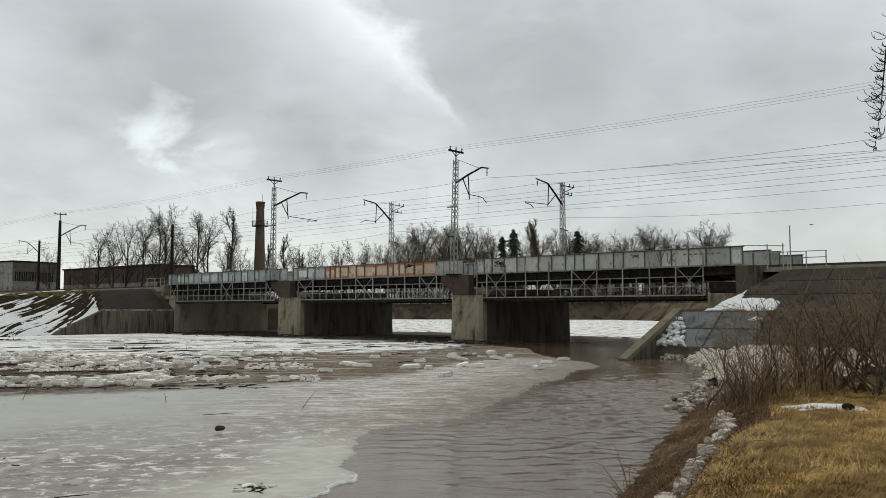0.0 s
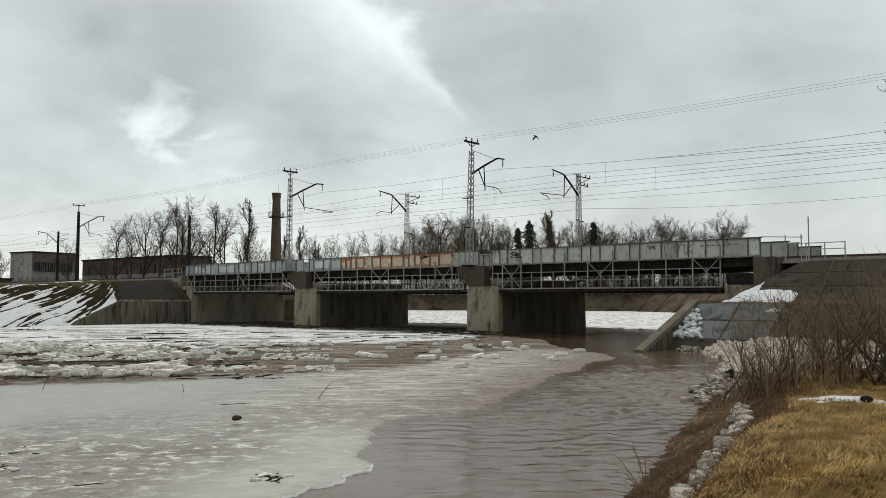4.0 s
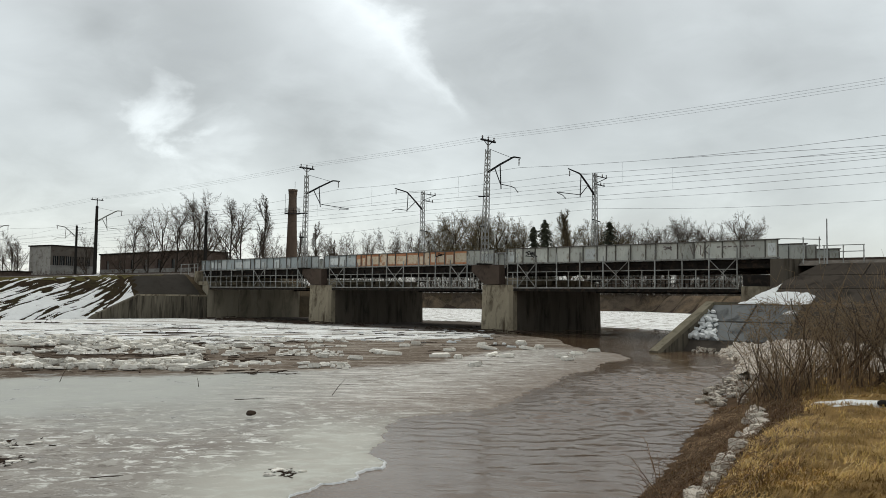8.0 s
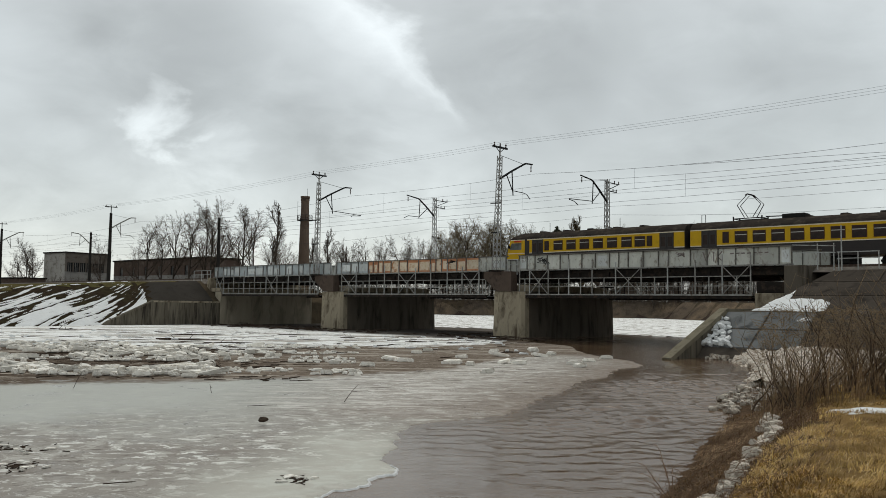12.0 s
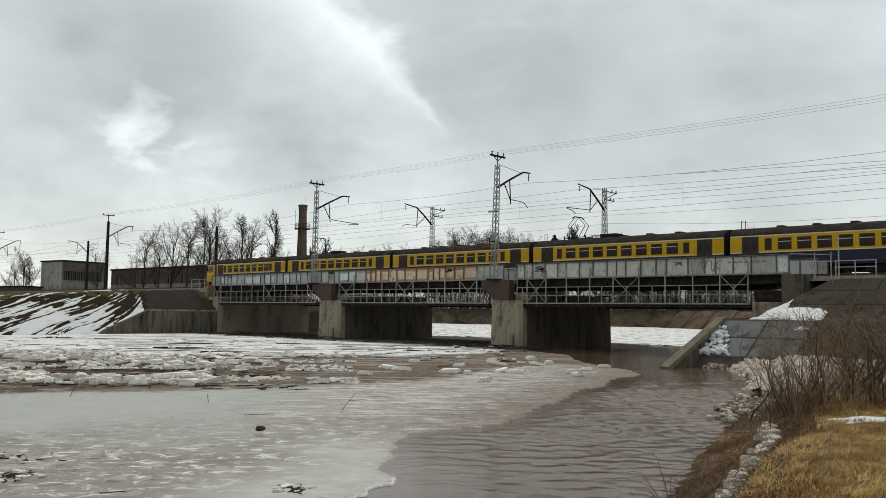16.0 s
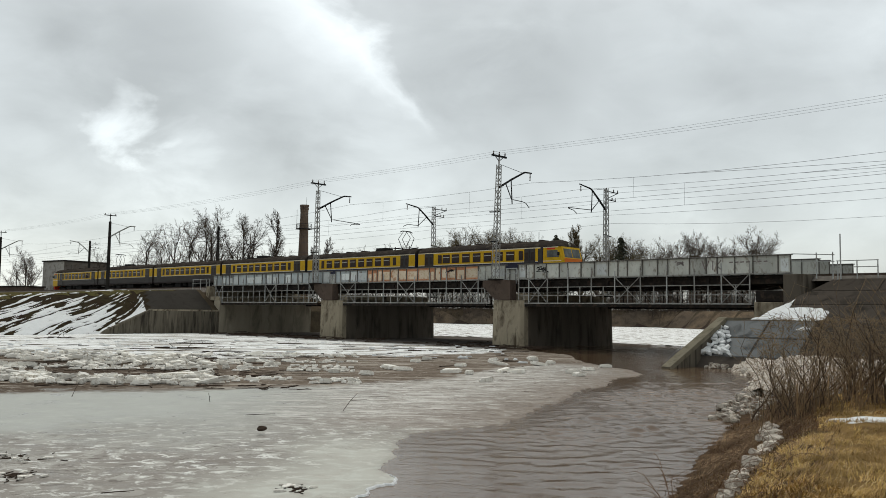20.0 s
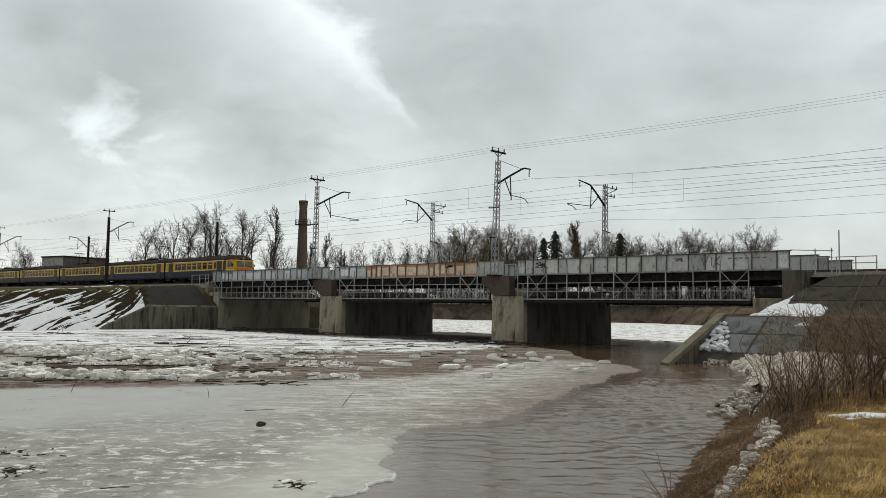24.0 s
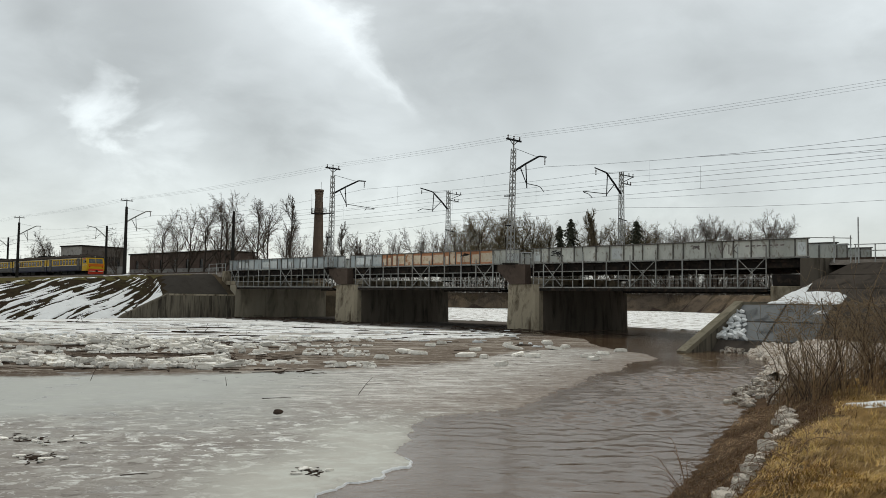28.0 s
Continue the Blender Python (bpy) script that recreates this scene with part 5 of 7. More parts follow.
def build_cab(th):
    """The raked cab with its nose towards -x."""
    prof = [(0.10, 1.0), (0.0, 1.5), (0.04, 2.25), (0.37, 3.46), (2.4, 3.46), (2.4, 1.0)]
    t = prism(bmesh.new(), prof, -1.70, 1.70)
    front = [e for e in t.edges if all(v.co.x < 0.39 for v in e.verts) and abs(e.verts[0].co.y - e.verts[1].co.y) < 0.01]
    bmesh.ops.bevel(t, geom=front, offset=0.2, segments=3, affect="EDGES")
    part("cab", t, T_YELLOW, th, "raked yellow driving cab")
    bm = bmesh.new()
    rings = []
    for x, k, g in ((0.44, 0.05, 0.95), (0.56, 0.45, 0.965), (0.85, 0.78, 0.98), (1.31, 0.99, 0.995)):
        rings.append([bm.verts.new((x, y * g, 3.462 + (z - 3.45) * k)) for y, z in roof_profile()])
    for a, b in zip(rings, rings[1:]):
        for i in range(len(a) - 1):
            bm.faces.new((a[i], a[i + 1], b[i + 1], b[i]))
        bm.faces.new((a[-1], a[0], b[0], b[-1]))
    bm.faces.new(rings[0]), bm.faces.new(rings[-1][::-1])
    bmesh.ops.recalc_face_normals(bm, faces=bm.faces[:])
    part("cab_roof", bm, T_ROOF, th, "sooty roof curving down over the cab")
    lean = lambda z: 0.04 + 0.32 * (z - 2.25) / 1.2
    for s in (-1, 1):
        bm = bmesh.new()
        v = [bm.verts.new((lean(z) - d, y, z)) for d in (0.015, -0.05) for y, z in ((s * 0.07, 2.42), (s * 1.32, 2.42), (s * 1.28, 3.28), (s * 0.07, 3.28))]
        for q in ((0, 1, 2, 3), (7, 6, 5, 4), (0, 4, 5, 1), (1, 5, 6, 2), (2, 6, 7, 3), (3, 7, 4, 0)):
            bm.faces.new([v[i] for i in q])
        bmesh.ops.recalc_face_normals(bm, faces=bm.faces[:])
        part("windscreen", bm, T_CAB_GLASS, th, "pale windscreen pane")
        part("marker_lamp", tube(bmesh.new(), [(-0.02, s * 1.2, 1.75), (0.1, s * 1.2, 1.75)], 0.13, 12), T_LAMP_RED, th, "red marker lamp")
        y0, y1 = (s * 1.703, s * 1.715)
        part("cab_window", prism(bmesh.new(), [(0.50, 2.45), (1.95, 2.45), (1.95, 3.12), (0.70, 3.12)], min(y0, y1), max(y0, y1)), T_CAB_GLASS, th, "cab side window")
        part("display", box(bmesh.new(), (1.0, min(y0, y1), 3.2), (1.95, max(y0, y1), 3.36)), T_RED, th, "red destination strip")
        part("upper_stripe", box(bmesh.new(), (0.62, min(y0, y1), 3.375), (2.4, max(y0, y1), 3.455)), T_WHITE, th)
        part("lower_stripe", box(bmesh.new(), (0.25, min(y0, y1), 2.05), (2.4, max(y0, y1), 2.128)), T_WHITE, th)
        part("cab_door", box(bmesh.new(), (2.45, min(s * 1.74, s * 1.765), 1.15), (2.98, max(s * 1.74, s * 1.765), 3.3)), T_DOOR, th, "narrow dark cab door")
        part("mirror", box(bmesh.new(), (0.45, min(s * 1.72, s * 1.95), 2.6), (0.55, max(s * 1.72, s * 1.95), 2.9)), T_BLACK, th)
    part("front_band", prism(bmesh.new(), [(-0.018, 1.85), (0.012, 2.34), (0.11, 2.34), (0.08, 1.85)], -1.45, 1.45), T_ORANGE, th, "orange band under the windscreen")
    part("plough", prism(bmesh.new(), [(-0.02, 0.35), (-0.12, 1.0), (0.06, 1.42), (0.3, 1.42), (0.3, 0.35)], -1.4, 1.4), T_RED, th, "red snow plough")
    part("plough_stripe", prism(bmesh.new(), [(-0.145, 0.86), (-0.155, 0.98), (-0.09, 0.98), (-0.08, 0.86)], -1.3, 1.3), T_WHITE, th, "white stripe")
    part("coupler", box(bmesh.new(), (-0.5, -0.15, 0.85), (0.0, 0.15, 1.15)), T_BLACK, th)
    part("headlamp", tube(bmesh.new(), [(0.46, 0, 3.70), (0.9, 0, 3.70)], 0.16, 14), T_LAMP, th, "round headlamp over the windscreen")


T_CAB_GLASS = glass_material("pale_cab_glass", (0.16, 0.17, 0.16))
T_LAMP_RED = paint("red_lamp_lens", (0.5, 0.03, 0.02), 0.2)
T_LAMP = paint("headlamp_glass", (0.25, 0.24, 0.2), 0.15)
YELLOW_CAR = "yellow and grey electric train car"
train = [
    build_car(True, False, False, T_GREY, "yellow and grey driving car with a raked cab", 0),
    build_car(False, True, True, T_GREY, YELLOW_CAR + " with a raised pantograph", 4.5),
    build_car(False, False, False, T_GREY, YELLOW_CAR + " with a sooty roof", 0),
    build_car(False, True, True, T_GREY, YELLOW_CAR + " with a raised pantograph", 4.1),
    build_car(False, True, True, T_NAVY, "yellow and navy electric train car with a raised pantograph", 16.3),
    build_car(True, False, False, T_NAVY, "yellow and navy driving car at the end of the train", 0),
]
TRACK_Y = 67.43


def car_pose(n, head):
    """The pose of car n when the nose of the train is at head."""
    if n < 5:
        return pose(head + PITCH * n, TRACK_Y, RAIL_Z)
    return pose(head + PITCH * n + CAR, TRACK_Y, RAIL_Z, 0, 0, 180)


# ---- plants ----
def segment_mesh(name, segs, mat, sides=3):
    """Tapered sticks (from, to, radius, radius) as one mesh."""
    s = np.array([(*a, *b, r0, r1) for a, b, r0, r1 in segs], float)
    a, b, r = s[:, :3], s[:, 3:6], s[:, 6:8]
    d = b - a
    d /= np.linalg.norm(d, axis=1, keepdims=True) + 1e-9
    ref = np.where(np.abs(d[:, 2:3]) < 0.9, (0.0, 0.0, 1.0), (1.0, 0.0, 0.0))
    u = np.cross(d, ref)
    u /= np.linalg.norm(u, axis=1, keepdims=True)
    v = np.cross(d, u)
    rings = []
    for p, rad in ((a, r[:, :1]), (b, r[:, 1:])):
        rings.append(np.stack([p + rad * (u * math.cos(6.28319 * k / sides) + v * math.sin(6.28319 * k / sides)) for k in range(sides)], 1))
    co = np.concatenate(rings, 1).reshape(-1, 3)
    base = (np.arange(len(s)) * 2 * sides)[:, None]
    quads = np.concatenate([np.concatenate([base + k, base + (k + 1) % sides, base + sides + (k + 1) % sides, base + sides + k], 1) for k in range(sides)])
    me = bpy.data.meshes.new(name)
    me.from_pydata(co.tolist(), [], quads.tolist())
    me.materials.append(mat)
    me.polygons.foreach_set("use_smooth", np.ones(len(me.polygons), bool))
    return me


def grow(segs, rng, p, d, length, r, level, spec):
    """A limb and what grows from it."""
    n = max(2, spec["nodes"][level])
    step = length / n
    for i in range(n):
        f = (i + 1) / n
        d = (d + Vector((rng.gauss(0, 1), rng.gauss(0, 1), rng.gauss(0, 1))) * spec["wander"][level] + Vector((0, 0, spec["lift"][level]))).normalized()
        q = p + d * step
        r1 = r * (1 - 0.75 / n) if level else r * (1 - 0.6 / n)
        segs.append((tuple(p), tuple(q), r, r1, level))
        if level < spec["levels"] and (level or f > spec["clear"]):
            for _ in range(spec["kids"][level] + (rng.random() < 0.4)):
                side = d.cross(Vector((rng.gauss(0, 1), rng.gauss(0, 1), rng.gauss(0, 1)))).normalized()
                a = radians(rng.uniform(*spec["angle"]))
                kid = (d * math.cos(a) + side * math.sin(a)).normalized()
                grow(segs, rng, q, kid, length * rng.uniform(*spec["len"][level]) * (1.1 - 0.45 * f), max(r1 * spec["thin"], spec["min"]), level + 1, spec)
        p, r = q, max(r1, spec["min"])


OAK = dict(levels=4, nodes=(7, 6, 5, 3, 2), wander=(0.05, 0.075, 0.11, 0.16, 0.2), lift=(0.08, 0.085, 0.05, 0.03, 0.02), clear=0.2, kids=(1, 1, 1, 1), angle=(24, 54), len=((0.55, 0.8), (0.36, 0.55), (0.34, 0.52), (0.36, 0.58)), thin=0.66, min=0.015)
ROUND = dict(OAK, clear=0.12, kids=(2, 1, 1, 1), angle=(26, 62), len=((0.5, 0.68), (0.4, 0.58), (0.36, 0.55), (0.4, 0.6)))
SLIM = dict(OAK, clear=0.12, kids=(2, 1, 1, 1), angle=(20, 40), len=((0.2, 0.34), (0.35, 0.55), (0.4, 0.6), (0.4, 0.6)), lift=(0.2, 0.18, 0.12, 0.08, 0.05))
BARK = stained("dark_bare_bark", (0.066, 0.055, 0.045), (0.046, 0.038, 0.032), (0.10, 0.09, 0.078), 1.2, 0.95)
TWIG = stained("brown_fine_twigs", (0.125, 0.098, 0.077), (0.09, 0.07, 0.057), scale=0.5, rough=0.95, bump=0)
WARM_TWIG = stained("olive_brown_twigs", (0.16, 0.125, 0.075), (0.12, 0.095, 0.06), scale=0.5, rough=0.95, bump=0)


def bare_tree(seed, h, spec, label, twig, group):
    rng = random.Random(seed)
    segs = []
    grow(segs, rng, Vector((0, 0, -0.3)), Vector((0, 0, 1)), h * 0.8, h * (0.015 if spec["len"][0][0] > 0.4 else 0.011), 0, spec)
    th = new("bare_tree")
    tagged(th, label, "tree", group)
    part("trunk", segment_mesh("trunk", [s[:4] for s in segs if s[4] == 0], BARK, 7), None, th)
    limbs = [s[:4] for s in segs if s[4] == 1]
    per = spec["nodes"][1]
    for i in range(0, len(limbs), per):
        part("limb", segment_mesh("limb", limbs[i:i + per], BARK, 4), None, th)
    part("crown", segment_mesh("crown", [s[:4] for s in segs if s[4] >= 2], twig, 3), None, th)
    return th


def plant_at(th, x, y, scale=1.0, turn=0.0, first=False):
    m = pose(x, y, float(ground_height(x, y)), 0, 0, turn)
    ob = th if first else copy_thing(th, m)
    if first:
        ob.matrix_world = m
    ob.scale = (scale, scale, scale)
    return ob


def plant_row(kinds, places, rng):
    used = set()
    for n, (x, y, h) in enumerate(places):
        th = kinds[n % len(kinds)][0]
        h0 = max(v.co.z for o in th.children if o.name.startswith("crown") for v in o.data.vertices)
        plant_at(th, x, y, 1.09 * h / h0 if y > 150 else h / h0, rng.uniform(0, 360), th.name not in used)
        used.add(th.name)


rng = random.Random(5)
TALL = "tall leafless tree with spreading dark limbs"
tall = [(bare_tree(s, 15, OAK, TALL, TWIG, "bare trees behind the railway"), 15) for s in (3, 8, 14)]
plant_row(tall, [(-171, 85, 11), (-160, 81, 15.5), (-152, 80, 12), (-153, 83, 16.5), (-145, 82, 16.5), (-148, 87, 17), (-139.5, 83, 18.3), (-159, 97, 15), (-138, 89, 17), (-143, 95, 17), (-163, 116, 13), (-134, 93, 12), (-207, 93, 13.5), (-250, 91, 16), (-270, 100, 14), (-262, 93, 13), (-286, 104, 15)], rng)
slim = [(bare_tree(21, 16, SLIM, "slender leafless poplar with upright twigs", TWIG, "bare poplars"), 16)]
plant_row(slim, [(-140, 98, 19), (-136, 113, 17), (-147, 112, 13), (-131, 104, 13)], rng)
mid = [(bare_tree(s, 14, OAK, "leafless tree of a far row beyond the bridge", TWIG, "far row of trees"), 14) for s in (31, 37)]
plant_row(mid, [(-210, 163, 15), (-207, 164, 17), (-209, 171, 18), (-202, 170, 16), (-203, 175, 18.5), (-197, 176, 18), (-201, 183, 18), (-193, 181, 19), (-193, 186, 19.5), (-188, 185, 18.5), (-190, 192, 19), (-184, 190, 17), (-214, 162, 14), (-217, 160, 13), (-213, 153, 12)], rng)
dense = [(bare_tree(s, 15, ROUND, "broad round leafless tree with dense olive twigs", WARM_TWIG, "round trees beyond the bridge"), 15) for s in (41, 47)]
plant_row(dense, [(-170, 178, 18.5), (-166, 178, 20.5), (-167, 183, 22), (-162, 181, 22.5), (-164, 188, 22), (-158, 186, 21.5), (-159, 192, 22), (-154, 190, 22), (-154, 194, 21.5), (-155, 199, 18), (-149, 196, 19.5), (-146, 203, 20), (-140, 205, 19.5), (-134, 204, 20), (-131, 209, 20.5), (-124, 205, 19)], rng)
plant_row([(t[0], t[1]) for t in [(bare_tree(s, 15, ROUND, "leafless brown tree on the far bank", TWIG, "trees on the far bank"), 15) for s in (52, 58)]],
          [(-127, 209, 17), (-122, 207, 18.5), (-123, 213, 19), (-114, 209, 19), (-111, 208, 19.5), (-110, 213, 21), (-106, 211, 20), (-105, 216, 19.5), (-101, 216, 18.5), (-99, 221, 17.5), (-93, 217, 21.5), (-93, 221, 20), (-94, 227, 15), (-119, 213, 16)], rng)

plant_row([(bare_tree(64, 22, dict(SLIM, kids=(4, 2, 2, 1), angle=(10, 24)), "tall narrow leafless poplar dense with olive twigs", WARM_TWIG, "narrow poplar"), 22)], [(-134.8, 197, 22.5)], rng)
slope = [(bare_tree(83, 7, ROUND, "small leafless tree on the slope of the far bank", TWIG, "small trees on the slope"), 7)]
plant_row(slope, [(-112.2, 197, 5.5), (-100.6, 197.5, 6), (-107, 199, 4), (-91, 197, 5)], rng)
NEEDLE = stained("dark_spruce_needles", (0.07, 0.072, 0.05), (0.045, 0.047, 0.034), scale=0.6, rough=0.95, bump=0)


def spruce(seed, h, wide, label):
    rng = random.Random(seed)
    th = new("conifer")
    tagged(th, label, "tree", "conifers beyond the bridge")
    part("trunk", segment_mesh("trunk", [((0, 0, -0.3), (0, 0, h * 0.5), h * 0.014, h * 0.009), ((0, 0, h * 0.5), (0, 0, h), h * 0.009, 0.02)], BARK, 6), None, th)
    co, tris = [], []
    z = h * 0.08
    while z < h * 0.99:
        f = 1 - z / h
        reach = 1.9 * wide * f ** 0.75 * rng.uniform(0.5, 1.25) + 0.12
        for _ in range(7 + int(5 * f)):
            a, L = rng.uniform(0, 6.283), reach * rng.uniform(0.55, 1.15)
            for k in range(20):
                g = (k + rng.random()) / 20
                px, py = math.cos(a) * L * g, math.sin(a) * L * g
                pz = z + 0.1 * L - 0.45 * L * g * g
                w = 0.2 + 0.28 * (1 - g) * min(1.0, L)
                b = len(co)
                co.append((px + rng.uniform(-w, w), py + rng.uniform(-w, w), pz + w * 0.4))
                co.append((px + rng.uniform(-w, w), py + rng.uniform(-w, w), pz + rng.uniform(-w, 0)))
                co.append((px + rng.uniform(-w, w), py + rng.uniform(-w, w), pz - 1.2 * w))
                tris.append((b, b + 1, b + 2))
        z += 0.42 + 0.4 * f
    me = bpy.data.meshes.new("needles")
    me.from_pydata(co, [], tris)
    me.materials.append(NEEDLE)
    part("crown", me, None, th)
    return th


for n, (x, y, h, w) in enumerate(((-143.5, 192, 19.5, 3.4), (-140.3, 193, 21.4, 3.8), (-125.5, 203, 20.5, 5.2))):
    plant_at(spruce(70 + n, h, w, "dark green spruce with drooping branches" if w > 2 else "slim dark columnar conifer"), x, y, 1, 40 * n, True)

# ---- thicket that closes the distance ----
def thicket(name, spots, h, n, label, mat, seed):
    rng = random.Random(seed)
    segs = []
    for x0, y0, x1, y1 in spots:
        for _ in range(n):
            f = rng.random()
            x, y = x0 + (x1 - x0) * f + rng.gauss(0, 2), y0 + (y1 - y0) * f + rng.gauss(0, 2.5)
            z = float(ground_height(x, y))
            p, d = Vector((x, y, z - 0.2)), Vector((rng.gauss(0, 0.25), rng.gauss(0, 0.25), 1)).normalized()
            L = h * rng.uniform(0.35, 1.0)
            for k in range(4):
                q = p + d * L / 4
                segs.append((tuple(p), tuple(q), 0.05 * (1 - k / 5), 0.05 * (1 - (k + 1) / 5)))
                for _ in range(3):
                    e = (d + Vector((rng.gauss(0, 0.7), rng.gauss(0, 0.7), rng.gauss(0.2, 0.5)))).normalized()
                    m = q + e * L * 0.22
                    segs.append((tuple(q), tuple(m), 0.022, 0.012))
                p, d = q, (d + Vector((rng.gauss(0, 0.2), rng.gauss(0, 0.2), 0.05))).normalized()
    ob = new(name, segment_mesh(name, segs, mat, 3))
    return tagged(ob, label, "shrubs", kind="stuff")


thicket("far_thicket", [(-205, 168, -160, 182), (-165, 181, -120, 198), (-125, 200, -60, 210), (-80, 204, -40, 190), (-280, 130, -205, 166)], 6.5, 620, "brown leafless thicket on the far bank", TWIG, 1)
thicket("far_thicket", [(-128, 203, -60, 212), (-84, 206, -36, 190)], 5.5, 1300, "dense brown brush along the top of the far bank", TWIG, 4)
thicket("far_thicket", [(-128, 198, -60, 205), (-200, 164, -150, 180)], 2.0, 700, "low brown brush on the slope of the far bank", TWIG, 6)
thicket("railway_thicket", [(-230, 78, -135, 82), (-240, 86, -150, 100)], 3.4, 300, "dark leafless thicket beside the railway", TWIG, 2)


# ---- near bank: grass, brambles, bushes, ice blocks ----
def blade_field(name, xs, ys, n, length, width, lean, mat, label, seed, keep=None, lift=0.0, tuft=0):
    """Bent blades over a stretch of ground, as one mesh."""
    g = np.random.default_rng(seed)
    x, y = g.uniform(*xs, n), g.uniform(*ys, n)
    turn = np.zeros(n)
    if tuft:
        own = g.integers(0, n // tuft, n)
        turn = 6.283 * g.random(n // tuft)[own]
        x, y = x[own] + g.normal(0, 0.06, n), y[own] + g.normal(0, 0.06, n)
    if keep is not None:
        k = keep(x, y, g)
        turn = turn[k]
        x, y = x[k], y[k]
    n = len(x)
    z = ground_height(x, y) + lift
    swirl = 2.2 * wob(x, y, 1.4, 9.0) + 0.35 * turn + g.normal(0, 0.6, n)
    L = length * g.uniform(0.5, 1.25, n)
    ang = np.clip(g.normal(lean, 0.25, n), 0.1, 1.5)
    dx, dy = np.cos(swirl), np.sin(swirl)
    w = width * g.uniform(0.6, 1.3, n)
    p0 = np.stack([x, y, z - 0.01], 1)
    mid = p0 + np.stack([dx * np.sin(ang * 0.6), dy * np.sin(ang * 0.6), np.cos(ang * 0.6)], 1) * (L * 0.5)[:, None]
    tip = mid + np.stack([dx * np.sin(ang * 1.25), dy * np.sin(ang * 1.25), np.cos(ang * 1.25)], 1) * (L * 0.5)[:, None]
    tip[:, 2] = np.maximum(tip[:, 2], z + 0.01)
    s = np.stack([-dy, dx, 0 * dx], 1) * w[:, None] / 2
    co = np.stack([p0 - s, p0 + s, mid + s * 0.8, mid - s * 0.8, tip], 1).reshape(-1, 3)
    b = np.arange(n) * 5
    faces = np.stack([b, b + 1, b + 2, b + 3], 1).tolist() + np.stack([b + 3, b + 2, b + 4], 1).tolist()
    me = bpy.data.meshes.new(name)
    me.from_pydata(co.tolist(), [], faces)
    me.materials.append(mat)
    return tagged(new(name, me), label, "grass", kind="stuff")


def blade_material(name, *tones):
    m, nt, bsdf = node_mat(name)
    k = Nodes(nt)
    geo = nt.nodes.new("ShaderNodeNewGeometry")
    stops = [(i / (len(tones) - 1), c) for i, c in enumerate(tones)]
    col = k.ramp(geo.outputs["Random Per Island"], *stops)
    patch = k.noise(k.coords(), 1.6, 5, 0.6)
    col = k.mix(k.ramp(patch, (0.42, 0.0), (0.57, 0.9)), col, tuple(v * 0.42 for v in tones[0]))
    k.link(col, bsdf.inputs["Base Color"])
    bsdf.inputs["Roughness"].default_value = 0.8
    bsdf.inputs["Specular IOR Level"].default_value = 0.1
    return m


STRAW = blade_material("straw_grass_blades", (0.50, 0.31, 0.11), (0.70, 0.46, 0.165), (0.48, 0.335, 0.095), (0.28, 0.165, 0.07), (0.84, 0.64, 0.34))
BROWN_STEM = blade_material("brown_dead_stems", (0.30, 0.185, 0.105), (0.45, 0.29, 0.16), (0.56, 0.40, 0.23), (0.17, 0.11, 0.07))
REED = blade_material("pale_reed_stems", (0.40, 0.28, 0.16), (0.32, 0.21, 0.12), (0.24, 0.16, 0.095))

on_land = lambda lo, hi: (lambda x, y, g: (x - shore_right(y) > lo) & (x - shore_right(y) < hi))
blade_field("grass", (-7.2, 3.0), (5.0, 13.0), 85000, 0.17, 0.008, 1.28, STRAW, "matted straw-coloured winter grass", 1, on_land(1.8, 20), tuft=28)
blade_field("grass", (-8.5, 4.0), (13.0, 24.0), 70000, 0.15, 0.011, 1.25, STRAW, "matted straw-coloured winter grass", 2, on_land(2.4, 20), tuft=28)
blade_field("bank_weeds", (-10.5, -3.0), (5.0, 22.0), 42000, 0.17, 0.008, 1.15, BROWN_STEM, "tangled brown dead weeds on the bank slope", 3, on_land(0.1, 2.7))


def brambles():
    rng = random.Random(11)
    segs = []
    for _ in range(900):
        y = rng.uniform(6, 22)
        x = float(shore_right(y)) + rng.uniform(0.0, 2.3)
        p = Vector((x, y, float(ground_height(x, y)) - 0.02))
        d = Vector((rng.gauss(-0.4, 0.6), rng.gauss(0, 0.7), rng.uniform(0.3, 1.0))).normalized()
        L = rng.choice((0.15, 0.2, 0.3, 0.4, 0.65))
        for k in range(5):
            q = p + d * L / 5
            segs.append((tuple(p), tuple(q), 0.0045, 0.003))
            p, d = q, (d + Vector((rng.gauss(0, 0.2), rng.gauss(0, 0.2), -0.32))).normalized()
    return tagged(new("brambles", segment_mesh("brambles", segs, BRAMBLE, 3)), "arching brown bramble stems on the bank slope", "shrubs", kind="stuff")


BRAMBLE = stained("reddish_bramble_bark", (0.25, 0.165, 0.11), (0.18, 0.12, 0.08), scale=2, rough=0.9, bump=0)
BUSH_BARK = stained("dark_bush_bark", (0.12, 0.088, 0.064), (0.075, 0.056, 0.043), (0.19, 0.155, 0.115), 1.5, 0.9, 0.2)
BUSH_TWIG = stained("yellowish_brown_bush_twigs", (0.32, 0.232, 0.14), (0.215, 0.155, 0.1), scale=1.5, rough=0.9, bump=0)
brambles()


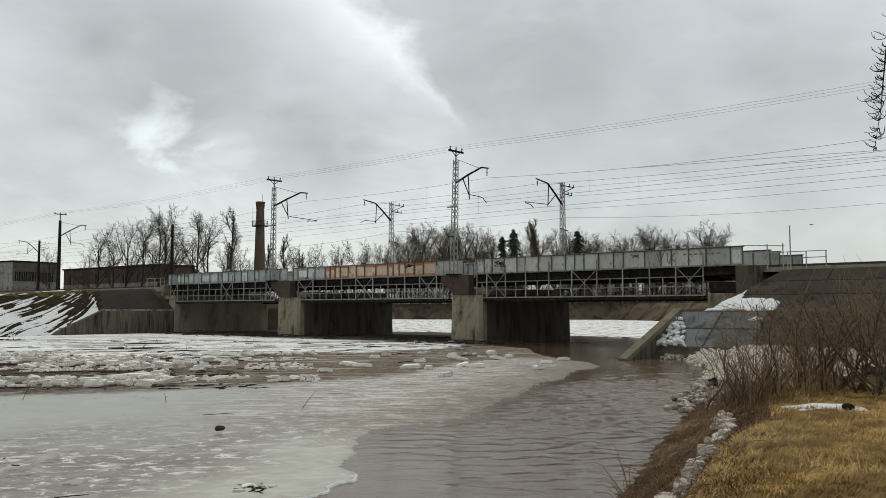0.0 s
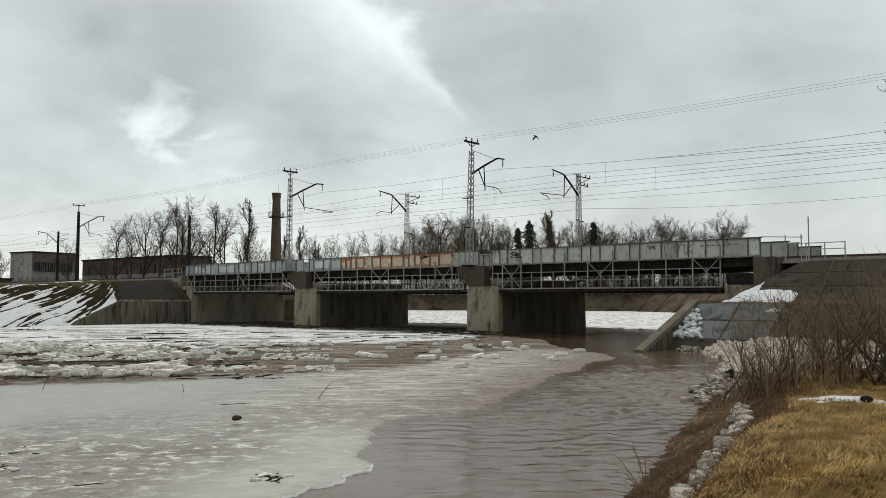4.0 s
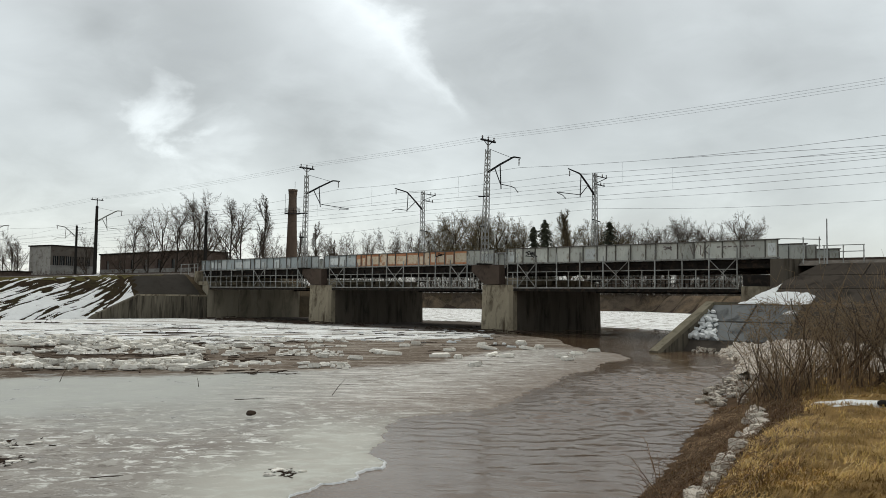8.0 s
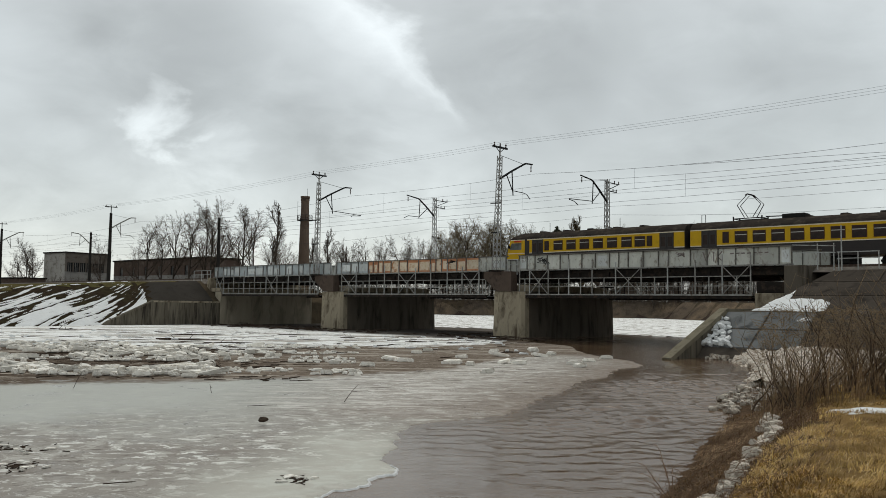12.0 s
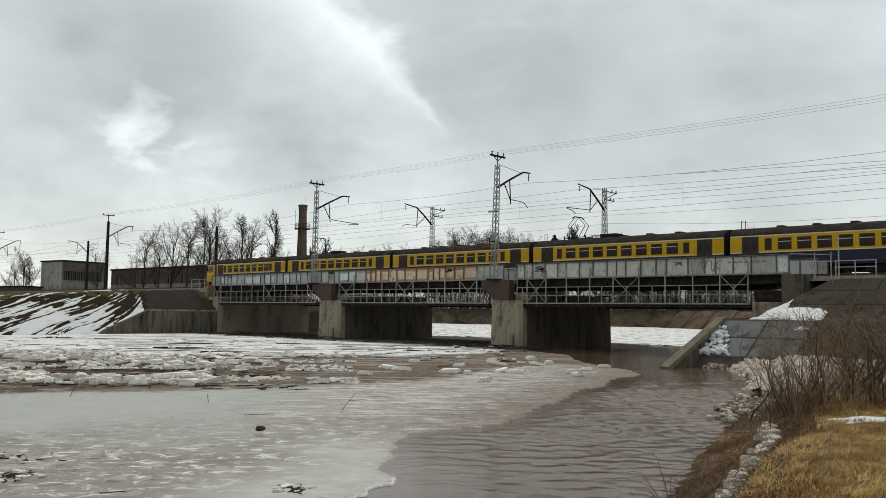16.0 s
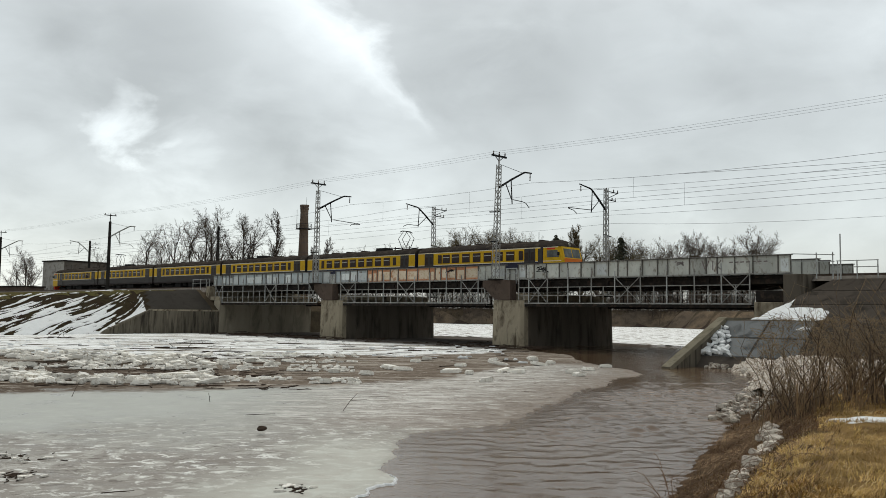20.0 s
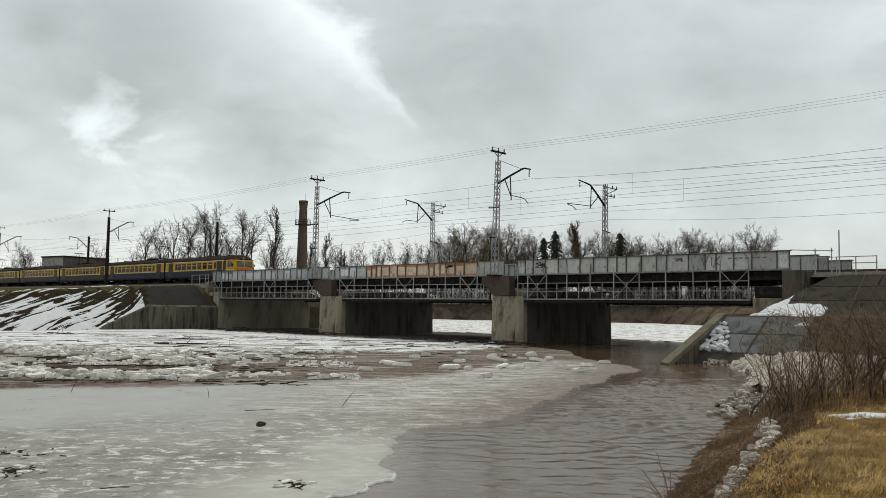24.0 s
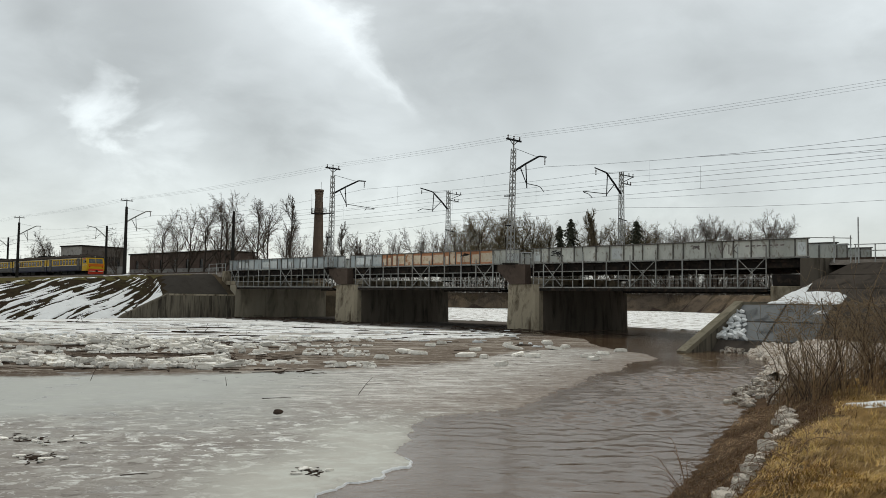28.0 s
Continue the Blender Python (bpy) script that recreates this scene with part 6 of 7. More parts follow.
def water_shoots():
    """Bare bramble shoots that arch out over the water's edge."""
    rng = random.Random(52)
    th = thing("bramble", (-6.3, 11.6, float(ground_height(-6.3, 11.6)) - 0.05), "bare bramble shoots arching over the water", "bramble")
    for a, out, up in ((2.9, 0.75, 0.34), (2.4, 0.9, 0.75), (3.4, 0.7, 0.55), (2.7, 0.45, 0.62), (3.7, 0.5, 0.3), (2.1, 0.35, 0.45)):
        pts = [Vector((math.cos(a) * out * f, math.sin(a) * out * f, up * math.sin(1.9 * f))) + Vector((rng.gauss(0, 0.012), rng.gauss(0, 0.012), rng.gauss(0, 0.012))) * (f > 0) for f in (0, 0.2, 0.4, 0.6, 0.8, 1.0)]
        stem = part("shoot", tube(bmesh.new(), pts, [0.007, 0.0065, 0.006, 0.005, 0.004, 0.003], 5), BRAMBLE, th)
        fine = []
        for p in pts[2:]:
            q = p + Vector((rng.gauss(0, 0.06), rng.gauss(0, 0.06), rng.uniform(0.04, 0.14)))
            fine.append((tuple(p), tuple(q), 0.003, 0.002))
        part("side_twigs", segment_mesh("side_twigs", fine, BRAMBLE, 3), None, stem)
    return th


water_shoots()


def bush(x, y, h, stems, seed, spread=1.1):
    rng = random.Random(seed)
    th = thing("bush", (x, y, float(ground_height(x, y)) - 0.05), "leafless brown bush with many thin branching stems", "bush", "bushes on the bank")
    for _ in range(stems):
        thick, fine = [], []
        a = rng.uniform(0, 6.283)
        p = Vector((rng.gauss(0, 0.28), rng.gauss(0, 0.28), 0))
        d = Vector((math.cos(a) * spread * rng.random(), math.sin(a) * spread * rng.random(), 1)).normalized()
        L, r = h * rng.uniform(0.5, 1.15), rng.choice((0.008, 0.010, 0.013, 0.018, 0.024) if h < 1.7 else (0.013, 0.018, 0.026, 0.034, 0.042))
        n = 8
        for k in range(n):
            q = p + d * L / n
            r1 = r * 0.85
            thick.append((tuple(p), tuple(q), r, r1))
            for _ in range(rng.random() < 0.8):
                e = (d + Vector((rng.gauss(0, 0.6), rng.gauss(0, 0.6), rng.gauss(0.05, 0.3)))).normalized()
                s, l2 = q, L * rng.uniform(0.10, 0.34)
                for j in range(4):
                    t = s + e * l2 / 4
                    fine.append((tuple(s), tuple(t), max(0.003, r1 * 0.42 * (1 - j / 5)), max(0.0025, r1 * 0.42 * (1 - (j + 1) / 5))))
                    if rng.random() < 0.6:
                        w = (e + Vector((rng.gauss(0, 0.6), rng.gauss(0, 0.6), rng.gauss(0.1, 0.4)))).normalized()
                        fine.append((tuple(t), tuple(t + w * l2 * 0.4), 0.003, 0.002))
                    s, e = t, (e + Vector((rng.gauss(0, 0.22), rng.gauss(0, 0.22), 0.08))).normalized()
            if r > 0.01 and k in (1, 2, 3, 4):
                # a side limb that bends upwards
                s, e = q, (d + Vector((rng.gauss(0, 0.75), rng.gauss(0, 0.75), 0.1))).normalized()
                l2, rr = L * rng.uniform(0.3, 0.6), r1 * 0.6
                for j in range(5):
                    t = s + e * l2 / 5
                    thick.append((tuple(s), tuple(t), rr, rr * 0.8))
                    for _ in range(2):
                        w = (e + Vector((rng.gauss(0, 0.6), rng.gauss(0, 0.6), rng.gauss(0.1, 0.4)))).normalized()
                        fine.append((tuple(t), tuple(t + w * l2 * rng.uniform(0.15, 0.4)), 0.0035, 0.002))
                    s, rr, e = t, rr * 0.8, (e + Vector((rng.gauss(0, 0.2), rng.gauss(0, 0.2), 0.12))).normalized()
            p, r = q, r1
            d = (d + Vector((rng.gauss(0, 0.17), rng.gauss(0, 0.17), 0.03 + 0.05 * (spread > 1.3)))).normalized()
        stem = part("stem", segment_mesh("stem", thick, BUSH_BARK, 5), None, th)
        tagged(part("twig_spray", segment_mesh("twig_spray", fine, BUSH_TWIG, 3), None, stem), kind="stuff")
    return th


for n, (x, y, h, s, spread) in enumerate(((-6.7, 16.8, 1.5, 20, 0.8), (-6.2, 16.4, 1.55, 24, 0.7), (-5.6, 17.4, 1.9, 16, 1.2), (-4.9, 18.4, 2.5, 14, 1.7), (-6.3, 19.8, 2.2, 12, 1.3), (-4.3, 17.8, 2.4, 13, 1.8), (-3.7, 19.6, 2.8, 14, 1.5), (-3.2, 18.4, 2.5, 13, 1.7), (-7.3, 19.0, 1.5, 14, 1.2), (-2.6, 21.5, 2.9, 12, 1.4), (-4.6, 21.5, 2.4, 12, 1.3))):
    bush(x, y, h, s, 100 + n, spread)
blade_field("reeds", (-7.6, -4.8), (15.4, 18.2), 380, 1.0, 0.012, 0.35, REED, "pale dry reed stems around the bushes", 6, on_land(1.2, 20))


def lump_mesh(name, seed, mat, flat=0.6):
    """An irregular block with worn edges."""
    rng = random.Random(seed)
    bm = bmesh.new()
    n = rng.randint(5, 7)
    ring = [(math.cos(6.283 * i / n + rng.uniform(-0.3, 0.3)) * rng.uniform(0.35, 0.55), math.sin(6.283 * i / n + rng.uniform(-0.3, 0.3)) * rng.uniform(0.3, 0.5)) for i in range(n)]
    prism(bm, ring, -flat / 2, flat / 2, "z")
    bmesh.ops.bevel(bm, geom=bm.edges[:], offset=0.075, segments=2, affect="EDGES")
    for v in bm.verts:
        v.co += Vector((rng.gauss(0, 0.02), rng.gauss(0, 0.02), rng.gauss(0, 0.025)))
    return as_mesh(name, bm, mat)


BLOCK = [lump_mesh("ice_block", 200 + i, SNOW_BLOCK_MAT, 0.55) for SNOW_BLOCK_MAT in (stained("dirty_bank_ice", (0.66, 0.61, 0.54), (0.52, 0.46, 0.39), (0.24, 0.18, 0.13), 2.5, 0.75, 0.8, 0.03, cover=(0.54, 0.75), vary=0.3),) for i in range(6)]
FLAT = [lump_mesh("ice_floe", 220 + i, FLOE, 0.35) for i in range(8)]
WHITE = [lump_mesh("snow_block", 240 + i, SNOW, 0.55) for i in range(5)]


def drop(name, mesh, x, y, z, size, turn, tilt, label, group, category="ice block"):
    ob = new(name, mesh)
    ob.matrix_world = pose(x, y, z, tilt[0], tilt[1], turn) @ Matrix.Diagonal((*size, 1))
    return tagged(ob, label, category, group)


def bank_ice():
    rng = random.Random(31)
    ys = [8.05, 8.62, 9.92, 11.1, 12.2, 14.24, 15.76, 17.5]
    xs = [-3.98, -4.16, -4.6, -4.99, -5.3, -5.85, -6.55, -7.3]
    y = 8.0
    while y < 17.5:
        x = float(np.interp(y, ys, xs)) + rng.gauss(0, 0.065)
        s = rng.choice((0.1, 0.14, 0.18, 0.22, 0.3))
        drop("ice_block", rng.choice(BLOCK), x, y, float(ground_height(x, y)) + s * 0.14, (s * rng.uniform(0.8, 1.5), s, s * rng.uniform(0.5, 0.9)), rng.uniform(0, 360), (rng.gauss(0, 10), rng.gauss(0, 10)), "dirty white ice block stranded along the bank edge", "ice blocks along the bank")
        y += rng.uniform(0.03, 0.09)


bank_ice()


def snow_sheet(name, xs, ys, thresh, stretch, seed, label, lift=0.06, turn=0.0, bias=None, zf=ground_height, mat=None):
    """Old snow lying in patches: cells of a fine sheet where it has not melted."""
    gx, gy = np.meshgrid(xs, ys)
    c, s = math.cos(turn), math.sin(turn)
    u, v = (gx * c + gy * s) / stretch[0], (gy * c - gx * s) / stretch[1]
    cover = wob(u, v, 1.0, seed) + 0.4 * wob(u, v, 0.33, seed + 3)
    if bias is not None:
        cover = cover + bias(gx, gy)
    z = zf(gx, gy) - 0.05 + (lift + 0.05) * ramp01((cover - thresh) / 0.3 + 0.25) + 0.03 * wob(gx, gy, 0.3, seed)
    keep = (cover[1:, 1:] + cover[:-1, :-1] + cover[1:, :-1] + cover[:-1, 1:]) / 4 > thresh - 0.22
    me = grid_mesh(name, xs, ys, z, [mat or SNOW], keep=keep)
    return tagged(new(name, me), label, "snow", kind="stuff")


snow_sheet("slope_snow", lines((-104.5, -91.5, 0.085)), lines((16, 52.5, 0.085)), 0.05, (3.0, 0.15), 3.0, "melting snow in slanting streaks on the bank", 0.08, radians(123.5), lambda x, y: 0.06 + 0.42 * np.clip((x + 97.5) / 5, -0.8, 0.7) + 0.32 * wob(x, y, 2.0, 7.0) - 0.45 * np.clip((36 - y) / 8, 0, 1) - 3.0 * np.clip((y - 47.9 - 0.36 * (-93.5 - x)) / 0.6, 0, 1) - 0.9 * np.clip((-102.4 - x) / 1.5, 0, 1))
snow_sheet("bank_top_snow", lines((-108, -101, 0.15)), lines((36, 54, 0.15)), 0.35, (0.7, 2.2), 6.0, "flat snow patches on top of the bank", 0.07, 0.25, lambda x, y: 0.25 - 0.5 * np.abs(x + 104.6))
snow_sheet("grass_snow", lines((-6.2, -2.0, 0.05)), lines((12.6, 16.4, 0.05)), 0.15, (0.8, 0.3), 1.0, "thin melting snow patch on the grass", 0.05, 0.3, lambda x, y: 0.75 - 1.3 * np.hypot((x + 4.35) / 0.75, (y - 14.6) / 0.95))
bm = bmesh.new()
bmesh.ops.create_icosphere(bm, subdivisions=2, radius=0.075)
for v in bm.verts:
    v.co = Vector((v.co.x * 1.4, v.co.y * 0.9, v.co.z * 0.75)) * (1 + 0.18 * noise.noise(v.co * 9))
solid("stone", bm, DARK_STEEL, (-3.95, 14.35, float(ground_height(-3.95, 14.35)) + 0.07), "black rounded stone lying on thin snow", "stone")


# ---- floes, logs and drift on the river ----
def at_depth(depth, side):
    """A place on the river by its distance ahead and aside of the near bank."""
    return (AHEAD[0] * depth + ASIDE[0] * side, AHEAD[1] * depth + ASIDE[1] * side)


def floes():
    rng = random.Random(77)
    made = 0
    while made < 330:
        d, slant = rng.uniform(32, 56), rng.uniform(-0.57, 0.06)
        r = d * slant
        if (slant > -0.27 and (rng.random() < 0.72 or d < 40 + 60 * (slant + 0.27))) or float(wob(np.float64(d * 0.9), np.float64(r * 0.5), 1.6, 2.0)) < -0.05:
            continue
        x, y = at_depth(d, r)
        L, w, h = rng.choice((0.35, 0.45, 0.6, 0.8, 1.1, 1.7)) * rng.uniform(0.7, 1.2), rng.uniform(0.25, 0.6), rng.uniform(0.28, 0.7)
        drop("ice_floe", rng.choice(FLAT), x, y, 0.05 + h * 0.13, (L, w, h), 43.6 + rng.gauss(0, 30), (rng.gauss(0, 7), rng.gauss(0, 7)), "small dirty white floe jammed on the river", "jammed ice floes", "ice floe")
        made += 1
    for x, y, L in ((-31.8, 29.6, 1.5), (-30.8, 29.5, 1.4), (-31.5, 25.6, 0.7), (-31.1, 34.1, 0.9), (-28.3, 30.4, 1.3), (-33.8, 40.0, 0.7), (-30.9, 37.2, 1.6), (-27.1, 32.9, 1.4), (-26.2, 32.9, 1.2), (-33.8, 43.9, 0.8), (-29.3, 38.8, 1.3), (-24.3, 35.0, 1.0), (-25.9, 40.3, 1.1), (-27.0, 30.2, 0.5), (-25.1, 37.4, 0.9), (-27.1, 21.6, 0.6), (-26.5, 22.5, 0.5), (-29.5, 25.9, 1.0), (-23.6, 27.5, 0.8), (-23.2, 33.8, 0.7), (-32.6, 42.5, 0.9), (-29.9, 40.6, 0.7), (-35.5, 35.0, 1.2), (-37.0, 37.5, 0.8)):
        drop("ice_floe", rng.choice(FLAT), x, y, 0.10, (L, 0.5, 0.6), 43.6 + rng.gauss(0, 20), (rng.gauss(0, 6), rng.gauss(0, 6)), "thick white floe stranded on the ice sheet", "stranded floes", "ice floe")


floes()


def floe_drift(name, n, depth, side, size, seed, label, mat):
    """Crushed ice too small to count, as one mesh."""
    g = random.Random(seed)
    co, faces = [], []
    for _ in range(n):
        d = g.uniform(*depth)
        r = d * g.uniform(*side)
        x, y = at_depth(d, r)
        if float(wob(np.float64(d * 1.1), np.float64(r * 0.4), 1.3, seed)) < 0.05 or x > float(ice_edge(y)) - 0.4 or x < float(shore_left(y)) or y > 60:
            continue
        L, w, h = g.uniform(*size) * 1.9, g.uniform(*size) * 0.8, g.uniform(0.04, 0.13)
        a = radians(43.6 + g.gauss(0, 30))
        c, s = math.cos(a), math.sin(a)
        b = len(co)
        for z, k in ((0.0, 1.0), (h, 0.82)):
            for i, j in ((-1, -1), (1, -1), (1, 1), (-1, 1)):
                i2, j2 = i * L / 2 * k * g.uniform(0.75, 1.1), j * w / 2 * k * g.uniform(0.75, 1.1)
                co.append((x + c * i2 - s * j2, y + s * i2 + c * j2, 0.03 + z * g.uniform(0.7, 1.1)))
        faces += [(b, b + 1, b + 5, b + 4), (b + 1, b + 2, b + 6, b + 5), (b + 2, b + 3, b + 7, b + 6), (b + 3, b, b + 4, b + 7), (b + 4, b + 5, b + 6, b + 7)]
    me = bpy.data.meshes.new(name)
    me.from_pydata(co, [], faces)
    me.materials.append(mat)
    return tagged(new(name, me), label, "ice", kind="stuff")


floe_drift("crushed_ice", 1700, (31, 56), (-0.58, -0.1), (0.06, 0.28), 5, "crushed dirty ice between the floes", FLOE)
DRIFT = stained("wet_dark_drift", (0.07, 0.05, 0.038), (0.045, 0.034, 0.027), scale=1.5, rough=0.8)


def stick_drift(n, depth, slant, seed, label):
    """Twigs, bark and reed stems lying on the ice."""
    g = random.Random(seed)
    segs = []
    for _ in range(n):
        d = g.uniform(*depth)
        x, y = at_depth(d, d * g.uniform(*slant))
        if x > float(ice_edge(y)) - 0.5 or x < float(shore_left(y)) or y > 56 or float(wob(np.float64(d * 1.1), np.float64(x * 0.4), 1.5, seed)) < -0.1:
            continue
        a, L, r = radians(43.6 + g.gauss(0, 35)), g.uniform(0.15, 1.3) * d / 40, g.choice((0.006, 0.009, 0.013, 0.024))
        p, z = Vector((x, y, 0.045)), g.random() * 0.02
        m = p + Vector((math.cos(a) * L * 0.5, math.sin(a) * L * 0.5, z))
        q = m + Vector((math.cos(a + g.gauss(0, 0.4)) * L * 0.5, math.sin(a) * L * 0.5, g.uniform(-0.01, 0.03)))
        segs += [(tuple(p), tuple(m), r, r), (tuple(m), tuple(q), r, r * 0.5)]
    return tagged(new("drift_wood", segment_mesh("drift_wood", segs, DRIFT, 4)), label, "drift wood", kind="stuff")


stick_drift(900, (31, 55), (-0.58, -0.17), 6, "dark twigs and bark scattered over the jammed ice")
stick_drift(90, (34, 55), (-0.17, 0.1), 9, "few dark twigs in the brown slush")
stick_drift(420, (56, 84), (-0.58, 0.1), 8, "dark twigs scattered over the white snow ice")
floe_drift("crushed_ice", 220, (50, 82), (-0.55, 0.1), (0.10, 0.4), 7, "crushed white ice on the snow ice", SNOW)


def logs():
    rng = random.Random(9)
    for (x0, y0), (x1, y1), r in (((-58.5, 30.6), (-55.9, 33.6), 0.13), ((-66, 36.0), (-63.5, 39.5), 0.09), ((-83, 32.5), (-80, 33.8), 0.13), ((-52.5, 31.0), (-50.5, 33.5), 0.08), ((-45.0, 24.0), (-43.5, 26.5), 0.08), ((-43.0, 23.5), (-41.5, 25.5), 0.07), ((-54.7, 45.0), (-53.0, 45.6), 0.06), ((-33.0, 20.2), (-31.8, 19.8), 0.06), ((-38, 19), (-36.5, 20.6), 0.05), ((-62, 44), (-61, 46.5), 0.07)):
        r *= 0.62
        a, b = Vector((x0, y0, 0.03 + r * 0.5)), Vector((x1, y1, 0.04 + r * 0.6))
        th = thing("log", a, "dark waterlogged log frozen into the river ice", "log", "logs in the ice")
        d = b - a
        pts = [d * f + Vector((rng.gauss(0, 0.05), rng.gauss(0, 0.05), rng.gauss(0, 0.02))) for f in (0, 0.25, 0.5, 0.75, 1)]
        part("trunk", tube(bmesh.new(), pts, [r * 0.6, r, r * 0.85, r * 0.65, r * 0.25], 8), DRIFT, th)
        for f in (0.35, 0.6):
            p = d * f
            part("stub", tube(bmesh.new(), [p, p + Vector((rng.uniform(-0.4, 0.4), rng.uniform(-0.4, 0.4), 0.35))], [r * 0.35, r * 0.15], 5), DRIFT, th)
    bm = bmesh.new()
    bmesh.ops.create_icosphere(bm, subdivisions=2, radius=0.08)
    for v in bm.verts:
        v.co = Vector((v.co.x * 1.1, v.co.y * 1.5, v.co.z * 0.75)) * (1 + 0.75 * noise.noise(v.co * 11))
    solid("stone", bm, DRIFT, (-16.9, 11.6, 0.15), "black stone lying on the grey ice", "stone")
    for x, y, dx, dy, h in ((-19.1, 15.9, -0.9, 1.3, 0.35), (-27.5, 11.6, 0.1, 0.2, 0.5), (-23.5, 14.2, 0.15, -0.15, 0.3), (-20.0, 13.2, 0.4, 0.7, 0.02), (-13.0, 6.0, 0.3, 0.4, 0.03)):
        p = Vector((x, y, 0.05))
        bm = tube(bmesh.new(), [(0, 0, 0), (dx * 0.5, dy * 0.5, h * 0.6), (dx, dy, h)], [0.010, 0.008, 0.004], 5)
        tube(bm, [(dx * 0.5, dy * 0.5, h * 0.6), (dx * 0.4 + 0.2, dy * 0.8, h * 0.7)], [0.006, 0.003], 4)
        solid("stick", bm, DRIFT, p, "thin dark stick frozen into the ice", "stick", "sticks in the ice")


logs()


SHELF = stained("dirty_rubble_ice", (0.74, 0.69, 0.62), (0.50, 0.44, 0.37), (0.20, 0.15, 0.11), 5.0, 0.75, 0.9, 0.05, cover=(0.47, 0.6))


def rubble(name, spots, rng, label):
    """Broken ice too plentiful to count, as one mesh."""
    co, faces = [], []
    for y, x, s in spots:
        src = rng.choice(BLOCK)
        m = pose(x, y, max(0.0, float(ground_height(x, y))) + 0.06, rng.gauss(0, 10), rng.gauss(0, 10), rng.uniform(0, 360)) @ Matrix.Diagonal((s * 1.3, s, s * 0.75, 1))
        b = len(co)
        co += [tuple(m @ v.co) for v in src.vertices]
        faces += [[b + i for i in p.vertices] for p in src.polygons]
    me = bpy.data.meshes.new(name)
    me.from_pydata(co, [], faces)
    me.materials.append(SHELF)
    return tagged(new(name, me), label, "ice", kind="stuff")


def right_shelf():
    """Ice rubble and snow at the foot of the paved slope."""
    rng = random.Random(41)
    put = []
    for _ in range(600):
        x, y = rng.uniform(-23.6, -21.7), rng.uniform(46.9, 49.5)
        if x > -23.2 + (49.8 - y) * 0.5 or any(math.hypot(x - a, y - b) < 0.28 for a, b in put):
            continue
        put.append((x, y))
        s = rng.uniform(0.34, 0.62)
        drop("snow_block", rng.choice(WHITE), x, y, float(ground_height(x, y)) + 0.16, (s * 1.2, s, s * 0.75), rng.uniform(0, 360), (rng.gauss(0, 18), rng.gauss(0, 18)), "clean white snow block on the paved slope", "snow blocks beside the wing wall", "snow block")
    rubble("shore_rubble", [(y, float(shore_right(y)) + rng.uniform(-0.5, 9), rng.uniform(0.18, 0.6)) for y in (rng.uniform(31, 46.6) for _ in range(420))], rng, "dirty broken ice heaped on the low shore")
    rubble("shore_rubble", [(y, float(shore_right(y)) + rng.uniform(-0.5, 1.0), rng.uniform(0.14, 0.42)) for y in (rng.uniform(22.5, 30.5) for _ in range(70))], rng, "dirty broken ice stranded at the water line")


right_shelf()
def slope_patch(x, y):
    top = np.where(x < -20.4, 50.5 + 1.78 * (x + 22.2), 52.5 - 0.22 * (x + 20.3))
    main = 4.0 * np.minimum(np.minimum(top - y, y - 50.55), np.minimum(x + 22.3, -17.9 - x))
    low = 0.25 - 3.0 * np.abs(y - 49.35 - 0.1 * np.sin(3 * x)) - 0.7 * np.abs(x + 18.6)
    lower = 0.2 - 2.0 * np.abs(y - 48.6) - 1.4 * np.abs(x + 19.2)
    return np.clip(np.maximum(main, np.maximum(low, lower)), -3, 1.2)


snow_sheet("paving_snow", lines((-24.0, -16.5, 0.08)), lines((48.0, 54.6, 0.08)), 0.1, (1.6, 0.4), 5.0, "snow lying on the paved embankment slope", 0.09, 0.1, slope_patch)

snow_sheet("shelf_ice", lines((-20.5, -6.0, 0.14)), lines((31.0, 46.6, 0.14)), -0.15, (1.0, 0.7), 8.0, "heaped dirty ice covering the low shore", 0.28, 0.5, lambda x, y: 0.35 - 0.5 * np.clip((34 - y) / 3, 0, 2) - 1.5 * np.clip((shore_right(y) - x) / 1.5, 0, 2), zf=lambda x, y: ground_height(x, y) + 0.10 * wob(x, y, 0.11, 3.0) + 0.06 * wob(x, y, 0.05, 6.0), mat=SHELF)


def ice_rim():
    """A white crust along the near edge of the ice sheet."""
    ys = np.arange(6.5, 10.5, 0.05)
    xs = ice_edge(ys)
    wide = 0.055 * ramp01(wob(ys, ys, 0.9, 4.0) * 1.5 + 0.55) * np.interp(ys, [6, 10, 11, 22], [1.1, 0.9, 0.25, 0.05]) + 0.004
    co, faces = [], []
    for y, x, w in zip(ys, xs, wide):
        for dx, z in ((-w, 0.018), (-0.4 * w, 0.025 + 0.25 * w), (0.01, 0.025), (0.05, -0.02)):
            co.append((x + dx, y, z))
    n = len(ys)
    for i in range(n - 1):
        faces += [(4 * i + k, 4 * i + k + 1, 4 * i + k + 5, 4 * i + k + 4) for k in range(3)]
    me = bpy.data.meshes.new("ice_rim")
    me.from_pydata(co, [], faces)
    me.materials.append(SNOW)
    return tagged(new("ice_rim", me), "white frozen crust along the ice edge", "ice", kind="stuff")


ice_rim()


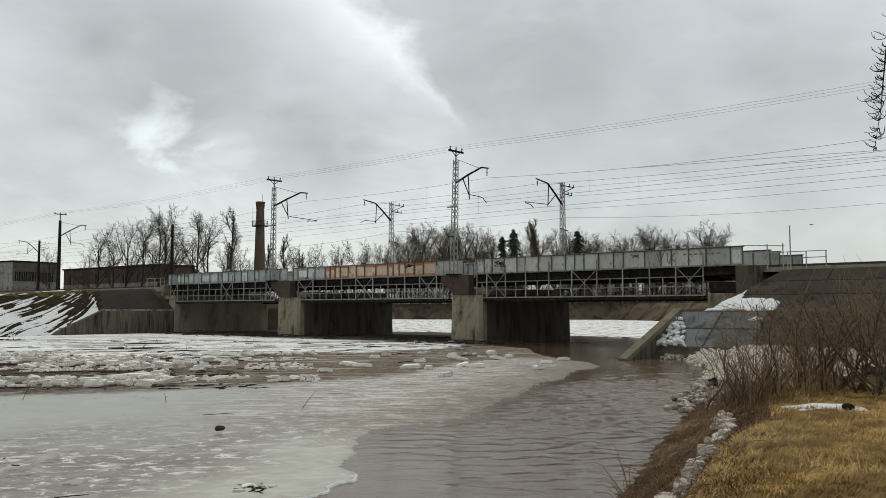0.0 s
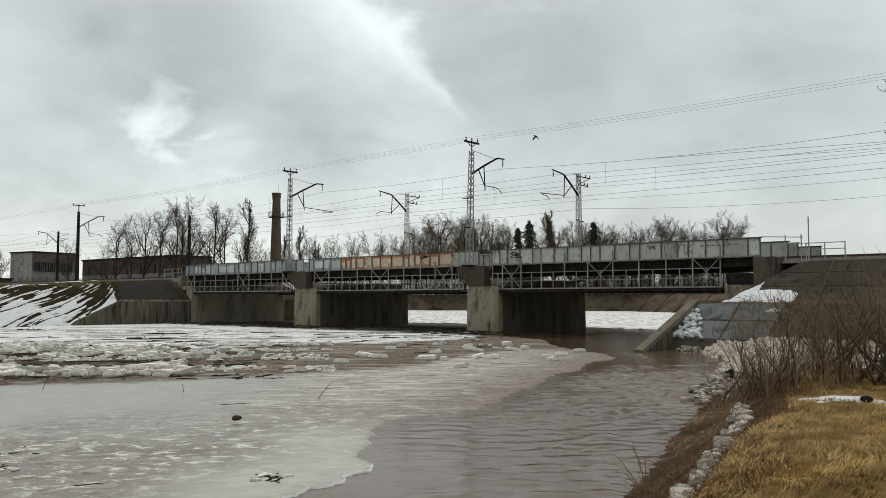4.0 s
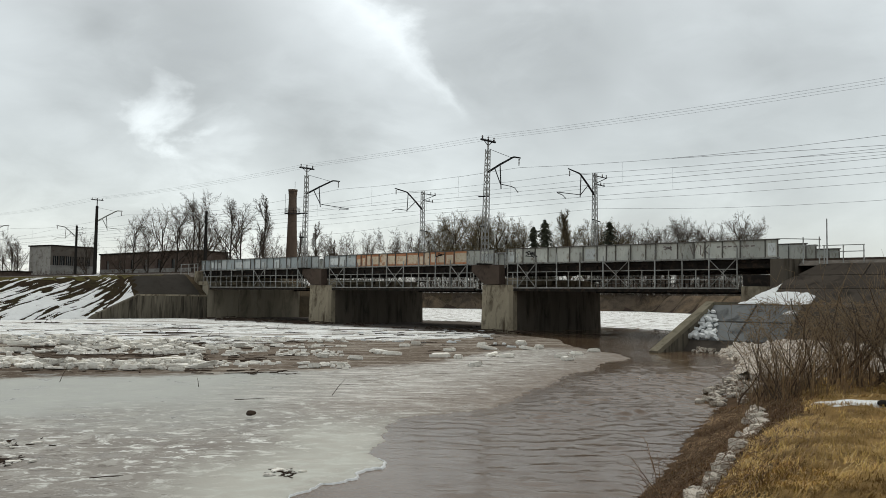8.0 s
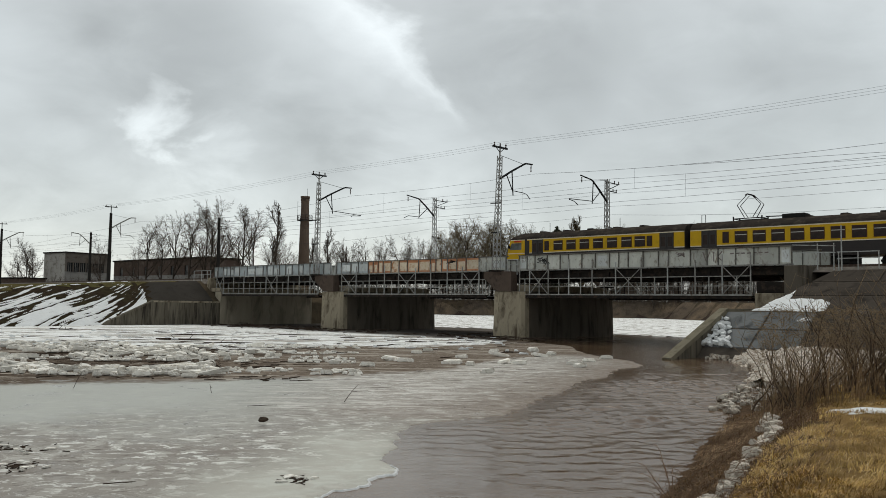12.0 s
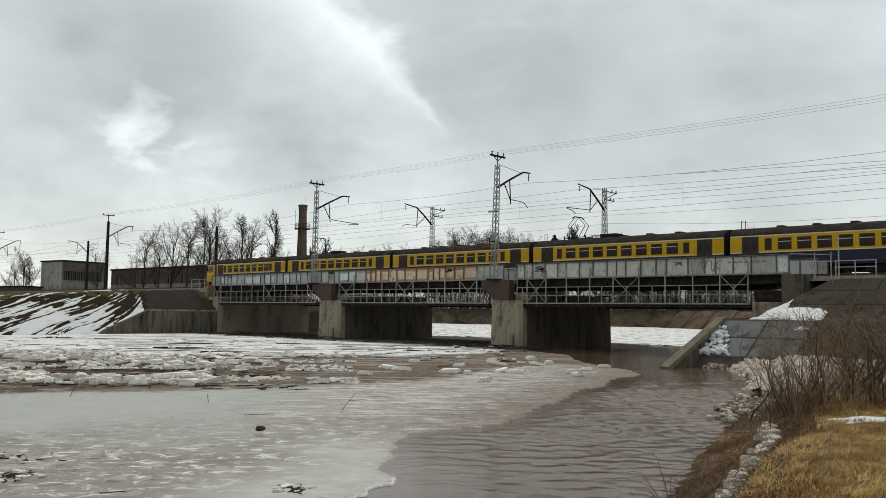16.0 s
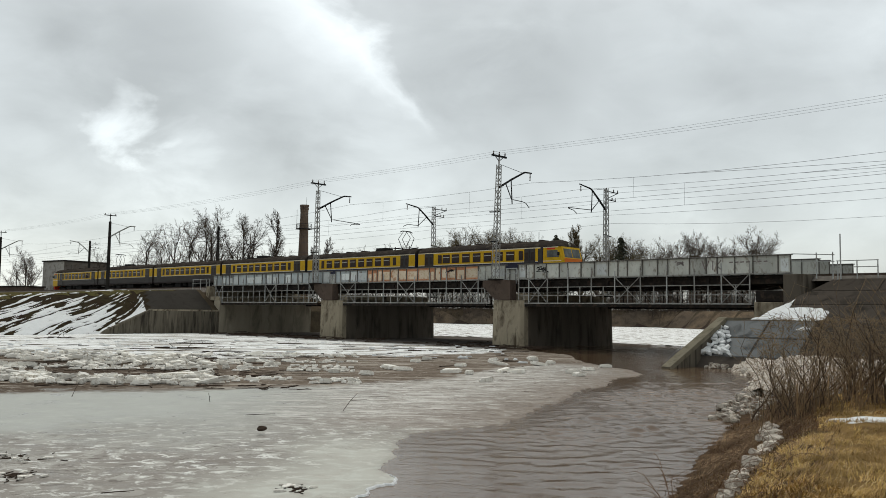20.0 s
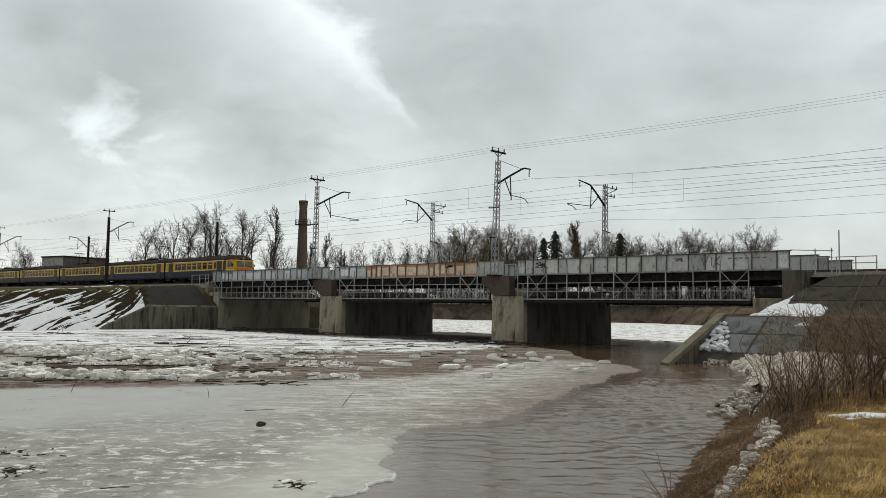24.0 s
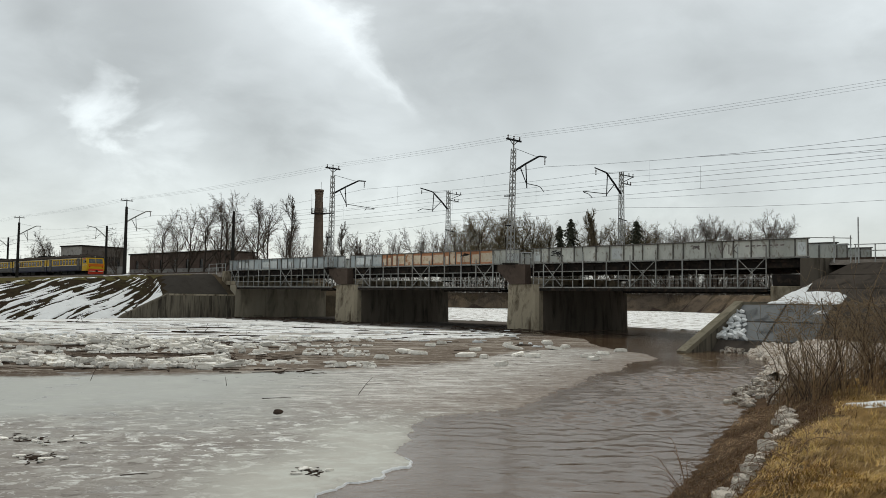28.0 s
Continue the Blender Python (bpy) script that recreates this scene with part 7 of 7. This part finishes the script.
def melt_holes():
    """Thawed spots in the sheet with broken plates and dark drift round them."""
    g = random.Random(61)
    for x, y, wide, n in ((-11.35, 8.5, 0.35, 9), (-17.4, 6.2, 0.8, 12), (-15.4, 5.6, 0.5, 7)):
        for _ in range(n):
            a, r, L = g.uniform(0, 6.283), wide * g.uniform(0.3, 1.0), g.uniform(0.12, 0.4)
            drop("ice_plate", g.choice(FLAT), x + math.cos(a) * r, y + math.sin(a) * r, 0.03, (L, L * 0.6, 0.10), g.uniform(0, 360), (g.gauss(0, 4), g.gauss(0, 4)), "thin broken ice plate beside a thawed hole", "plates round thawed holes", "ice plate")
        segs = []
        for _ in range(26):
            px, py, a, L = x + g.gauss(0, wide * 0.4), y + g.gauss(0, wide * 0.3), g.uniform(0, 6.283), g.uniform(0.05, 0.22)
            segs.append(((px, py, 0.022), (px + L * math.cos(a), py + L * math.sin(a), 0.03), 0.012, 0.006))
        tagged(new("drift_wood", segment_mesh("drift_wood", segs, DRIFT, 4)), "dark reed scraps frozen into the ice", "drift wood", kind="stuff")


melt_holes()


def pier_debris():
    g = random.Random(23)
    for px in (-71.7, -47.1, -84.0):
        segs = []
        for _ in range(90):
            x, y = px + g.gauss(0, 4.5), 57.0 + g.gauss(0, 2.2) - 0.5
            a, L = g.gauss(0, 0.7), g.uniform(0.4, 2.4)
            z = 0.05 + abs(g.gauss(0, 0.09))
            segs.append(((x, y, z), (x + L * math.cos(a), y + L * math.sin(a), z + g.uniform(0, 0.12)), g.uniform(0.02, 0.07), 0.015))
        tagged(new("drift_wood", segment_mesh("drift_wood", segs, DRIFT, 5)), "tangled dark drift wood caught at the bridge pier", "drift wood", kind="stuff")


pier_debris()


def slope_slabs():
    th = thing("slope_paving", (-20, 53.5, 4.0), "dark concrete slabs with grassy joints on the embankment slope", "paving", kind="structure")
    rng = random.Random(3)
    for y0, y1 in ((51.05, 52.75), (52.9, 54.6), (54.75, 56.3), (47.0, 48.5), (48.65, 50.1)):
        x = -22.3 + (y1 - 50.6) * 0.55 if y0 > 50 else -23.4
        lean = (y1 - y0) * 0.55 if y0 > 50 else 0.0
        while x < 6:
            w = 3.1 if y0 > 50 else 2.6
            za, zb = float(ground_height(x + 4 + w / 2, y0)), float(ground_height(x + 4 + w / 2, y1))
            bm = bmesh.new()
            j = [rng.uniform(0.02, 0.06) for _ in range(4)]
            top = [bm.verts.new((a + 20, b - 53.5, c - 4.0)) for a, b, c in ((x - lean, y0, za + j[0]), (x + w, y0, za + j[1]), (x + w, y1, zb + j[2]), (x, y1, zb + j[3]))]
            low = [bm.verts.new(v.co - Vector((0, 0, 0.16))) for v in top]
            bm.faces.new(top)
            for i in range(4):
                bm.faces.new((top[(i + 1) % 4], top[i], low[i], low[(i + 1) % 4]))
            bmesh.ops.recalc_face_normals(bm, faces=bm.faces[:])
            part("slab", bm, REVETMENT if y0 > 50 or x > -20 else SLAB, th)
            x, lean = x + w + 0.14, 0.0


slope_slabs()


def slope_brush():
    """Dead brush grown over the lower paved slope."""
    g = random.Random(29)
    segs = []
    for _ in range(850):
        y = g.uniform(46.6, 50.6)
        x = -20.6 + abs(g.gauss(0, 6)) + 0.25 * (50 - y) * g.random()
        p = Vector((x, y, float(ground_height(x, y)) - 0.02))
        d = Vector((g.gauss(0, 0.7), g.gauss(-0.2, 0.6), g.uniform(0.2, 0.9))).normalized()
        L = g.uniform(0.3, 1.1)
        for k in range(4):
            q = p + d * L / 4
            segs.append((tuple(p), tuple(q), 0.016, 0.011))
            p, d = q, (d + Vector((g.gauss(0, 0.3), g.gauss(0, 0.3), -0.15))).normalized()
    return tagged(new("slope_brush", segment_mesh("slope_brush", segs, BUSH_TWIG, 3)), "brown dead brush over the foot of the paved slope", "shrubs", kind="stuff")


slope_brush()


# ---- chimney, buildings ----
def chimney():
    x, y = -144, 108
    z = float(ground_height(x, y))
    th = thing("factory_chimney", (x, y, z), "tall dark red brick factory chimney with a lookout ring", "chimney")
    h = 25.4 - z
    bm = bmesh.new()
    n = 30
    tube(bm, [(0, 0, h * i / n) for i in range(n + 1)], [1.32 - 0.55 * i / n + 0.012 * (i % 2) for i in range(n + 1)], 20)
    part("shaft", bm, BRICK, th)
    bm = bmesh.new()
    for i, (z0, r) in enumerate(((h - 1.5, 0.86), (h - 1.0, 0.92), (h - 0.45, 0.98))):
        tube(bm, [(0, 0, z0), (0, 0, z0 + 0.42)], r, 20)
    part("crown", bm, BRICK, th)
    zr = h - 5.2
    bm = bmesh.new()
    tube(bm, [(0, 0, zr), (0, 0, zr + 0.12)], 1.65, 20)
    part("platform", bm, DARK_STEEL, th)
    for i in range(12):
        a = 6.283 * i / 12
        part("rail_post", bar(bmesh.new(), (1.6 * math.cos(a), 1.6 * math.sin(a), zr + 0.1), (1.6 * math.cos(a), 1.6 * math.sin(a), zr + 1.1), 0.05), DARK_STEEL, th)
    for zz in (zr + 0.6, zr + 1.1):
        part("rail", tube(bmesh.new(), [(1.6 * math.cos(6.283 * i / 20), 1.6 * math.sin(6.283 * i / 20), zz) for i in range(21)], 0.03, 4), DARK_STEEL, th)
    part("lightning_rod", tube(bmesh.new(), [(0.7, 0, h - 0.2), (0.7, 0, h + 1.6)], 0.03, 4), DARK_STEEL, th)
    part("lightning_rod", tube(bmesh.new(), [(-1.2, -1.0, zr), (-1.2, -1.0, zr + 4.2)], 0.03, 4), DARK_STEEL, th)


chimney()
WALL_PALE = stained("pale_grey_brick_wall", (0.46, 0.44, 0.41), (0.36, 0.34, 0.31), (0.18, 0.16, 0.14), 0.4, 0.95)
WALL_BRICK = stained("sooty_brick_wall", (0.12, 0.085, 0.07), (0.085, 0.065, 0.055), (0.16, 0.13, 0.11), 0.4, 0.95)
DARK_GLASS = glass_material("dark_hall_glass", (0.03, 0.032, 0.034))
FACADE = stained("grimy_brown_facade", (0.17, 0.15, 0.13), (0.12, 0.105, 0.092), (0.09, 0.07, 0.058), 0.5, 0.95)
PANEL = stained("grey_wall_panel", (0.30, 0.29, 0.27), (0.22, 0.21, 0.2), (0.14, 0.13, 0.12), 0.5, 0.9)


def hall(a, b, depth, z1, wall, wins, label, z0=4.4, face=None):
    """A flat-roofed works hall with its long front from a to b."""
    a, b = Vector(a), Vector(b)
    L = (b - a).length
    th = thing("factory_building", (a.x, a.y, z0), label, "building", "works buildings", rz=math.degrees(math.atan2(b.y - a.y, b.x - a.x)))
    h = z1 - z0
    cols, zs, size = wins
    side_wall, wall = wall, face or wall
    # front wall with real openings between piers and bands
    if cols:
        w, hh = size
        zb = [zs[0] - 0.0, zs[0] + hh]
        part("wall", box(bmesh.new(), (0, 0, 0), (L, 0.4, zb[0])), PANEL, th, "grey panel wall under the windows")
        part("wall", box(bmesh.new(), (0, 0, zb[1]), (L, 0.4, h)), wall, th)
        edges = [0.0] + [v for c in cols for v in (c, c + w)] + [L]
        for p, q in zip(edges[::2], edges[1::2]):
            if q - p > 0.05:
                part("wall_pier", box(bmesh.new(), (p, 0, zb[0]), (q, 0.4, zb[1])), wall, th)
        for c in cols:
            win = part("window", box(bmesh.new(), (c, 0.22, zb[0]), (c + w, 0.30, zb[1])), DARK_GLASS, th, "dark window")
            for k in range(1, 3):
                part("mullion", box(bmesh.new(), (c + w * k / 3 - 0.05, 0.14, zb[0]), (c + w * k / 3 + 0.05, 0.22, zb[1])), PANEL, win)
            part("sill", box(bmesh.new(), (c - 0.1, -0.12, zb[0] - 0.15), (c + w + 0.1, 0.1, zb[0])), PANEL, win)
    else:
        part("wall", box(bmesh.new(), (0, 0, 0), (L, 0.4, h)), wall, th)
    part("wall", box(bmesh.new(), (0, 0.42, 0), (0.4, depth, h)), side_wall, th)
    part("wall", box(bmesh.new(), (L - 0.4, 0.42, 0), (L, depth, h)), wall, th)
    part("wall", box(bmesh.new(), (0.42, depth - 0.4, 0), (L - 0.42, depth, h)), wall, th)
    part("roof", box(bmesh.new(), (-0.3, -0.3, h + 0.004), (L + 0.3, depth + 0.3, h + 0.35)), DARK_STEEL, th)
    return th


hall((-241, 98), (-243.4, 111.6), 10.8, 16.0, WALL_PALE, ([0.5, 2.5, 4.5, 6.5, 8.5, 10.5], (6.3,), (1.7, 2.6)), "pale flat-roofed works hall with a band of dark windows", 4.4, FACADE)
hall((-213, 99), (-172, 101), 10, 12.7, WALL_BRICK, ([3, 9, 15, 21, 27, 33], (4.6,), (1.6, 2.2)), "long low sooty brick works building behind the railway")
hall((-262, 82), (-242, 88), 6, 8.4, WALL_BRICK, ([], (), ()), "low brown shed beside the railway")


# ---- hanging twigs of a tree beside the camera ----
def near_tree():
    rng = random.Random(12)
    th = thing("bare_tree", (3.6, 12.2, float(ground_height(3.6, 12.2)) - 0.1), "leafless tree with hanging branches beside the bank", "tree", "near bare tree")
    trunk, twigs = [], []
    top = Vector((0, 0, 0))
    for k in range(9):
        q = top + Vector((rng.gauss(-0.05, 0.06), rng.gauss(0, 0.06), 0.95))
        trunk.append((tuple(top), tuple(q), 0.20 - 0.014 * k, 0.19 - 0.014 * k))
        top = q
    for n in range(26):
        base = Vector(trunk[4 + n % 5][1])
        p = base
        goal = Vector((-4.8 + abs(rng.gauss(0, 0.9)), 0.4 + rng.gauss(0, 0.5), rng.uniform(5.0, 7.6)))
        for k in range(12):
            f = (k + 1) / 12
            q = base.lerp(goal, f) + Vector((0, 0, 1.3 * math.sin(3.1416 * f))) + Vector((rng.gauss(0, 0.04), rng.gauss(0, 0.04), rng.gauss(0, 0.04)))
            r = 0.02 * (1 - f) + 0.0045
            twigs.append((tuple(p), tuple(q), r + 0.002, r))
            if k > 3:
                for _ in range(4):
                    e = Vector((rng.gauss(-0.4, 0.6), rng.gauss(0, 0.6), rng.gauss(-0.1, 0.6))).normalized()
                    s, L = q, rng.uniform(0.07, 0.24)
                    for j in range(4):
                        t = s + e * L / 4
                        twigs.append((tuple(s), tuple(t), 0.0038, 0.0028))
                        s, e = t, (e + Vector((rng.gauss(-0.1, 0.25), rng.gauss(0, 0.25), 0.22))).normalized()
            p = q
    # one branch hangs lower than the rest, its twigs curling up at the ends
    z0 = th.location.z
    spine = [Vector(trunk[6][1])] + [Vector((x - 3.6, -1.2 + dy, z - z0)) for x, dy, z in ((1.2, 0.5, 8.3), (-0.9, 0.3, 8.0), (-2.0, 0.1, 7.2), (-2.33, 0, 6.5), (-2.45, 0, 6.07), (-2.50, 0, 5.67), (-2.54, 0, 5.3), (-2.62, 0, 4.86))]
    for n, (a, b) in enumerate(zip(spine, spine[1:])):
        r0, r1 = 0.022 - 0.0024 * n, 0.022 - 0.0024 * (n + 1)
        for k in range(4):
            p, q = a.lerp(b, k / 4), a.lerp(b, (k + 1) / 4)
            wig = Vector((rng.gauss(0, 0.012), rng.gauss(0, 0.012), 0)) * (k < 3)
            twigs.append((tuple(p), tuple(q), r0 + (r1 - r0) * k / 4, r0 + (r1 - r0) * (k + 1) / 4))
            for _ in range(0 if n < 3 else 2 if n < 5 else 5):
                e = Vector((rng.gauss(-0.5, 0.5), rng.gauss(0, 0.5), rng.gauss(-0.25, 0.35))).normalized()
                s, L = q + wig, rng.uniform(0.08, 0.26) * (1.25 if n == 6 else 0.8)
                for j in range(5):
                    t = s + e * L / 5
                    twigs.append((tuple(s), tuple(t), 0.0052 - 0.0005 * j, 0.0047 - 0.0005 * j))
                    if rng.random() < 0.4:
                        twigs.append((tuple(t), tuple(t + Vector((rng.gauss(-0.02, 0.02), rng.gauss(0, 0.02), 0.035))), 0.004, 0.003))
                    s, e = t, (e + Vector((rng.gauss(-0.05, 0.2), rng.gauss(0, 0.2), 0.32))).normalized()
    part("trunk", segment_mesh("trunk", trunk, BARK, 9), None, th)
    part("branches", segment_mesh("branches", twigs, BARK, 4), None, th)
    return th


near_tree()


# ---- a crow ----
def build_crow():
    th = new("crow")
    tagged(th, "black crow flying over the river with beating wings", "bird")
    bm = bmesh.new()
    tube(bm, [(-0.26, 0, 0.0), (-0.18, 0, 0.01), (0.0, 0, 0.0), (0.16, 0, 0.03), (0.24, 0, 0.05)], [0.02, 0.055, 0.085, 0.055, 0.03], 10)
    part("body", bm, CROW, th)
    bm = bmesh.new()
    tube(bm, [(0.22, 0, 0.05), (0.28, 0, 0.06), (0.32, 0, 0.05)], [0.035, 0.045, 0.02], 8)
    head = part("head", bm, CROW, th)
    part("beak", tube(bmesh.new(), [(0.32, 0, 0.05), (0.40, 0, 0.035)], [0.016, 0.004], 6), CROW, head)
    part("tail", prism(bmesh.new(), [(-0.24, 0.03), (-0.46, 0.10), (-0.48, -0.10), (-0.24, -0.03)], -0.006, 0.006, "z"), CROW, th)
    wings = []
    for s in (1, -1):
        poly = [(0.12, 0.03), (0.15, 0.28), (0.02, 0.5), (-0.12, 0.46), (-0.14, 0.2), (-0.12, 0.03)]
        bm = prism(bmesh.new(), [(a, s * b) for a, b in poly], -0.008, 0.008, "z")
        wings.append(part("wing", bm, CROW, th))
    return th, wings


CROW = stained("black_feathers", (0.018, 0.018, 0.02), (0.012, 0.012, 0.013), scale=8, rough=0.6, bump=0.2)
crow, crow_wings = build_crow()


def motions():
    walk(clouds, [(0.0, pose(0, 0, 0, 0, 0, 0)), (14.0, pose(0, 0, 0, 0, 0, 3.65)), (28.0, pose(0, 0, 0, 0, 0, 7.3))])
    # the nose of the train, slowing a little on its way over the bridge
    nose = [(t, HEAD_AT[0] + HEAD_AT[1] * (t - 17) + HEAD_AT[2] * (t - 17) ** 2) for t in range(0, 29, 2)]
    for n, car in enumerate(train):
        walk(car, [(t, car_pose(n, x)) for t, x in nose])
    # the crow comes over the bridge, passes above the ice and flies on down the river
    walk(crow, [(0.0, pose(-43.97, 143, 16.59, 0, 0, -102)), (0.6, pose(-47.25, 130, 16.15, 0, 0, -100)), (1.2, pose(-48.66, 117, 16.49, 0, 0, -92)), (1.6, pose(-48.18, 109, 19.17, 0, 0, -88)), (2.0, pose(-47.54, 101, 21.25, 0, 0, -88)),
                (2.4, pose(-47.26, 94, 21.56, 0, 0, -90)), (2.8, pose(-47.63, 87, 20.57, 0, 0, -90)), (3.2, pose(-47.85, 80, 18.97, 0, 0, -89)), (5.5, pose(-44.75, 40.5, 18.62, 0, 0, -84)), (6.2, pose(-42.72, 27.6, 17.58, 0, 0, -80)),
                (6.8, pose(-40.0, 16.0, 16.8, 0, 0, -76)), (9.0, pose(-30, -22, 16, 0, 0, -76)), (28.0, pose(50, -350, 20, 0, 0, -76))])
    for s, wing in zip((1, -1), crow_wings):
        beat = [(k / 10, pose(0, 0, 0, s * -44 * math.sin(2 * math.pi * 3.3 * k / 10))) for k in range(96)]
        walk(wing, beat + [(28.0, pose(0, 0, 0, s * 8))])


HEAD_AT = (-124.75, -14.11, 0.0053)
motions()
